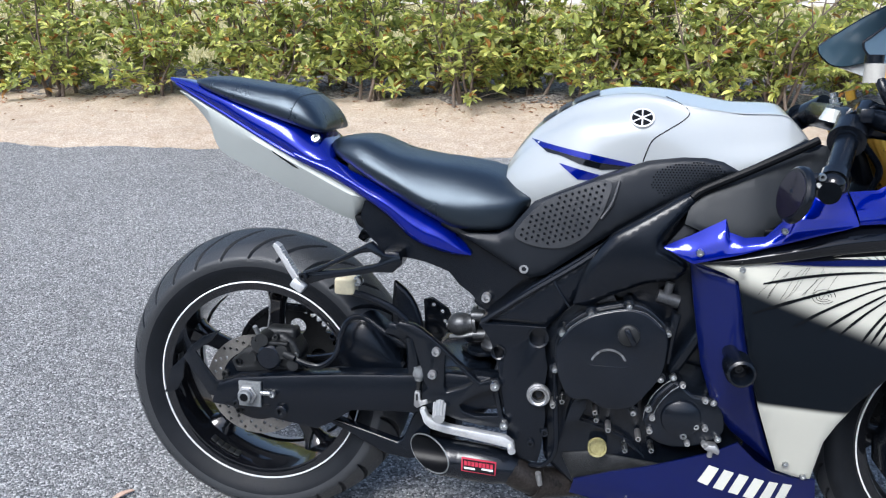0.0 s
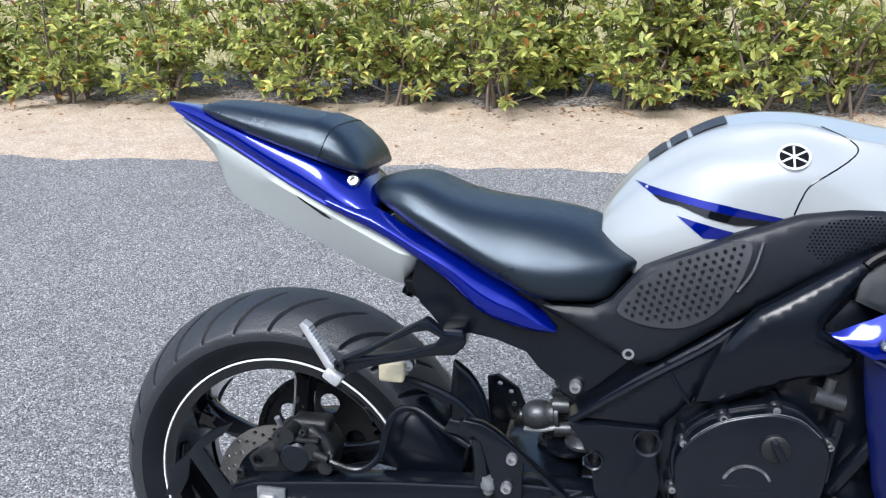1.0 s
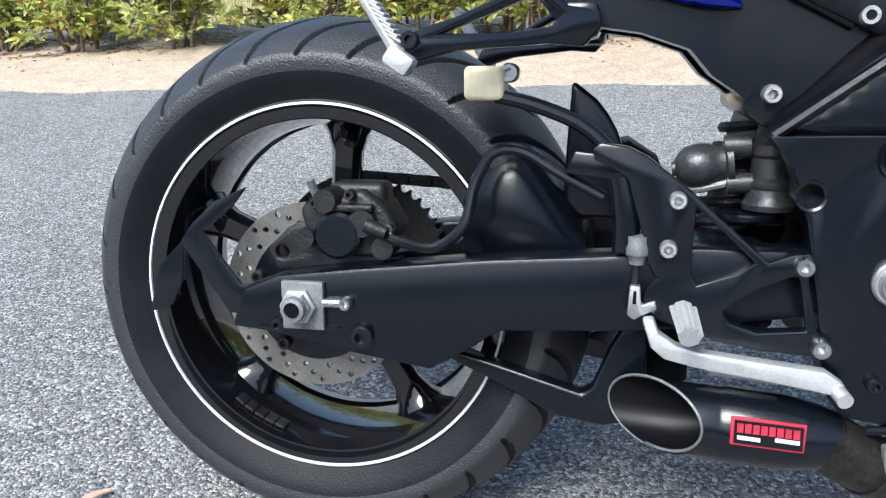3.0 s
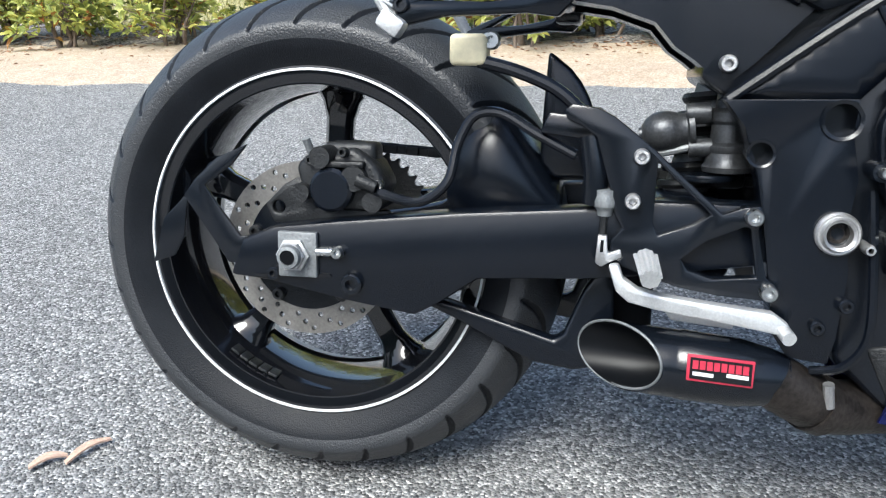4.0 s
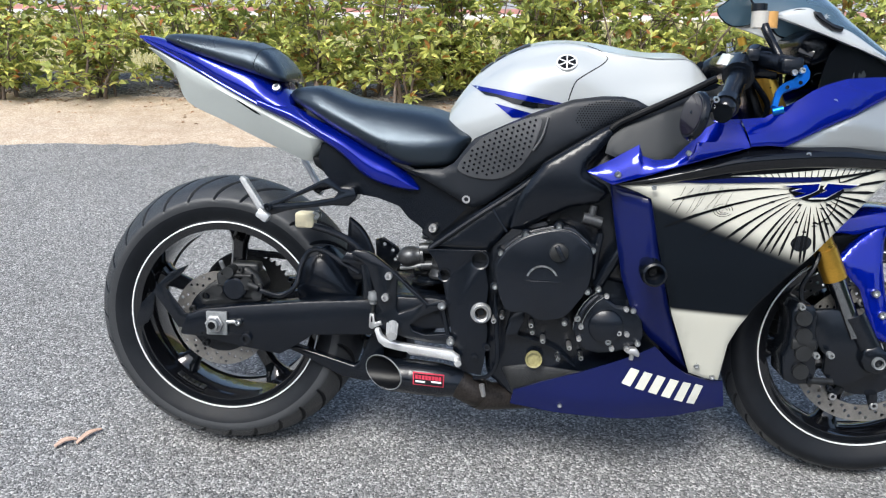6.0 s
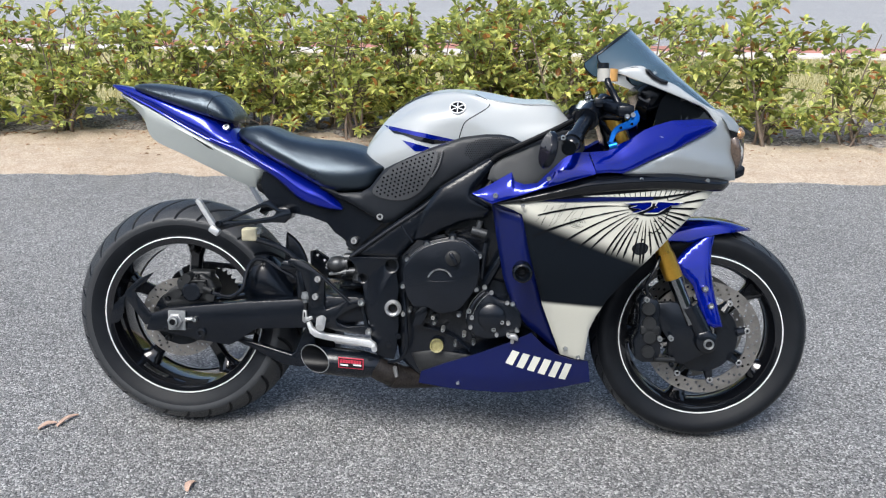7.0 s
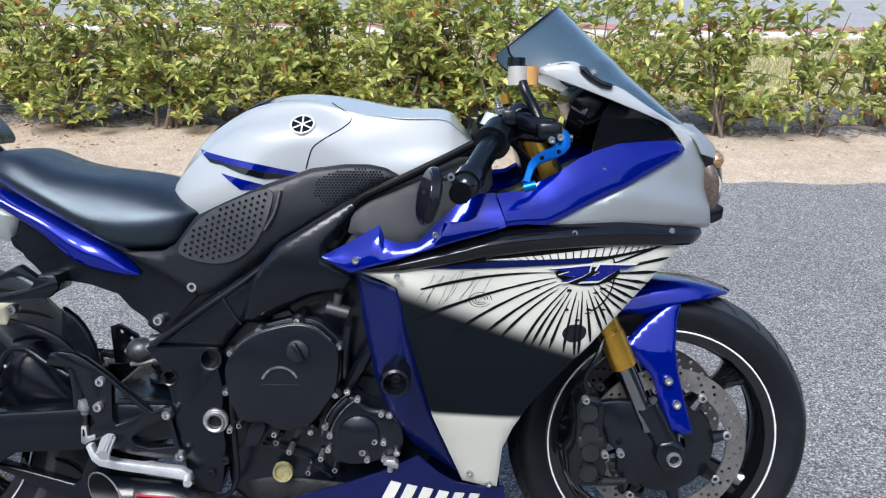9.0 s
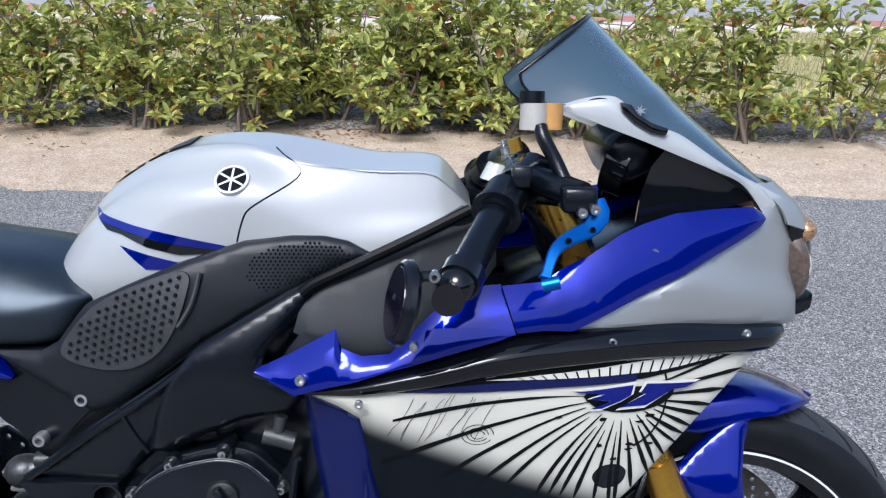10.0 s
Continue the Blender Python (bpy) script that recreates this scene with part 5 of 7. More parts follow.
# ---- tank, seats and tail ----
tank_rows = [
    (0.512, [(0.060, 0.742), (0.078, 0.762), (0.066, 0.785), (0.035, 0.798), (0.0, 0.802)]),
    (0.535, [(0.085, 0.730), (0.100, 0.765), (0.082, 0.808), (0.042, 0.832), (0.0, 0.838)]),
    (0.575, [(0.105, 0.720), (0.122, 0.775), (0.100, 0.838), (0.052, 0.876), (0.0, 0.884)]),
    (0.64, [(0.120, 0.720), (0.142, 0.790), (0.124, 0.872), (0.068, 0.917), (0.0, 0.926)]),
    (0.70, [(0.120, 0.720), (0.140, 0.795), (0.141, 0.875), (0.086, 0.934), (0.0, 0.948)]),
    (0.77, [(0.120, 0.720), (0.138, 0.805), (0.145, 0.882), (0.094, 0.938), (0.0, 0.952)]),
    (0.84, [(0.118, 0.720), (0.140, 0.812), (0.138, 0.868), (0.112, 0.922), (0.0, 0.944)]),
    (0.92, [(0.114, 0.730), (0.138, 0.812), (0.127, 0.864), (0.114, 0.912), (0.0, 0.930)]),
    (0.995, [(0.108, 0.770), (0.130, 0.826), (0.121, 0.868), (0.112, 0.911), (0.0, 0.928)]),
    (1.022, [(0.102, 0.800), (0.121, 0.842), (0.115, 0.866), (0.106, 0.896), (0.0, 0.914)]),
    (1.052, [(0.090, 0.838), (0.098, 0.850), (0.100, 0.858), (0.086, 0.866), (0.0, 0.874)]),
]


def creased(row):
    """The section with two more points beside its shoulder: close together towards the front, where the tank has an edge."""
    x, pts = row
    e = interp(x, (0.60, 0.80, 0.92), (0.45, 0.22, 0.07))
    p2, p3, p4 = (Vector(p) for p in pts[2:5])
    return x, pts[:3] + [tuple(p3.lerp(p2, e)), pts[3], tuple(p3.lerp(p4, e))] + pts[4:]


tank_body = Loft([creased(r) for r in tank_rows], 5, 6)
tank = part("fuel_tank", tank_body.mesh(), WHITE, bike, "pearl white and silver fuel tank", 60)


def on_tank(x, z, lift=0.0015):
    return tank_body.y_at(x, z) - lift


def decal(name, outline, surface, material, parent, step=0.012, label="", thick=0.0012):
    return part(name, skin(outline, surface, thick, step), material, parent, label, 60)


decal("stripe", [(0.556, 0.853), (0.60, 0.846), (0.67, 0.834), (0.752, 0.818), (0.738, 0.8135), (0.69, 0.8185), (0.65, 0.8265), (0.605, 0.836), (0.578, 0.8405)], lambda x, z: on_tank(x, z, 0.0016), BLUE, tank)
decal("stripe", [(0.578, 0.8402), (0.605, 0.8356), (0.65, 0.8262), (0.69, 0.8182), (0.738, 0.8132), (0.728, 0.8085), (0.690, 0.8065), (0.650, 0.8155), (0.615, 0.8285), (0.590, 0.832)], lambda x, z: on_tank(x, z, 0.0022), GLOSS, tank)
decal("stripe", [(0.612, 0.815), (0.65, 0.806), (0.690, 0.796), (0.671, 0.787), (0.648, 0.787)], lambda x, z: on_tank(x, z, 0.0016), BLUE, tank)
seam = smooth_line([(0.800, 0.9365), (0.830, 0.921), (0.838, 0.909), (0.826, 0.896), (0.800, 0.880), (0.777, 0.864), (0.768, 0.845), (0.762, 0.824)], 4)
part("panel_gap", tube([(p[0], tank_body.y_at(p[0], p[1]) + 0.0004, p[1]) for p in seam], 0.0013, 6, 1), GLOSS, tank)
for x0, x1 in ((0.575, 0.60), (0.605, 0.628), (0.633, 0.68)):
    pts = [(x0, -0.045), (x1, -0.045), (x1 + 0.006, 0.045), (x0 + 0.006, 0.045)]
    bm = bmesh.new()
    rows = []
    for u in np.linspace(0, 1, 5):
        x = x0 + (x1 - x0) * u
        at = [r[0, 0] for r in tank_body.rows]
        i = max(0, min(len(at) - 2, int(np.searchsorted(at, x)) - 1))
        f = (x - at[i]) / (at[i + 1] - at[i])
        row = tank_body.rows[i] * (1 - f) + tank_body.rows[i + 1] * f
        rows.append([bm.verts.new((x, y, float(np.interp(abs(y), np.abs(row[::-1, 1]), row[::-1, 2])) + 0.003)) for y in np.linspace(-0.05, 0.05, 9)])
    for p, q in zip(rows, rows[1:]):
        for k in range(8):
            bm.faces.new((p[k], p[k + 1], q[k + 1], q[k]))
    part("top_pad", bm, PAD, tank, "dark rubber tank pad")


def emblem(x, z, r):
    y = tank_body.y_at(x, z)
    e = 0.012
    out = Vector(((tank_body.y_at(x + e, z) - tank_body.y_at(x - e, z)) / (2 * e), -1, (tank_body.y_at(x, z + e) - tank_body.y_at(x, z - e)) / (2 * e))).normalized()
    turn = Matrix.Translation(Vector((x, y, z)) + out * 0.0008) @ Vector((0, -1, 0)).rotation_difference(out).to_matrix().to_4x4()
    bm = lathe([(0, -0.0006), (r * 0.84, -0.0006), (r * 0.84, 0.006), (0, 0.006)], 0, 0, 40)
    base = part("emblem", bm, INK, tank, "round dark emblem with a silver ring")
    bm = lathe([(r * 0.86, 0.004), (r * 0.86, -0.0014), (r * 0.93, -0.0020), (r, -0.0012), (r, 0.006)], 0, 0, 40)
    ring = part("emblem_ring", bm, STRIPE, base)
    for k in range(3):
        bm = block((-r * 0.82, -0.0014, -r * 0.065), (r * 0.82, -0.0004, r * 0.065), 0.0004, None, Matrix.Rotation(radians(30 + 60 * k), 4, "Y"))
        part("emblem_bar", bm, STRIPE, base)
    base.matrix_basis = turn


emblem(0.756, 0.900, 0.0215)

# Side cover below the tank, with the studded knee pad.
def cover_y(x, z):
    return -(0.150 + 0.020 * math.exp(-(((x - 0.70) / 0.13) ** 2 + ((z - 0.74) / 0.09) ** 2))) * interp(x, (0.42, 0.55, 0.93), (0.86, 0.99, 1.0))


side = [(0.432, 0.672), (0.505, 0.676), (0.530, 0.690), (0.560, 0.728), (0.572, 0.742), (0.63, 0.770), (0.690, 0.797), (0.771, 0.826), (0.83, 0.834), (0.871, 0.834), (0.90, 0.828), (0.930, 0.812), (0.85, 0.775), (0.772, 0.732), (0.686, 0.672), (0.60, 0.606), (0.570, 0.597), (0.50, 0.635)]
side_cover = both("side_cover", (skin(side, cover_y, 0.02, 0.012, 0, None, 0.008, 0.013)), COVERP, bike, "textured black side cover below the tank", 50)
knee = [(0.541, 0.690), (0.548, 0.671), (0.59, 0.660), (0.632, 0.664), (0.668, 0.688), (0.692, 0.725), (0.706, 0.765), (0.708, 0.786), (0.690, 0.790), (0.64, 0.771), (0.585, 0.742)]
knee_pad = part("knee_pad", skin(knee, lambda x, z: cover_y(x, z) - 0.004, 0.004, 0.012, 3), PAD, side_cover, "dark rubber knee pad with rows of studs")
bm = bmesh.new()
for i in range(-14, 21):
    for j in range(-14, 21):
        x, z = 0.56 + i * 0.0112 + j * 0.0023, 0.675 + j * 0.0108 + i * 0.0040
        inside = 0
        for (xa, za), (xb, zb) in zip(knee, knee[1:] + knee[:1]):
            if (za > z) != (zb > z) and x < xa + (z - za) / (zb - za) * (xb - xa):
                inside ^= 1
        near = min(math.hypot(x - p[0], z - p[1]) for p in smooth_line(knee, 6, True))
        if inside and near > 0.007:
            y = cover_y(x, z) - 0.004
            rod((x, y + 0.001, z), (x, y - 0.0034, z), 0.0032, 8, bm, 0.0018)
part("studs", bm, BLACK, knee_pad)["kind"] = "stuff"
bm = bmesh.new()
weave = [(0.775, 0.785), (0.785, 0.808), (0.815, 0.823), (0.86, 0.828), (0.895, 0.821), (0.908, 0.808), (0.86, 0.786), (0.80, 0.765)]
for i in range(28):
    for j in range(16):
        x, z = 0.770 + i * 0.0056 + (j % 2) * 0.0028, 0.762 + j * 0.0046
        inside = 0
        for (xa, za), (xb, zb) in zip(weave, weave[1:] + weave[:1]):
            if (za > z) != (zb > z) and x < xa + (z - za) / (zb - za) * (xb - xa):
                inside ^= 1
        if inside:
            rod((x, cover_y(x, z) + 0.001, z), (x, cover_y(x, z) - 0.0012, z), 0.0021, 5, bm, 0.0012)
part("grip_texture", bm, BLACK, side_cover)["kind"] = "stuff"
# Thin ridge in a paler material: the cover edge's highlight put into colour.
part("cover_highlight_edge", tube([(x, cover_y(x, z) - 0.004, z) for x, z in ((0.694, 0.722), (0.712, 0.752), (0.722, 0.790))], 0.003, 6, 4), PAD, side_cover)

saddle = Loft([
    (0.158, [(0.040, 0.815), (0.050, 0.818), (0.052, 0.824), (0.040, 0.832), (0.0, 0.836)]),
    (0.175, [(0.066, 0.803), (0.080, 0.809), (0.082, 0.822), (0.064, 0.837), (0.0, 0.841)]),
    (0.205, [(0.082, 0.788), (0.100, 0.797), (0.102, 0.817), (0.076, 0.840), (0.0, 0.845)]),
    (0.24, [(0.095, 0.768), (0.115, 0.780), (0.118, 0.804), (0.084, 0.836), (0.0, 0.843)]),
    (0.30, [(0.105, 0.736), (0.130, 0.752), (0.133, 0.778), (0.094, 0.812), (0.0, 0.822)]),
    (0.37, [(0.112, 0.700), (0.140, 0.717), (0.145, 0.745), (0.100, 0.796), (0.0, 0.811)]),
    (0.42, [(0.112, 0.680), (0.142, 0.694), (0.148, 0.736), (0.100, 0.790), (0.0, 0.807)]),
    (0.48, [(0.108, 0.676), (0.138, 0.690), (0.144, 0.736), (0.096, 0.781), (0.0, 0.799)]),
    (0.525, [(0.102, 0.684), (0.128, 0.696), (0.132, 0.740), (0.090, 0.768), (0.0, 0.784)]),
    (0.552, [(0.096, 0.712), (0.114, 0.726), (0.116, 0.745), (0.084, 0.756), (0.0, 0.768)]),
    (0.570, [(0.090, 0.734), (0.100, 0.738), (0.102, 0.743), (0.080, 0.747), (0.0, 0.752)]),
], 5, 6)
part("rider_seat", saddle.mesh(), SEAT, bike, "smooth black vinyl rider seat", 60)
perch = Loft([
    (-0.130, [(0.040, 0.937), (0.048, 0.941), (0.047, 0.944), (0.038, 0.948), (0.0, 0.950)]),
    (-0.105, [(0.058, 0.929), (0.067, 0.936), (0.066, 0.943), (0.050, 0.951), (0.0, 0.955)]),
    (-0.05, [(0.072, 0.910), (0.083, 0.919), (0.081, 0.931), (0.060, 0.946), (0.0, 0.953)]),
    (0.02, [(0.083, 0.888), (0.094, 0.899), (0.091, 0.917), (0.068, 0.936), (0.0, 0.944)]),
    (0.085, [(0.090, 0.868), (0.101, 0.880), (0.098, 0.902), (0.074, 0.925), (0.0, 0.934)]),
    (0.120, [(0.091, 0.857), (0.101, 0.868), (0.098, 0.887), (0.075, 0.905), (0.0, 0.915)]),
    (0.142, [(0.085, 0.852), (0.094, 0.860), (0.091, 0.870), (0.070, 0.882), (0.0, 0.890)]),
    (0.152, [(0.070, 0.852), (0.077, 0.856), (0.075, 0.860), (0.056, 0.866), (0.0, 0.870)]),
], 5, 6)
pillion = part("pillion_seat", perch.mesh(), SEAT, bike, "black vinyl pillion seat pad", 60)


def on_perch(x, f):
    """The pillion pad's point at x, from its lower side (f 0) over to its middle (f 1)."""
    rows = perch.rows
    mids = [r[:, 0].mean() for r in rows]
    i = max(0, min(len(mids) - 2, int(np.searchsorted(mids, x)) - 1))
    t = (x - mids[i]) / (mids[i + 1] - mids[i])
    row = rows[i] * (1 - t) + rows[i + 1] * t
    g = f * (len(row) - 1)
    k = min(len(row) - 2, int(g))
    return Vector(row[k] * (1 - g + k) + row[k + 1] * (g - k))


bm = bmesh.new()
prev = None
for s in np.linspace(-1, 1, 33):
    f = 1 - 0.96 * abs(s)
    row = []
    for x, lift in ((0.048, -0.001), (0.049, 0.0020), (0.053, 0.0014), (0.074, 0.0014), (0.078, 0.0020), (0.079, -0.001)):
        p = on_perch(x + 0.030 * f, f)
        p += Vector((0, p.y, p.z - 0.86)).normalized() * lift
        row.append(bm.verts.new((p.x, p.y if s < 0 else -p.y, p.z)))
    if prev:
        for k in range(5):
            bm.faces.new((prev[k], prev[k + 1], row[k + 1], row[k]))
    prev = row
part("strap", bm, SEAT, pillion, "flat black strap across the pillion pad", 30)

hump = Loft([
    (-0.206, [(0.010, 0.943), (0.014, 0.946), (0.010, 0.950), (0.0, 0.951)]),
    (-0.15, [(0.036, 0.917), (0.042, 0.929), (0.034, 0.942), (0.0, 0.945)]),
    (-0.07, [(0.058, 0.880), (0.068, 0.898), (0.058, 0.917), (0.0, 0.922)]),
    (0.01, [(0.077, 0.839), (0.086, 0.862), (0.070, 0.890), (0.0, 0.893)]),
    (0.08, [(0.089, 0.805), (0.097, 0.833), (0.074, 0.868), (0.0, 0.872)]),
    (0.125, [(0.094, 0.785), (0.099, 0.810), (0.058, 0.852), (0.0, 0.858)]),
    (0.17, [(0.097, 0.766), (0.103, 0.786), (0.072, 0.806), (0.0, 0.810)]),
], 5, 5)
tail = part("tail_cowl", hump.mesh(), BLUE, bike, "glossy blue tail cowl", 60)


def strip_y(x, z):
    return -interp(x, (0.09, 0.12, 0.17, 0.28, 0.36, 0.45), (0.0965, 0.0985, 0.104, 0.113, 0.116, 0.110))


band_edges = [((0.095, 0.798), (0.095, 0.824)), ((0.13, 0.783), (0.130, 0.812)), ((0.171, 0.766), (0.166, 0.803)), ((0.210, 0.746), (0.205, 0.784)), ((0.247, 0.724), (0.240, 0.766)), ((0.285, 0.699), (0.297, 0.741)),
              ((0.320, 0.668), (0.345, 0.714)), ((0.345, 0.651), (0.375, 0.700)), ((0.385, 0.636), (0.404, 0.688)), ((0.422, 0.627), (0.429, 0.660)), ((0.451, 0.626), (0.453, 0.632))]
both("tail_band", strip(band_edges, strip_y, lambda x: 0.016, 0.015, 6, (0.0, 0.0), True), BLUE, tail, "glossy blue side strip under the seat", 50)
part("seat_base", plate([(0.20, 0.760), (0.30, 0.72), (0.46, 0.65), (0.57, 0.62), (0.57, 0.70), (0.45, 0.715), (0.30, 0.765), (0.20, 0.80)], -0.094, 0.094, 0.006), PLASTIC, bike, "black base under the rider seat")
bolt(0.131, hump.y_at(0.131, 0.838) - 0.002, 0.838, 0.0095, STEEL, tail, 0.006, "lock", Matrix.Rotation(radians(-28), 4, "X"))
lip_line = [(r[0][0], -abs(r[0][1]) - 0.0015, r[0][2] + 0.004) for r in hump.rows[2:-8:2]]
both("tail_lip", tube(lip_line, 0.0042, 8, 1), BLUE, tail)
lower = Loft([
    (-0.180, [(0.018, 0.919), (0.022, 0.921), (0.024, 0.924), (0.0, 0.926)]),
    (-0.146, [(0.028, 0.894), (0.036, 0.902), (0.038, 0.912), (0.0, 0.915)]),
    (-0.112, [(0.036, 0.857), (0.046, 0.876), (0.050, 0.896), (0.0, 0.899)]),
    (-0.085, [(0.042, 0.803), (0.054, 0.842), (0.059, 0.884), (0.0, 0.888)]),
    (0.003, [(0.054, 0.763), (0.067, 0.800), (0.074, 0.841), (0.0, 0.845)]),
    (0.10, [(0.062, 0.719), (0.077, 0.752), (0.085, 0.795), (0.0, 0.80)]),
    (0.198, [(0.070, 0.679), (0.087, 0.708), (0.095, 0.749), (0.0, 0.752)]),
    (0.218, [(0.073, 0.692), (0.089, 0.708), (0.096, 0.741), (0.0, 0.744)]),
    (0.240, [(0.080, 0.717), (0.091, 0.723), (0.097, 0.731), (0.0, 0.734)]),
], 4, 3)
lower_tail = part("tail_lower_panel", lower.mesh(), TAILGREY, bike, "satin grey lower tail panel", 40)
decal("vent_slot", [(0.040, 0.813), (0.088, 0.7865), (0.099, 0.778), (0.085, 0.7825), (0.044, 0.808)], lambda x, z: lower.y_at(x, z) - 0.001, GLOSS, lower_tail)


# ---- fairing ----
WIDE = ((0.55, 0.70, 0.85, 0.92, 1.00, 1.10, 1.20, 1.30, 1.39, 1.44, 1.50), (0.150, 0.195, 0.236, 0.252, 0.252, 0.242, 0.224, 0.196, 0.160, 0.132, 0.085))
TALL = ((0.14, 0.20, 0.25, 0.40, 0.50, 0.62, 0.68, 0.75, 0.83, 0.90), (0.50, 0.57, 0.64, 0.86, 0.95, 1.0, 1.0, 0.985, 0.94, 0.88))


def fair(x, z):
    """The right side of the fairing: its y at x and z."""
    return -interp(x, *WIDE) * interp(z, *TALL)


def fair_in(off):
    return lambda x, z: fair(x, z) + off


panel_line = [(0.853, 0.667), (0.929, 0.672), (1.053, 0.690), (1.217, 0.714), (1.389, 0.712), (1.420, 0.704), (1.384, 0.666), (1.319, 0.602), (1.253, 0.531), (1.187, 0.465), (1.150, 0.420), (1.125, 0.375), (1.110, 0.335), (1.104, 0.246), (1.078, 0.249), (1.040, 0.262), (0.985, 0.405), (0.946, 0.545), (0.925, 0.640), (0.90, 0.652)]
side_panel = part("side_panel", skin(panel_line, fair, 0.004, 0.018, 0, None, 0.004, 0.010), PANEL, bike, "white side fairing panel airbrushed to black", 50)
bm = skin(panel_line, fair, 0.004, 0.025)
bmesh.ops.scale(bm, vec=(1, -1, 1), verts=bm.verts)
part("side_panel", bm, PANEL, bike, "", 50)


def rays():
    """Black spokes that fan out from the model badge over the white panel."""
    hub = (1.234, 0.662)
    bm = bmesh.new()
    outline = [p for p in panel_line]

    def reach(a):
        best = 0.6
        dx, dz = math.cos(a), math.sin(a)
        for (xa, za), (xb, zb) in zip(outline, outline[1:] + outline[:1]):
            ex, ez = xb - xa, zb - za
            det = dx * -ez + ex * dz
            if abs(det) < 1e-9:
                continue
            t = ((xa - hub[0]) * -ez + ex * (za - hub[1])) / det
            u = (dx * (za - hub[1]) - dz * (xa - hub[0])) / det
            if t > 0 and 0 <= u <= 1:
                best = min(best, t)
        return best

    rng = random.Random(4)
    for n in range(24):
        a = radians(177.5 + n * 8.6 + rng.uniform(-1.2, 1.2))
        far = reach(a) - 0.003
        near = 0.032 if n % 2 else 0.046
        if far < near + 0.02:
            continue
        dx, dz = math.cos(a), math.sin(a)
        # They end where the paint turns black.
        slope = dz + 0.385 * dx
        if slope < -1e-6:
            far = min(far, (0.638 - 0.385 * (hub[0] - 0.93) - hub[1]) / slope + 0.008)
        far = min(far, 0.34)
        if far < near + 0.02:
            continue
        count = max(3, int((far - near) / 0.015))
        bend = 0.040 * max(0.0, -dx) * (1 - 0.5 * max(0.0, -dz)) + rng.uniform(-0.004, 0.006)
        prev = None
        for k in range(count + 1):
            t = k / count
            r = near + (far - near) * t
            w = 0.0003 + 0.0031 * t**0.8 * min(1.0, (1 - t) * 4 + 0.25) + rng.uniform(-0.0002, 0.0003)
            px, pz = hub[0] + dx * r - dz * bend * t * t, hub[1] + dz * r + dx * bend * t * t
            pair = []
            for s in (-1, 1):
                x, z = px - dz * w * s, pz + dx * w * s
                pair.append(bm.verts.new((x, fair(x, z) - 0.0016, z)))
            if prev:
                bm.faces.new((prev[0], prev[1], pair[1], pair[0]))
            prev = pair
    # Feather scratches and a swirl nearer the rear.
    for n in range(10):
        x0 = 0.965 + n * 0.0105 + 0.006 * math.sin(n * 2.3)
        pts = [(x0 + 0.022 - 0.03 * t, 0.667 + 0.0002 * n - 0.05 * t - 0.004 * math.sin(5 * t + n)) for t in np.linspace(0, 1, 6)]
        for p, q in zip(pts, pts[1:]):
            bm.faces.new([bm.verts.new((x, fair(x, z) - 0.0016, z)) for x, z in (p, (p[0] + 0.0007, p[1]), (q[0] + 0.0007, q[1]), q)])
    for r in (0.006, 0.010, 0.015):
        for k in range(20):
            a, b = k * math.tau / 22, (k + 1) * math.tau / 22
            quad = [(1.062 + rr * 1.2 * math.cos(c), 0.622 + rr * 0.8 * math.sin(c)) for rr, c in ((r, a), (r + 0.001, a), (r + 0.001, b), (r, b))]
            bm.faces.new([bm.verts.new((x, fair(x, z) - 0.0016, z)) for x, z in quad])
    # A dark line that curls round the badge.
    for k in range(20):
        a, b = radians(25 - 5 * k), radians(20 - 5 * k)
        quad = [(1.238 + rr * math.cos(c), 0.660 + 1.25 * rr * math.sin(c)) for rr, c in ((0.052, a), (0.0545, a), (0.0545, b), (0.052, b))]
        bm.faces.new([bm.verts.new((x, fair(x, z) - 0.0019, z)) for x, z in quad])
    # Blots of ink among the spokes.
    for n in range(9):
        cx, cz = rng.uniform(1.10, 1.28), rng.uniform(0.58, 0.645)
        ring = [(cx + rng.uniform(0.003, 0.008) * math.cos(k * 0.9), cz + rng.uniform(0.0012, 0.003) * math.sin(k * 0.9)) for k in range(7)]
        bm.faces.new([bm.verts.new((x, fair(x, z) - 0.0019, z)) for x, z in ring])
    return bm


part("fan_graphic", rays(), INK, side_panel, "black spoked fan graphic")
decal("ink_field", [(0.866, 0.668), (0.95, 0.673), (1.05, 0.677), (1.16, 0.678), (1.26, 0.681), (1.345, 0.694), (1.405, 0.705), (1.389, 0.713), (1.217, 0.715), (1.053, 0.691), (0.929, 0.673)], fair_in(-0.0020), INK, side_panel, 0.025)
decal("white_wedge", [(1.07, 0.6885), (1.161, 0.6945), (1.25, 0.7025), (1.384, 0.7125), (1.362, 0.7005), (1.275, 0.6895), (1.16, 0.6875)], fair_in(-0.0034), PRINT, side_panel, 0.02)
bm = bmesh.new()
for n in range(21):
    x0 = 1.115 + n * 0.0125
    lean = -0.009 + n * 0.0011
    z0 = interp(x0, (1.07, 1.16, 1.275, 1.362), (0.6885, 0.6875, 0.6895, 0.7005))
    z1 = interp(x0, (1.07, 1.161, 1.25, 1.384), (0.6885, 0.6945, 0.7025, 0.7125))
    bm.faces.new([bm.verts.new((x, fair(x, z) - 0.0050, z)) for x, z in ((x0, z0), (x0 + 0.0022, z0), (x0 + 0.0022 + lean, z1), (x0 + lean, z1))])
part("wedge_ticks", bm, INK, side_panel)
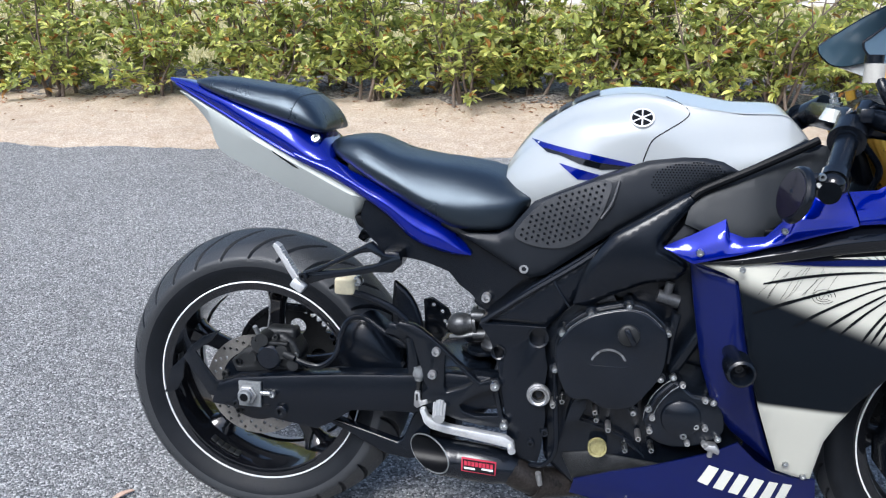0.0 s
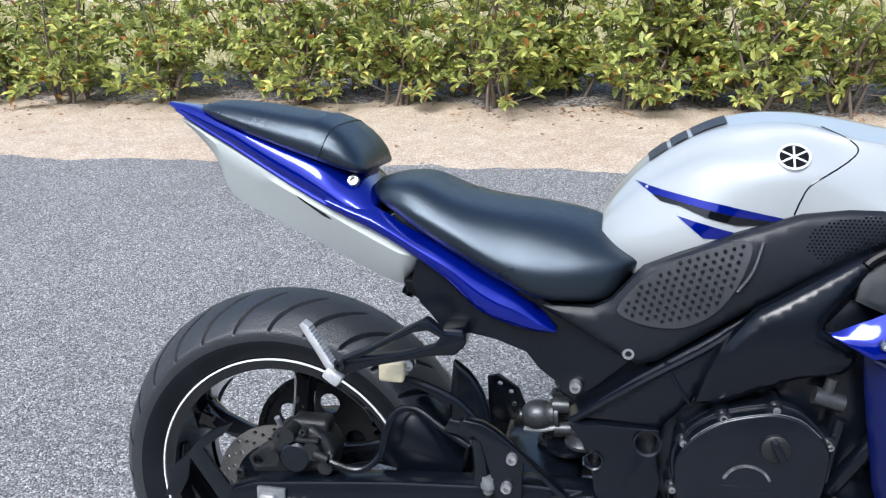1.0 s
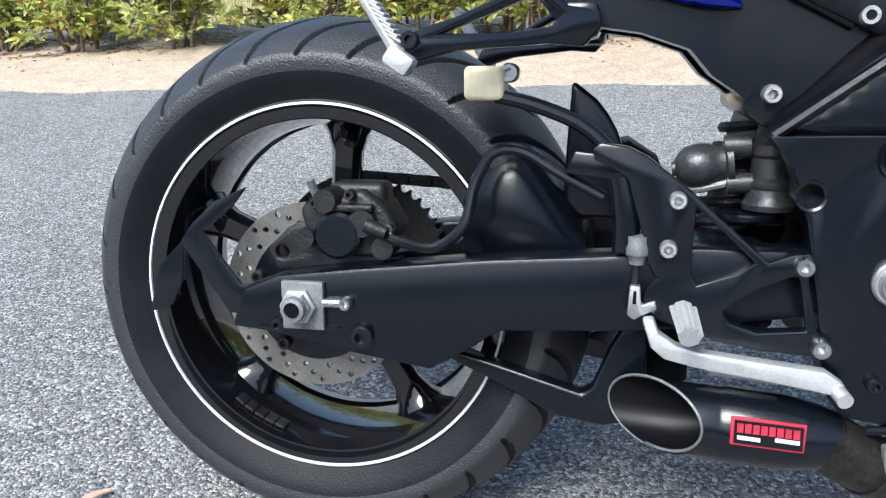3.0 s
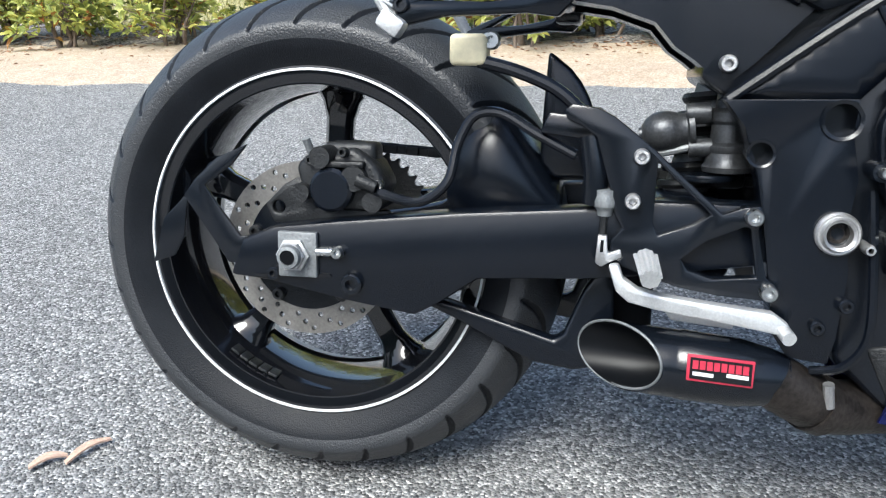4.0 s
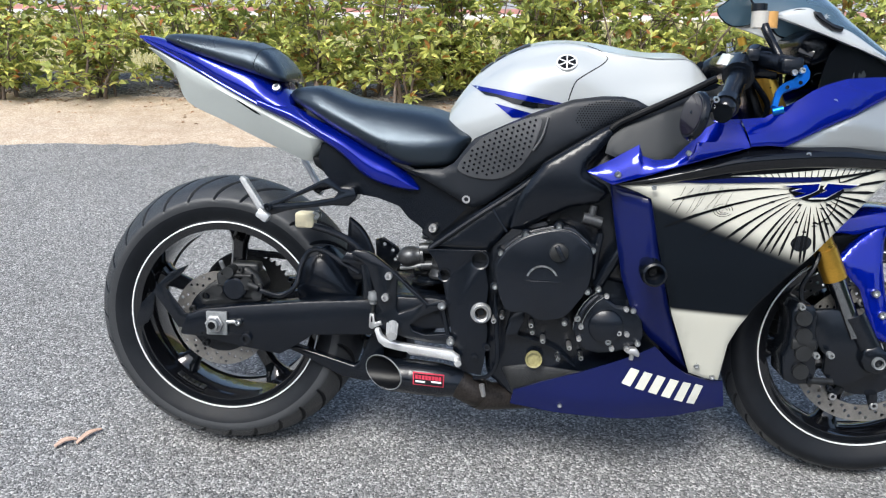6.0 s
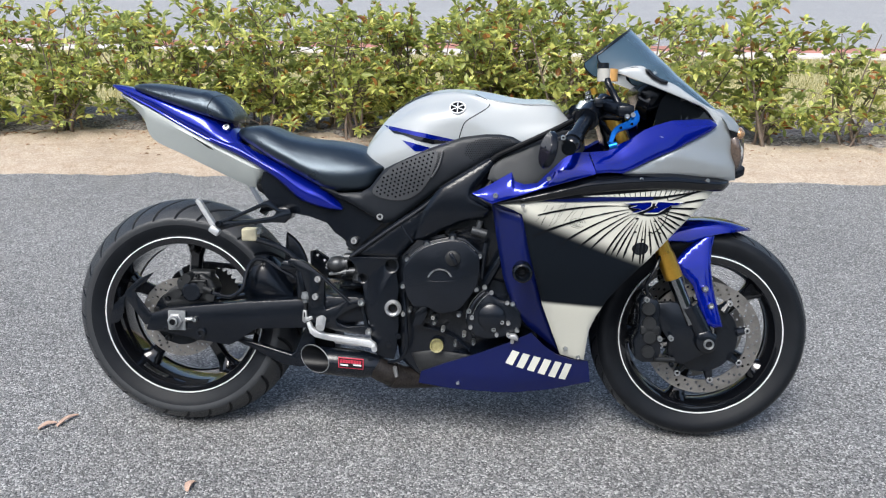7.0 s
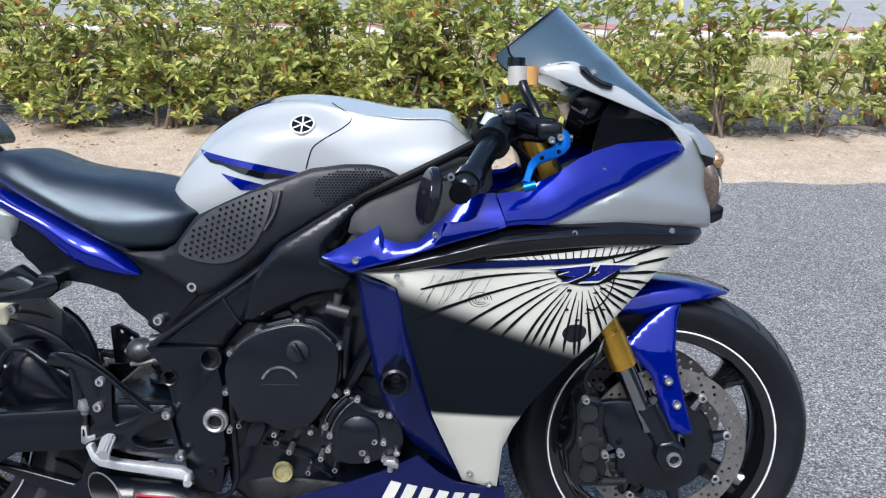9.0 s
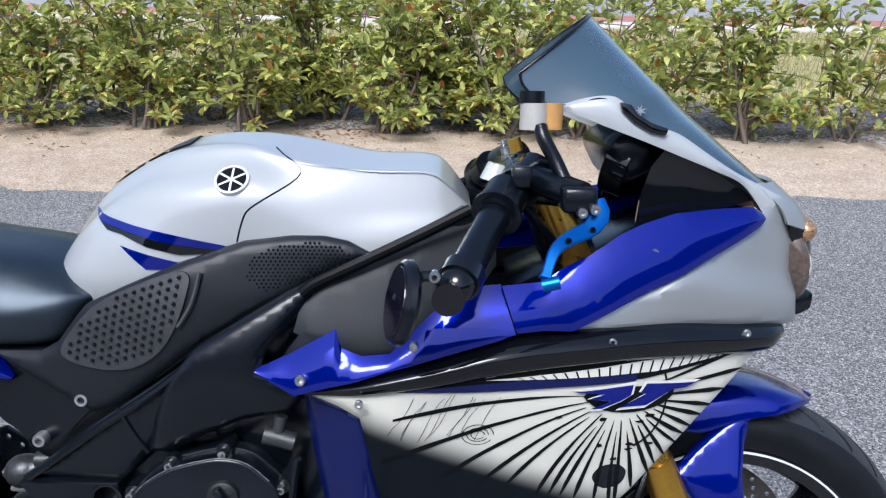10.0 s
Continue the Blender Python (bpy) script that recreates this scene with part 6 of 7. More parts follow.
decal("pin_stripe", [(0.955, 0.675), (1.05, 0.683), (1.12, 0.6875), (1.25, 0.6885), (1.25, 0.6795), (1.12, 0.6765), (1.05, 0.6745)], fair_in(-0.0036), DEEPBLUE, side_panel, 0.03)
decal("ink_blot", smooth_line([(1.186, 0.664), (1.21, 0.671), (1.27, 0.671), (1.300, 0.664), (1.286, 0.648), (1.250, 0.640), (1.210, 0.646)], 3, True), fair_in(-0.0024), INK, side_panel, 0.02)
# Model badge: plain slanted shapes in blue with a pale rim.
first_mark = [(1.170, 0.6740), (1.250, 0.6790), (1.247, 0.6640), (1.233, 0.6560), (1.207, 0.6470), (1.193, 0.6470), (1.221, 0.6570), (1.190, 0.6620), (1.212, 0.6680)]
second_mark = [(1.262, 0.6790), (1.334, 0.6740), (1.316, 0.6675), (1.300, 0.6675), (1.262, 0.6455), (1.226, 0.6455), (1.262, 0.6630), (1.254, 0.6660)]
for line in (first_mark, second_mark):
    cx, cz = (sum(p[k] for p in line) / len(line) for k in (0, 1))
    decal("badge_rim", line, fair_in(-0.0055), PRINT, side_panel)
    decal("badge_shape", [(cx + (x - cx) * 0.90, cz + (z - cz) * 0.80) for x, z in line], fair_in(-0.0068), BLUE, side_panel)
decal("air_hole", smooth_line([(1.203, 0.556), (1.212, 0.570), (1.232, 0.572), (1.246, 0.562), (1.240, 0.545), (1.218, 0.541)], 3, True), fair_in(-0.001), BLACK, side_panel)

# Glossy black band above the panel, wrapping to the nose.
band_pairs = [((0.849, 0.663), (0.849, 0.666)), ((0.929, 0.670), (0.930, 0.692)), ((1.02, 0.684), (1.02, 0.722)), ((1.10, 0.697), (1.10, 0.743)), ((1.217, 0.706), (1.217, 0.751)), ((1.30, 0.706), (1.30, 0.752)),
              ((1.389, 0.702), (1.374, 0.744)), ((1.436, 0.701), (1.425, 0.738)), ((1.458, 0.714), (1.454, 0.730))]


def creased_band(pairs, per=6):
    """A glossy moulding: its upper face leans back to the sky, its lower face stands upright."""
    lows, tops = smooth_line([p for p, q in pairs], per), smooth_line([q for p, q in pairs], per)
    bm = bmesh.new()
    rows = []
    for p, q in zip(lows, tops):
        high = min(1.0, math.hypot(q[0] - p[0], q[1] - p[1]) / 0.04)
        row = [bm.verts.new((p[0], fair(*p) + 0.008, p[1]))]
        for v, off in ((0.0, 0.008), (0.10, 0.013), (0.30, 0.018), (0.46, 0.0195), (0.54, 0.019), (0.62, 0.0155), (0.78, 0.006), (0.92, -0.004), (1.0, -0.011)):
            x, z = p[0] + (q[0] - p[0]) * v, p[1] + (q[1] - p[1]) * v
            row.append(bm.verts.new((x, fair(x, z) - (off * high if off > 0 else off), z)))
        rows.append(row)
    for a, b in zip(rows, rows[1:]):
        for k in range(len(a) - 1):
            bm.faces.new((a[k], a[k + 1], b[k + 1], b[k]))
    bmesh.ops.remove_doubles(bm, verts=bm.verts, dist=1e-5)
    return bm


upper_band = both("black_band", creased_band(band_pairs), GLOSS, bike, "glossy black fairing band", 50)
for x, z in ((1.215, 0.732), (1.391, 0.729), (0.926, 0.664)):
    bolt(x, fair(x, z) - 0.015, z, 0.005, STEEL, upper_band, 0.003)

# Blue upper fairing: rear wing, then the long strip up to the nose.
wing_pairs = [((0.801, 0.688), (0.802, 0.690)), ((0.849, 0.665), (0.843, 0.711)), ((0.893, 0.680), (0.897, 0.744)), ((0.903, 0.683), (0.904, 0.722)), ((0.925, 0.690), (0.928, 0.715)), ((0.957, 0.701), (0.960, 0.719)),
              ((0.985, 0.709), (0.993, 0.751)), ((1.015, 0.719), (1.022, 0.779)), ((1.045, 0.727), (1.048, 0.794)), ((1.1020, 0.7440), (1.0845, 0.796))]
wing = both("blue_wing_panel", strip(wing_pairs, fair, lambda x: interp(x, (0.80, 0.90, 1.0, 1.1), (0.006, 0.009, 0.014, 0.018)), 0.005, 4), BLUE, bike, "glossy blue upper side fairing", 40)
ledge_pairs = [((0.984, 0.710), (0.990, 0.730)), ((0.996, 0.714), (1.002, 0.752)), ((1.045, 0.728), (1.045, 0.753)), ((1.078, 0.737), (1.084, 0.752)), ((1.090, 0.741), (1.090, 0.748))]
both("wing_ledge", strip(ledge_pairs, fair, lambda x: 0.004, 0.002, 4, (0.0155, 0.016)), BLUE, wing, "", 40)
nose_pairs = [((1.1032, 0.7455), (1.0857, 0.796)), ((1.135, 0.748), (1.131, 0.800)), ((1.168, 0.746), (1.158, 0.816)), ((1.226, 0.773), (1.189, 0.831)), ((1.260, 0.789), (1.222, 0.852)), ((1.295, 0.803), (1.250, 0.864)), ((1.337, 0.824), (1.291, 0.876)), ((1.377, 0.843), (1.345, 0.880)), ((1.405, 0.858), (1.395, 0.881)), ((1.412, 0.866), (1.408, 0.874))]
nose_strip = both("blue_nose_strip", strip(nose_pairs, fair, lambda x: interp(x, (1.1, 1.2, 1.3, 1.4), (0.010, 0.006, 0.004, 0.002)), 0.008, 4), BLUE, bike, "glossy blue fairing strip rising to the nose", 40)
bolt(1.263, -0.199, 0.831, 0.007, STEEL, nose_strip, 0.006)
bolt(0.858, fair(0.858, 0.686) - 0.013, 0.686, 0.0065, STEEL, wing, 0.006)
bolt(0.987, fair(0.987, 0.731) - 0.009, 0.731, 0.0055, STEEL, wing, 0.006)

liner_line = [(0.86, 0.670), (1.0, 0.700), (1.12, 0.722), (1.25, 0.738), (1.40, 0.735), (1.40, 0.82), (1.34, 0.836), (1.25, 0.800), (1.17, 0.762), (1.10, 0.752), (0.98, 0.708), (0.90, 0.682)]
both("fairing_liner", skin(liner_line, fair_in(0.010), 0.004, 0.02), INK, bike, "black inner liner of the upper fairing", 60)

# Silver cheek, then the nose round to the lamps.
cheek_line = [(1.169, 0.745), (1.227, 0.772), (1.297, 0.803), (1.379, 0.843), (1.406, 0.860), (1.416, 0.880), (1.410, 0.902), (1.436, 0.890), (1.455, 0.868), (1.461, 0.850), (1.463, 0.820), (1.462, 0.796), (1.474, 0.764), (1.479, 0.727), (1.459, 0.726), (1.377, 0.736), (1.299, 0.744), (1.228, 0.743)]
cheek = both("silver_cheek", (skin(cheek_line, lambda x, z: fair(x, z) - 0.003 - 0.009 * max(0.0, 1 - abs(z - 0.768 + 0.22 * (x - 1.40)) / 0.04), 0.006, 0.012, 0, None, 0.004, 0.010)), SILVER, bike, "silver-grey nose cheek panel", 50)


def arch(side, top, n=16):
    """Points of a half-round arch from one side over the top to the other."""
    out = []
    for k in range(n + 1):
        a = math.pi * (k / n - 0.5)
        out.append(Vector((top[0] + (side[0] - top[0]) * (1 - math.cos(a)), side[1] * -math.sin(a), top[2] + (side[2] - top[2]) * (1 - math.cos(a)))))
    return out


def arches(rows, per=5, thick=0.003):
    """A shell through arches given by their side and top points."""
    sides, tops = smooth_line([r[0] for r in rows], per), smooth_line([r[1] for r in rows], per)
    bm = bmesh.new()
    grid = [[bm.verts.new(p) for p in arch(s, t)] for s, t in zip(sides, tops)]
    for a, b in zip(grid, grid[1:]):
        for k in range(len(a) - 1):
            bm.faces.new((a[k], a[k + 1], b[k + 1], b[k]))
    if thick:
        bmesh.ops.recalc_face_normals(bm, faces=bm.faces)
        bmesh.ops.solidify(bm, geom=bm.faces[:], thickness=thick)
    return bm


screen_rows = [((1.105, -0.140, 1.036), (1.206, 0, 1.115)), ((1.110, -0.141, 1.021), (1.213, 0, 1.108)), ((1.133, -0.143, 1.002), (1.230, 0, 1.092)), ((1.160, -0.145, 0.999), (1.255, 0, 1.068)), ((1.200, -0.146, 1.008), (1.288, 0, 1.037)),
               ((1.225, -0.146, 1.004), (1.310, 0, 1.017)), ((1.245, -0.146, 0.980), (1.328, 0, 1.000)), ((1.282, -0.144, 0.970), (1.360, 0, 0.972)), ((1.345, -0.138, 0.934), (1.412, 0, 0.928)), ((1.400, -0.122, 0.906), (1.452, 0, 0.895))]
part("windscreen", arches(screen_rows), SCREEN, bike, "smoked dark blue acrylic windscreen", 60)
edge = part("screen_edge", tube(arch((1.105, -0.1405, 1.036), (1.206, 0, 1.115), 24), 0.0022, 8, 1), PLASTIC, bike, "black screen edging")
both("screen_seal", tube([(p[0], p[1] - 0.001, p[2] - 0.001) for p in smooth_line([r[0] for r in screen_rows[:6]], 5)], 0.0020, 8, 1), PLASTIC, bike)
cowl_rows = [((1.398, -0.124, 0.908), (1.455, 0, 0.907)), ((1.432, -0.130, 0.882), (1.492, 0, 0.872)), ((1.446, -0.130, 0.858), (1.512, 0, 0.838))]
part("nose_cowl", arches(cowl_rows, 5, 0.005), SILVER, bike, "silver-grey nose cowl", 60)


def cowl_rim():
    """The pale rim below the screen on both sides."""
    top = smooth_line([(1.150, 0.998), (1.176, 1.006), (1.206, 1.011), (1.226, 1.007), (1.244, 0.987), (1.264, 0.977), (1.298, 0.968), (1.345, 0.939), (1.384, 0.917), (1.436, 0.893)], 5)
    low = smooth_line([(1.149, 0.995), (1.172, 0.988), (1.200, 0.978), (1.222, 0.970), (1.242, 0.963), (1.264, 0.955), (1.298, 0.942), (1.342, 0.925), (1.384, 0.906), (1.418, 0.866)], 5)
    bm = bmesh.new()
    prev = None
    for (xa, za), (xb, zb) in zip(top, low):
        ys = interp(xa, (1.14, 1.24, 1.34, 1.41, 1.44), (0.147, 0.149, 0.143, 0.129, 0.124))
        mid = ((xa + xb) / 2, (za + zb) / 2)
        row = [bm.verts.new((xa, -ys + 0.004, za)), bm.verts.new((xa, -ys, za - 0.002)), bm.verts.new((mid[0], -ys - 0.0045, mid[1])), bm.verts.new((xb, -ys - 0.003, zb)), bm.verts.new((xb, -ys + 0.012, zb))]
        if prev:
            for k in range(4):
                bm.faces.new((prev[k], prev[k + 1], row[k + 1], row[k]))
        prev = row
    return bm


rim_part = both("screen_rim", cowl_rim(), WHITE, bike, "pearl white rim below the screen", 50)
bm = plate([(1.223, 1.004), (1.227, 0.992), (1.242, 0.979), (1.262, 0.968), (1.280, 0.965), (1.283, 0.974), (1.263, 0.980), (1.247, 0.989), (1.237, 1.001)], -0.158, -0.148, 0.0025)
both("mirror_block_off", (bm), GLOSS, bike, "black mirror blanking plate")

splash = [(1.249 + (0.0068 if k % 2 else 0.0024) * math.cos(k * math.pi / 7) * (1 + 0.3 * math.sin(k * 2.1)), 0.994 + (0.0068 if k % 2 else 0.0024) * math.sin(k * math.pi / 7)) for k in range(14)]
part("splash_mark", plate(splash, -0.1500, -0.1488, 0), SILVER, rim_part, "small white splash mark")

# Inside of the nose: dark dash, gauge and ducts.
inner_line = [(1.258, 0.850), (1.262, 0.885), (1.272, 0.925), (1.290, 0.952), (1.31, 0.944), (1.345, 0.922), (1.408, 0.888), (1.374, 0.878), (1.31, 0.858)]
both("inner_cowl", (skin(inner_line, lambda x, z: -interp(x, (1.22, 1.32, 1.41), (0.112, 0.135, 0.120)) - 0.10 * max(0.0, z - 0.90), 0.006, 0.02)), GLOSS, bike, "gloss black inner nose cowl")
dash = part("instrument_panel", block((1.225, -0.10, 0.905), (1.30, 0.10, 0.975), 0.02, None, Matrix.Translation((1.26, 0, 0.94)) @ Matrix.Rotation(radians(-28), 4, "Y") @ Matrix.Translation((-1.26, 0, -0.94)), 3), PLASTIC, bike, "black instrument panel")
gauge = lathe([(0, -0.004), (0.036, -0.004), (0.040, -0.012), (0.044, -0.010), (0.045, 0.02), (0, 0.02)], 0, 0, 32)
bmesh.ops.transform(gauge, matrix=Matrix.Translation((1.258, -0.058, 0.922)) @ Matrix.Rotation(radians(62), 4, "Z") @ Matrix.Rotation(radians(20), 4, "X"), verts=gauge.verts)
part("gauge", gauge, GLOSS, dash)
part("dash_floor", plate([(1.10, 0.76), (1.25, 0.83), (1.38, 0.88), (1.44, 0.86), (1.44, 0.74), (1.30, 0.72)], -0.09, 0.09, 0.01), PLASTIC, bike)

# Headlamps and the black mask round them.
mask = [((1.448, -0.126, 0.862), (1.512, 0, 0.838)), ((1.472, -0.100, 0.80), (1.520, 0, 0.79)), ((1.478, -0.085, 0.752), (1.510, 0, 0.748)), ((1.452, -0.09, 0.722), (1.48, 0, 0.715))]
lamp_mask = part("headlamp_mask", arches(mask, 5, 0.006), GLOSS, bike, "black headlamp surround", 60)
for s in (-1, 1):
    bm = bmesh.new()
    bmesh.ops.create_uvsphere(bm, u_segments=24, v_segments=16, radius=1)
    bmesh.ops.scale(bm, vec=(0.020, 0.038, 0.056), verts=bm.verts)
    bmesh.ops.transform(bm, matrix=Matrix.Translation((1.464, s * 0.085, 0.802)) @ Matrix.Rotation(radians(30 * -s), 4, "Z") @ Matrix.Rotation(radians(-12), 4, "Y"), verts=bm.verts)
    part("headlamp", bm, LAMP, lamp_mask, "amber-tinted clear headlamp lens")
    for name, at, size, m in (("reflector", (1.480, s * 0.086, 0.846), (0.019, 0.030, 0.018), COPPER), ("low_lens", (1.481, s * 0.086, 0.797), (0.017, 0.031, 0.026), LENS)):
        bm = bmesh.new()
        bmesh.ops.create_uvsphere(bm, u_segments=20, v_segments=12, radius=1)
        bmesh.ops.scale(bm, vec=size, verts=bm.verts)
        bmesh.ops.translate(bm, vec=at, verts=bm.verts)
        part(name, bm, m, lamp_mask)
both("chin", (plate([(1.474, 0.742), (1.490, 0.768), (1.508, 0.760), (1.506, 0.738), (1.486, 0.728)], -0.088, 0.0, 0.005)), BLACK, bike)

# Blue strut behind the panel, slider, lower panel and belly pan.
strut_line = [(0.850, 0.664), (0.930, 0.645), (0.948, 0.54), (0.985, 0.40), (1.036, 0.268), (0.985, 0.31), (0.950, 0.340), (0.912, 0.390), (0.884, 0.470), (0.863, 0.580)]
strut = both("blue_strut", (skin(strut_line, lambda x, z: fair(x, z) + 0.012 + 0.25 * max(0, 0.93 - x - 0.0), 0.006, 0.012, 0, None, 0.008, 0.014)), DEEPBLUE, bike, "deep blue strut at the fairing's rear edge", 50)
slider = part("crash_slider", lathe([(0.0, -0.282), (0.0145, -0.282), (0.0155, -0.310), (0.0185, -0.314), (0.0225, -0.311), (0.0245, -0.302), (0.0235, -0.26), (0.0, -0.26)], 0.0, 0.0, 36), PLASTIC, bike, "black round hollow-ended crash slider")
slider.matrix_basis = Matrix.Translation((0.927, -0.026, 0.508))
part("slider_stem", rod((0.0, -0.262, 0.0), (0.0, -0.12, 0.0), 0.014, 16), BLACK, slider)
bolt(0.0, -0.284, 0.0, 0.0085, BLACK, slider, 0.004)
belly_line = [(0.672, 0.200), (0.74, 0.232), (0.838, 0.272), (0.90, 0.300), (0.960, 0.328), (0.995, 0.292), (1.03, 0.266), (1.070, 0.248), (1.118, 0.238), (1.126, 0.178), (1.00, 0.166), (0.88, 0.158), (0.75, 0.158), (0.665, 0.165)]


def belly_y(x, z):
    return -interp(x, (0.66, 0.80, 0.92, 1.02, 1.12), (0.150, 0.184, 0.198, 0.178, 0.130)) * interp(z, (0.15, 0.20, 0.33), (0.90, 1.0, 1.06))


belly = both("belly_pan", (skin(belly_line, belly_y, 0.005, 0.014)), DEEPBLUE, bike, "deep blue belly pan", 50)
bm = bmesh.new()
low = [(0.665, 0.165), (0.75, 0.158), (0.88, 0.158), (1.00, 0.166), (1.124, 0.178)]
rows = [[bm.verts.new((x, t * abs(belly_y(x, z)), z - 0.03 * (1 - t * t))) for t in np.linspace(-1, 1, 9)] for x, z in smooth_line(low, 3)]
for p, q in zip(rows, rows[1:]):
    for k in range(8):
        bm.faces.new((p[k], p[k + 1], q[k + 1], q[k]))
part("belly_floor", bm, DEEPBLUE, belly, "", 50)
# Maker's lettering as plain slanted bars.
for k in range(6):
    t = k / 6
    x0, z0 = 0.896 + 0.170 * t, 0.246 - 0.056 * t
    w, drop = 0.018, 0.006
    lean, tall = 0.017, 0.036 + 0.005 * t
    decal("logo_bar", [(x0, z0), (x0 + w, z0 - drop), (x0 + w + lean, z0 + tall - drop), (x0 + lean, z0 + tall)], lambda x, z: belly_y(x, z) - 0.0016, PRINT, belly, 0.02)
bolt(0.772, belly_y(0.772, 0.178) - 0.001, 0.178, 0.005, STEEL, belly)
for x, z in ((1.052, 0.282), (1.088, 0.255)):
    bolt(x, fair(x, z) - 0.002, z, 0.0055, STEEL, side_panel, 0.005)

# Inner duct and air-box cover between the spar and the fairing.
def duct_y(x, z):
    t = max(0.0, 1 - ((x - 0.76) / 0.16) ** 2) * max(0.0, 1 - ((z - 0.66) / 0.14) ** 2)
    return -0.172 - 0.032 * t


duct_line = [(0.652, 0.560), (0.663, 0.606), (0.677, 0.641), (0.695, 0.670), (0.717, 0.700), (0.774, 0.736), (0.829, 0.770), (0.860, 0.785), (0.867, 0.777), (0.856, 0.760), (0.829, 0.727), (0.806, 0.700), (0.800, 0.684), (0.845, 0.655), (0.853, 0.64), (0.832, 0.622), (0.776, 0.612), (0.720, 0.585), (0.680, 0.558)]
both("air_duct", (skin(duct_line, duct_y, 0.02, 0.010, 0, None, 0.009, 0.012)), PLASTIC, bike, "smooth black air duct cover", 60)
inner2 = [(0.846, 0.756), (0.870, 0.778), (0.93, 0.802), (1.03, 0.850), (1.082, 0.862), (1.085, 0.80), (1.06, 0.765), (1.015, 0.74), (0.985, 0.720), (0.965, 0.695), (0.905, 0.685), (0.880, 0.705), (0.838, 0.722)]
both("inner_panel", (skin(inner2, lambda x, z: -interp(x, (0.84, 0.95, 1.08), (0.190, 0.190, 0.160)) + 0.28 * max(0, z - 0.715), 0.006, 0.02, 0, None, 0.004, 0.012)), GREYP, bike, "dark grey grained inner fairing panel", 50)

both("edge_trim", tube([(0.848, -0.178, 0.768), (0.864, -0.176, 0.781), (0.912, -0.173, 0.804), (0.960, -0.168, 0.827), (1.007, -0.162, 0.850), (1.050, -0.156, 0.872)], 0.0075, 10, 4), INK, bike, "matt black trim along the inner panel")
part("inner_tray", block((0.97, -0.185, 0.705), (1.20, 0.185, 0.72), 0.004), INK, bike, "black tray inside the fairing")
radiator = part("radiator", block((1.035, -0.165, 0.27), (1.075, 0.165, 0.66), 0.008), PLASTIC, bike, "black radiator behind the front wheel")
bm = bmesh.new()
for k in range(40):
    block((1.074, -0.15, 0.285 + k * 0.009), (1.079, 0.15, 0.2875 + k * 0.009), 0, bm)
part("fins", bm, BLACK, radiator)["kind"] = "stuff"

# ---- fork, front brakes and mudguard ----
RAKE = 0.445


def fork_x(z):
    return 1.335 - (z - 0.47) * RAKE


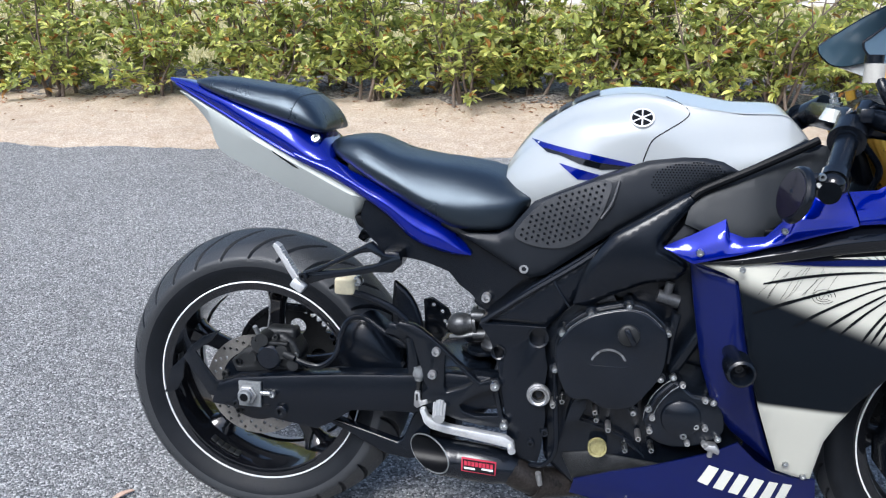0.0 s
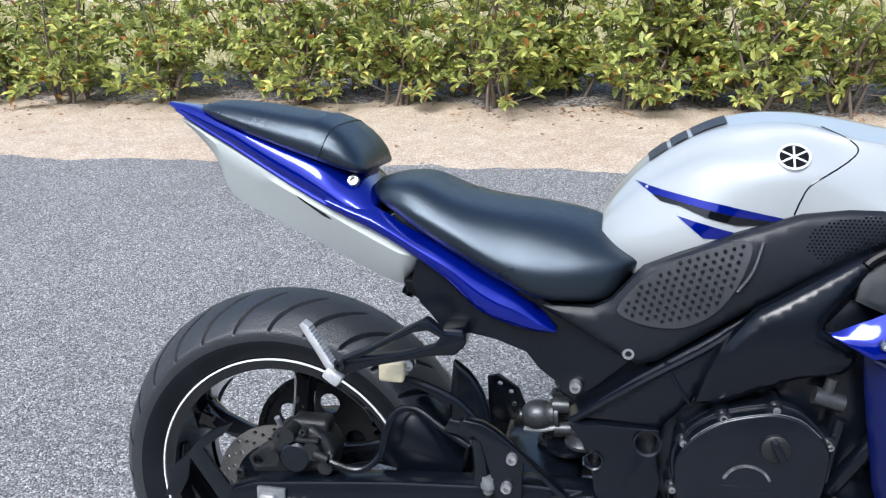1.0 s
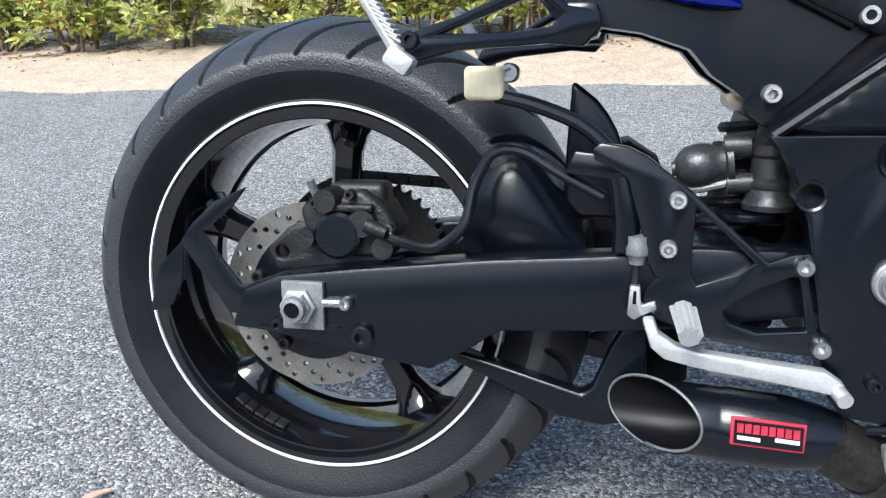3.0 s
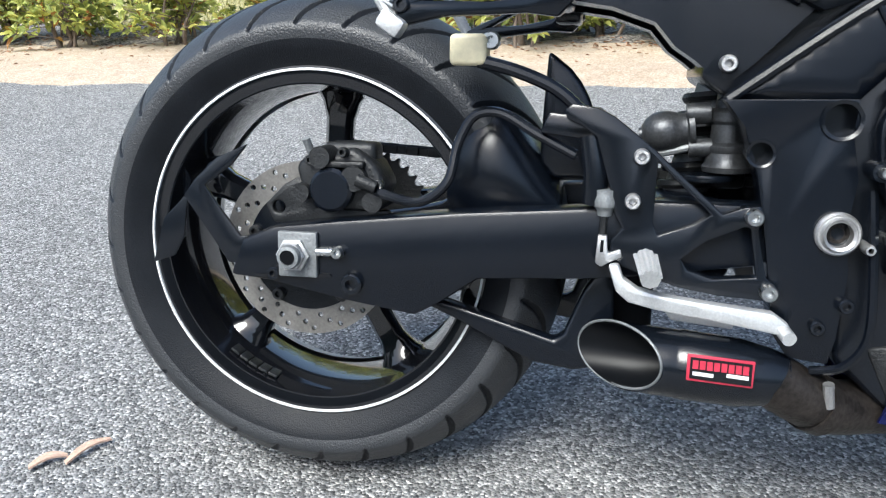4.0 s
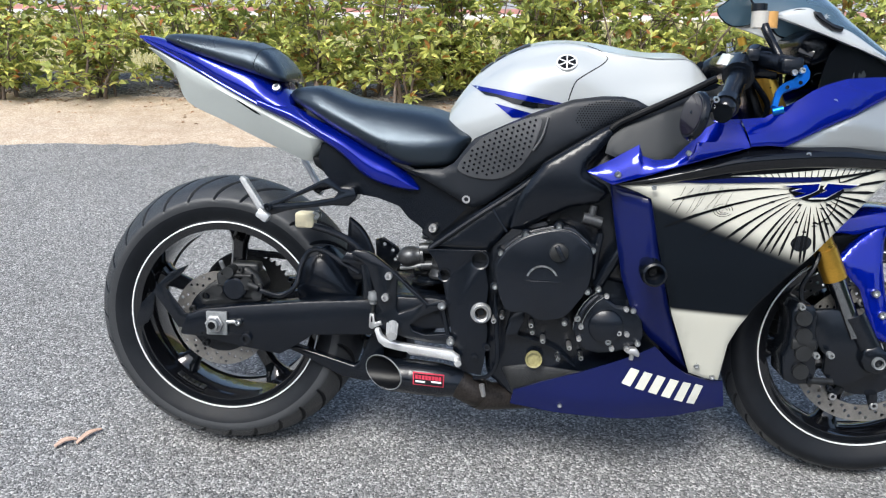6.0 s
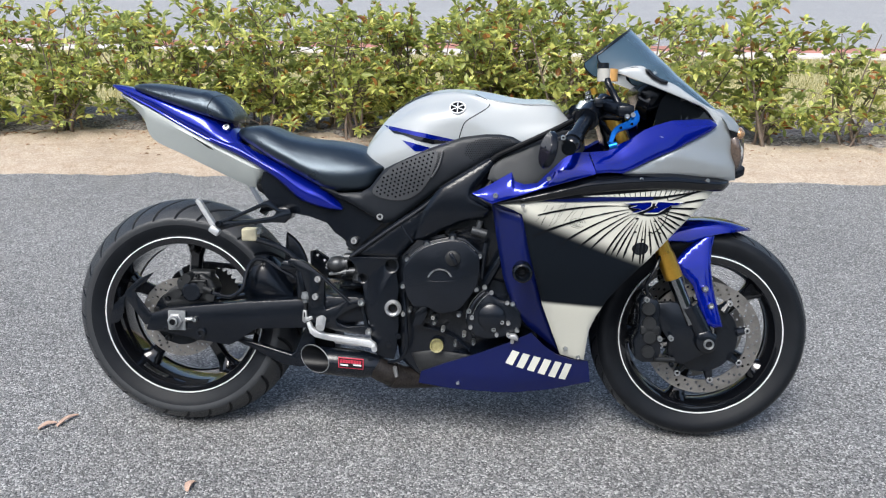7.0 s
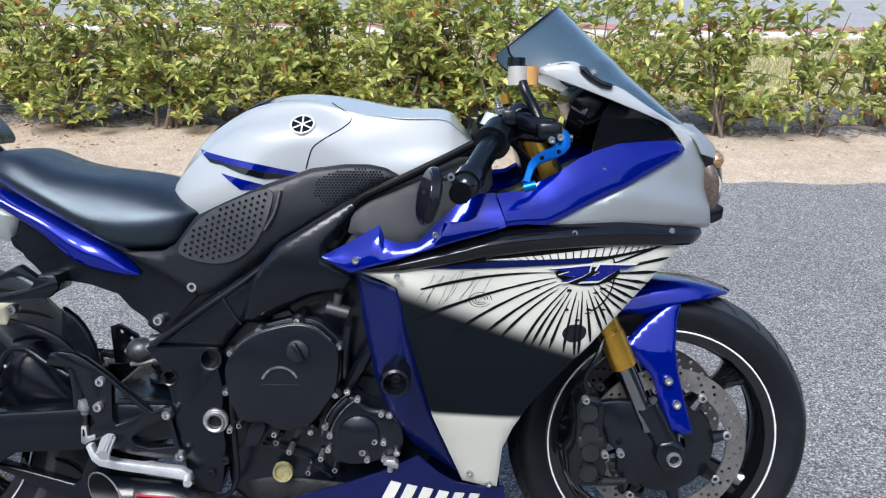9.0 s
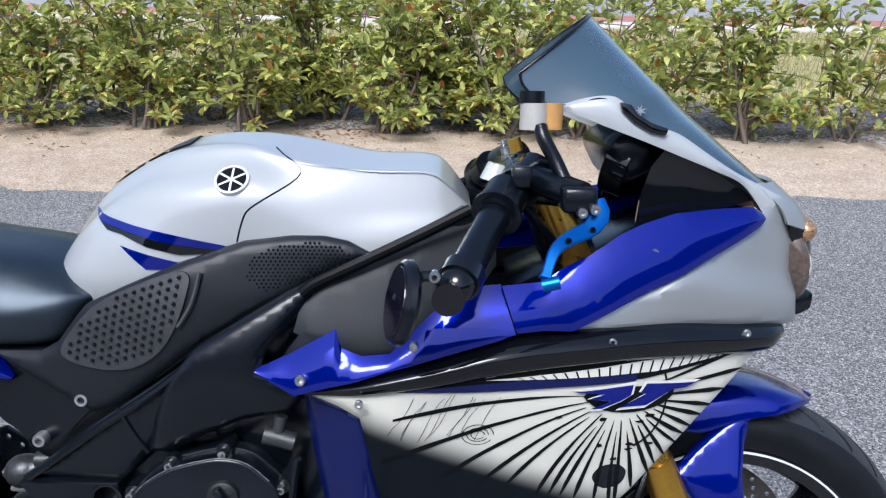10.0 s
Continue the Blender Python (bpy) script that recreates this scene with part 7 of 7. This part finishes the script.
for y in (-0.105, 0.105):
    leg = part("fork_tube", rod((fork_x(0.888), y, 0.888), (fork_x(0.485), y, 0.485), 0.0225, 28, None, None, 0.002), GOLD, bike, "gold anodised fork tube")
    part("fork_collar", rod((fork_x(0.53), y, 0.53), (fork_x(0.466), y, 0.466), 0.0245, 28, None, None, 0.003), GOLD, leg)
    part("stanchion", rod((fork_x(0.475), y, 0.475), (fork_x(0.345), y, 0.345), 0.0185, 24), CHROME, leg, "polished steel fork stanchion")
    foot = rod((1.380, y, 0.392), (1.424, y, 0.312), 0.0245, 24, None, None, 0.004)
    lathe_foot = plate([(1.402, 0.325), (1.430, 0.332), (1.456, 0.312), (1.458, 0.285), (1.437, 0.266), (1.410, 0.272), (1.398, 0.295)], y - 0.026, y + 0.022, 0.009, (), None, 3)
    join(foot, lathe_foot)
    clamp = part("fork_foot", foot, BLACK, leg, "black fork foot")
    s = -1 if y < 0 else 1
    bm = lathe([(0.0, 0.004), (0.009, 0.004), (0.0095, -0.006), (0.012, -0.007), (0.0135, -0.004), (0.0135, 0.02), (0, 0.02)], 1.432, 0.294, 28)
    if s > 0:
        bmesh.ops.scale(bm, vec=(1, -1, 1), verts=bm.verts)
    bmesh.ops.translate(bm, vec=(0, y + s * 0.028, 0), verts=bm.verts)
    part("axle_end", bm, DULL, leg)
    disc = part("front_disc", drilled_disc(*FRONT, 0.118, 0.155, y - s * 0.030, 0.005, [(0.126, 0.0038), (0.136, 0.0038), (0.146, 0.0038)], 26, 0.05), DISC, bike, "large drilled front brake disc")
    carrier = lathe([(0.040, 0), (0.094, 0), (0.097, 0.006), (0.040, 0.008)], *FRONT, 40, True)
    bmesh.ops.translate(carrier, vec=(0, y - s * 0.032, 0), verts=carrier.verts)
    part("carrier", carrier, BLACK, disc)
    for k in range(8):
        a = radians(12 + 45 * k)
        d = Vector((math.cos(a), 0, math.sin(a)))
        p = Vector((FRONT[0], y - s * 0.028, FRONT[1]))
        part("carrier_arm", tube([p + d * 0.09, p + d * 0.120], 0.013, 8, 1, None, 0.009), BLACK, disc)
        bolt(*(p + d * 0.117 + Vector((0, -0.004, 0))), 0.0085, CAST, disc, 0.006)
    caliper_line = [(1.234, 0.300), (1.246, 0.328), (1.247, 0.365), (1.245, 0.400), (1.258, 0.420), (1.292, 0.412), (1.300, 0.392), (1.298, 0.352), (1.308, 0.330), (1.304, 0.300), (1.308, 0.272), (1.300, 0.242), (1.262, 0.240), (1.240, 0.250)]
    cal = part("front_caliper", plate(caliper_line, y - 0.034, y - s * 0.03 + 0.03, 0.008, (), None, 3), BLACK, bike, "black radial brake caliper")
    for x, z in ((1.268, 0.388), (1.272, 0.350), (1.274, 0.312), (1.272, 0.272)):
        part("piston_cap", rod((x, y - 0.044, z), (x, y - 0.028, z), 0.0165, 18, None, None, 0.004), DIRTY, cal)
    part("bridge", block((1.250, y - 0.040, 0.318), (1.300, y - 0.01, 0.342), 0.005, None, None, 2), DIRTY, cal)
    part("tie_bar", rod((1.290, y - 0.030, 0.250), (1.345, y - 0.020, 0.246), 0.0075, 12, None, None, 0.002), DIRTY, cal)
    for x, z, r in ((1.262, 0.412, 0.007), (1.301, 0.308, 0.007), (1.330, 0.310, 0.007), (1.335, 0.238, 0.006), (1.292, 0.262, 0.006)):
        bolt(x, y - 0.036, z, r, DULL if r > 0.006 else BLACK, cal, 0.010)
    mount_line = [(1.295, 0.398), (1.330, 0.402), (1.372, 0.398), (1.400, 0.372), (1.425, 0.345), (1.450, 0.300), (1.440, 0.268), (1.405, 0.250), (1.372, 0.230), (1.349, 0.238), (1.330, 0.262), (1.330, 0.300), (1.312, 0.322), (1.298, 0.345)]
    part("caliper_mount", plate(mount_line, y - 0.010, y + 0.010, 0.005), BLACK, cal)
    part("fender_stay", tube([(1.30, y + s * -0.005, 0.245), (1.35, y, 0.236), (1.40, y, 0.250)], 0.005, 8, 3), BLACK, cal)
part("front_brake_hose", tube([(1.275, -0.12, 0.40), (1.262, -0.13, 0.45), (1.285, -0.13, 0.50), (1.30, -0.10, 0.56), (1.25, -0.08, 0.66)], 0.005, 8, 5), PLASTIC, bike)


def mudguard():
    """An arched guard over the front tyre, drawn along its arc."""
    bm = bmesh.new()
    rows = []
    for k in range(29):
        t = k / 28
        deg = 66 + 84 * t
        a = radians(deg)
        tip = min(1.0, t / 0.16) ** 0.6
        half = 0.072 * tip + 0.004
        drop = 0.055 * min(1.0, t / 0.40) ** 0.8 * (1.0 - 0.5 * min(1.0, max(0.0, (t - 0.42) / 0.2)))
        rad = 0.320 - 0.004 * (1 - tip)
        row = []
        for y, d in ((-half * 1.02, drop), (-half, drop * 0.45), (-half * 0.86, drop * 0.14), (-half * 0.5, 0.002), (0, -0.002), (half * 0.5, 0.002), (half * 0.86, drop * 0.14), (half, drop * 0.45), (half * 1.02, drop)):
            r = rad - d
            row.append(bm.verts.new((FRONT[0] + r * math.cos(a), y, FRONT[1] + r * math.sin(a))))
        rows.append(row)
    for p, q in zip(rows, rows[1:]):
        for k in range(8):
            bm.faces.new((p[k], p[k + 1], q[k + 1], q[k]))
    bmesh.ops.recalc_face_normals(bm, faces=bm.faces)
    bmesh.ops.solidify(bm, geom=bm.faces[:], thickness=0.003)
    return bm


guard = part("front_mudguard", mudguard(), BLUE, bike, "glossy blue front mudguard", 50)
leg_line = [(1.337, 0.502), (1.365, 0.534), (1.392, 0.556), (1.420, 0.576), (1.437, 0.585), (1.446, 0.575), (1.438, 0.545), (1.434, 0.500), (1.440, 0.450), (1.455, 0.390), (1.470, 0.338), (1.447, 0.335), (1.424, 0.345), (1.405, 0.40), (1.39, 0.445)]
both("mudguard_leg", (skin(leg_line, lambda x, z: -interp(z, (0.33, 0.44, 0.50, 0.56, 0.59), (0.120, 0.106, 0.098, 0.078, 0.072)), 0.004, 0.012, 0, None, 0.006, 0.010)), BLUE, guard, "blue mudguard leg beside the fork", 50)
for x, z in ((1.418, 0.440), (1.436, 0.394)):
    bolt(x, -0.112, z, 0.0085, STEEL, guard, 0.008)

# ---- bars and controls ----
part("top_yoke", plate([(1.085, 0.905), (1.10, 0.93), (1.17, 0.915), (1.19, 0.89), (1.17, 0.87), (1.10, 0.88)], -0.13, 0.13, 0.008), BLACK, bike, "black top yoke")
part("lower_yoke", block((1.20, -0.135, 0.70), (1.27, 0.135, 0.735), 0.01), INK, bike)
part("steering_head", plate([(1.125, 0.885), (1.19, 0.885), (1.265, 0.70), (1.18, 0.70)], -0.072, 0.072, 0.008), FRAMEB, bike, "black steering head")
for s in (-1, 1):
    inner, outer = Vector((1.10, s * 0.155, 0.905)), Vector((1.036, s * 0.315, 0.822))
    d = (outer - inner).normalized()
    bar = part("handlebar", rod(inner, outer, 0.0115, 16), BLACK, bike, "black clip-on handlebar")
    bm = bmesh.new()
    g0, g1 = inner + d * 0.065, outer
    rings = [g0 + (g1 - g0) * t for t in np.linspace(0, 1, 13)]
    tube(rings, 0.0185, 24, 1, bm)
    tube([g1 - d * 0.016, g1 - d * 0.002], 0.0205, 24, 1, bm)
    tube([g0, g0 + d * 0.010], 0.022, 24, 1, bm)
    part("grip", bm, PLASTIC, bar, "smooth worn black rubber grip")
    part("grip_flange", rod(g0 - d * 0.004, g0 + d * 0.003, 0.030, 26, None, None, 0.002), PLASTIC, bar)
    part("switch_housing", rod(inner + d * 0.022, inner + d * 0.066, 0.0265, 22, None, None, 0.006), PLASTIC, bar)
    part("bar_clamp", rod(inner - d * 0.03 + Vector((0.02, 0, 0)), inner + d * 0.012 + Vector((0.01, 0, 0)), 0.026, 18, None, None, 0.005), BLACK, bar)
    weight = lathe([(0.0, -0.028), (0.008, -0.0272), (0.014, -0.0240), (0.0185, -0.0175), (0.0205, -0.008), (0.0195, 0.0), (0.0165, 0.004), (0.0, 0.004)], 0, 0, 26)
    bmesh.ops.transform(weight, matrix=Matrix.Translation(outer) @ Vector((0, -1, 0)).rotation_difference(d).to_matrix().to_4x4(), verts=weight.verts)
    part("bar_end", weight, GLOSS, bar, "glossy black rounded bar end")
    part("end_clamp", rod(outer - d * 0.014, outer + d * 0.006, 0.0235, 22, None, None, 0.004), GLOSS, bar)
# Bar-end mirror, folded back.
stem0 = Vector((1.024, -0.335, 0.808))
mirror = part("bar_end_mirror", lathe([(0, -0.005), (0.040, -0.006), (0.044, -0.002), (0.045, 0.004), (0.040, 0.009), (0, 0.011)], 0, 0, 36), PLASTIC, bike, "round black bar-end mirror")
mirror.matrix_basis = Matrix.Translation((0.976, -0.340, 0.803)) @ Matrix.Rotation(radians(-74), 4, "Z") @ Matrix.Rotation(radians(-12), 4, "X")
part("mirror_glass", lathe([(0, -0.0072), (0.036, -0.0072), (0.037, -0.0045)], 0, 0, 32), MIRRORB, mirror)
part("mirror_stem", tube([stem0, stem0 + Vector((-0.012, -0.008, 0.022)), stem0 + Vector((-0.032, -0.008, 0.020)), Vector((0.972, -0.340, 0.805))], 0.006, 8, 5), PLASTIC, bike, "black mirror stem")
part("stem_clamp", rod(stem0 + Vector((0.0, -0.012, 0)), stem0 + Vector((0.0, 0.016, 0)), 0.017, 18, None, None, 0.004), GLOSS, bike)
bolt(1.010, -0.345, 0.832, 0.006, STEEL, bike, 0.008)

pump_body = part("front_master_cylinder", tube([(1.175, -0.215, 0.898), (1.15, -0.19, 0.905), (1.118, -0.150, 0.915)], 0.0175, 14, 4), PLASTIC, bike, "black front brake master cylinder")
part("lever_perch", block((1.148, -0.245, 0.882), (1.188, -0.20, 0.912), 0.007, None, None, 3), PLASTIC, pump_body)
lever_line = [(1.186, -0.226, 0.894), (1.192, -0.234, 0.880), (1.182, -0.242, 0.866), (1.153, -0.262, 0.857), (1.138, -0.274, 0.848), (1.131, -0.284, 0.832), (1.127, -0.292, 0.820)]
bm = bmesh.new()
path = [Vector(p) for p in lever_line]
path = [path[0]] + [a.lerp(b, t) for a, b in zip(path, path[1:]) for t in (0.25, 0.75)] + [path[-1]]
rows = []
for k, p in enumerate(path):
    t = k / (len(path) - 1)
    d = (path[min(k + 1, len(path) - 1)] - path[max(k - 1, 0)]).normalized()
    out = Vector((0, -0.92, 0.38))
    out = (out - d * out.dot(d)).normalized()
    across = d.cross(out)
    w = interp(t, (0, 0.2, 0.4, 0.62, 0.75, 0.93, 1.0), (0.012, 0.0125, 0.0095, 0.0070, 0.0058, 0.0055, 0.0075))
    h = 0.0042
    rows.append([bm.verts.new(p + across * w * a + out * h * b) for a, b in ((1, -0.6), (1, 0.6), (0.75, 1), (-0.75, 1), (-1, 0.6), (-1, -0.6), (-0.75, -1), (0.75, -1))])
for p, q in zip(rows, rows[1:]):
    for k in range(8):
        bm.faces.new((p[k], p[(k + 1) % 8], q[(k + 1) % 8], q[k]))
bm.faces.new(rows[0])
bm.faces.new(rows[-1])
lever = part("brake_lever", bm, LEVER, bike, "bright blue anodised brake lever")
part("lever_tip", rod((1.124, -0.294, 0.812), (1.142, -0.296, 0.817), 0.0075, 12, None, None, 0.002), LEVER, lever)
for x, z in ((1.184, 0.888), (1.170, 0.884)):
    bolt(x, -0.246, z, 0.006, STEEL, lever, 0.006)
for k, (x, y, z) in enumerate(lever_line[2:4]):
    bolt(x, y - 0.008, z, 0.0035, GLOSS, lever, 0.002)
cup = part("front_reservoir", rod((1.121, -0.165, 0.970), (1.121, -0.165, 1.001), 0.0165, 24, None, None, 0.004), CUP, bike, "translucent white brake fluid cup")
part("reservoir_cap", rod((1.118, -0.165, 1.001), (1.118, -0.165, 1.015), 0.0150, 24, None, None, 0.003), PLASTIC, cup)
part("second_cup", rod((1.141, -0.160, 0.9705), (1.141, -0.160, 1.001), 0.0150, 24, None, None, 0.003), AMBER, cup, "amber fluid in the cup")
part("cup_hose", tube([(1.128, -0.176, 0.974), (1.132, -0.184, 0.960), (1.146, -0.188, 0.935), (1.160, -0.200, 0.905)], 0.0085, 12, 5), PLASTIC, cup)
part("adjuster_cap", rod((1.108, -0.105, 0.940), (1.103, -0.105, 0.956), 0.0085, 16, None, None, 0.002), GOLD, bike)
clear = part("clear_cup", rod((1.082, -0.085, 0.900), (1.087, -0.085, 0.922), 0.020, 20, None, 0.014, 0.004), CLEARP, bike, "clear plastic cup beside the yoke")
for k in range(4):
    part("stem_ring", rod((1.109 - 0.003 * k, -0.03, 0.912 + 0.010 * k), (1.107 - 0.003 * k, -0.03, 0.920 + 0.010 * k), 0.014 - 0.0022 * k, 18, None, None, 0.001), STEEL, clear)
part("throttle_cable", tube([(1.10, -0.165, 0.91), (1.13, -0.165, 0.932), (1.165, -0.15, 0.915), (1.185, -0.12, 0.86)], 0.004, 8, 5), PLASTIC, bike)
part("wiring_loom", tube([(1.10, -0.16, 0.89), (1.13, -0.15, 0.86), (1.16, -0.13, 0.82), (1.15, -0.11, 0.77)], 0.006, 8, 5), PLASTIC, bike)
part("kill_switch", block((1.095, -0.205, 0.905), (1.118, -0.180, 0.930), 0.005, None, None, 2), PLASTIC, bike)
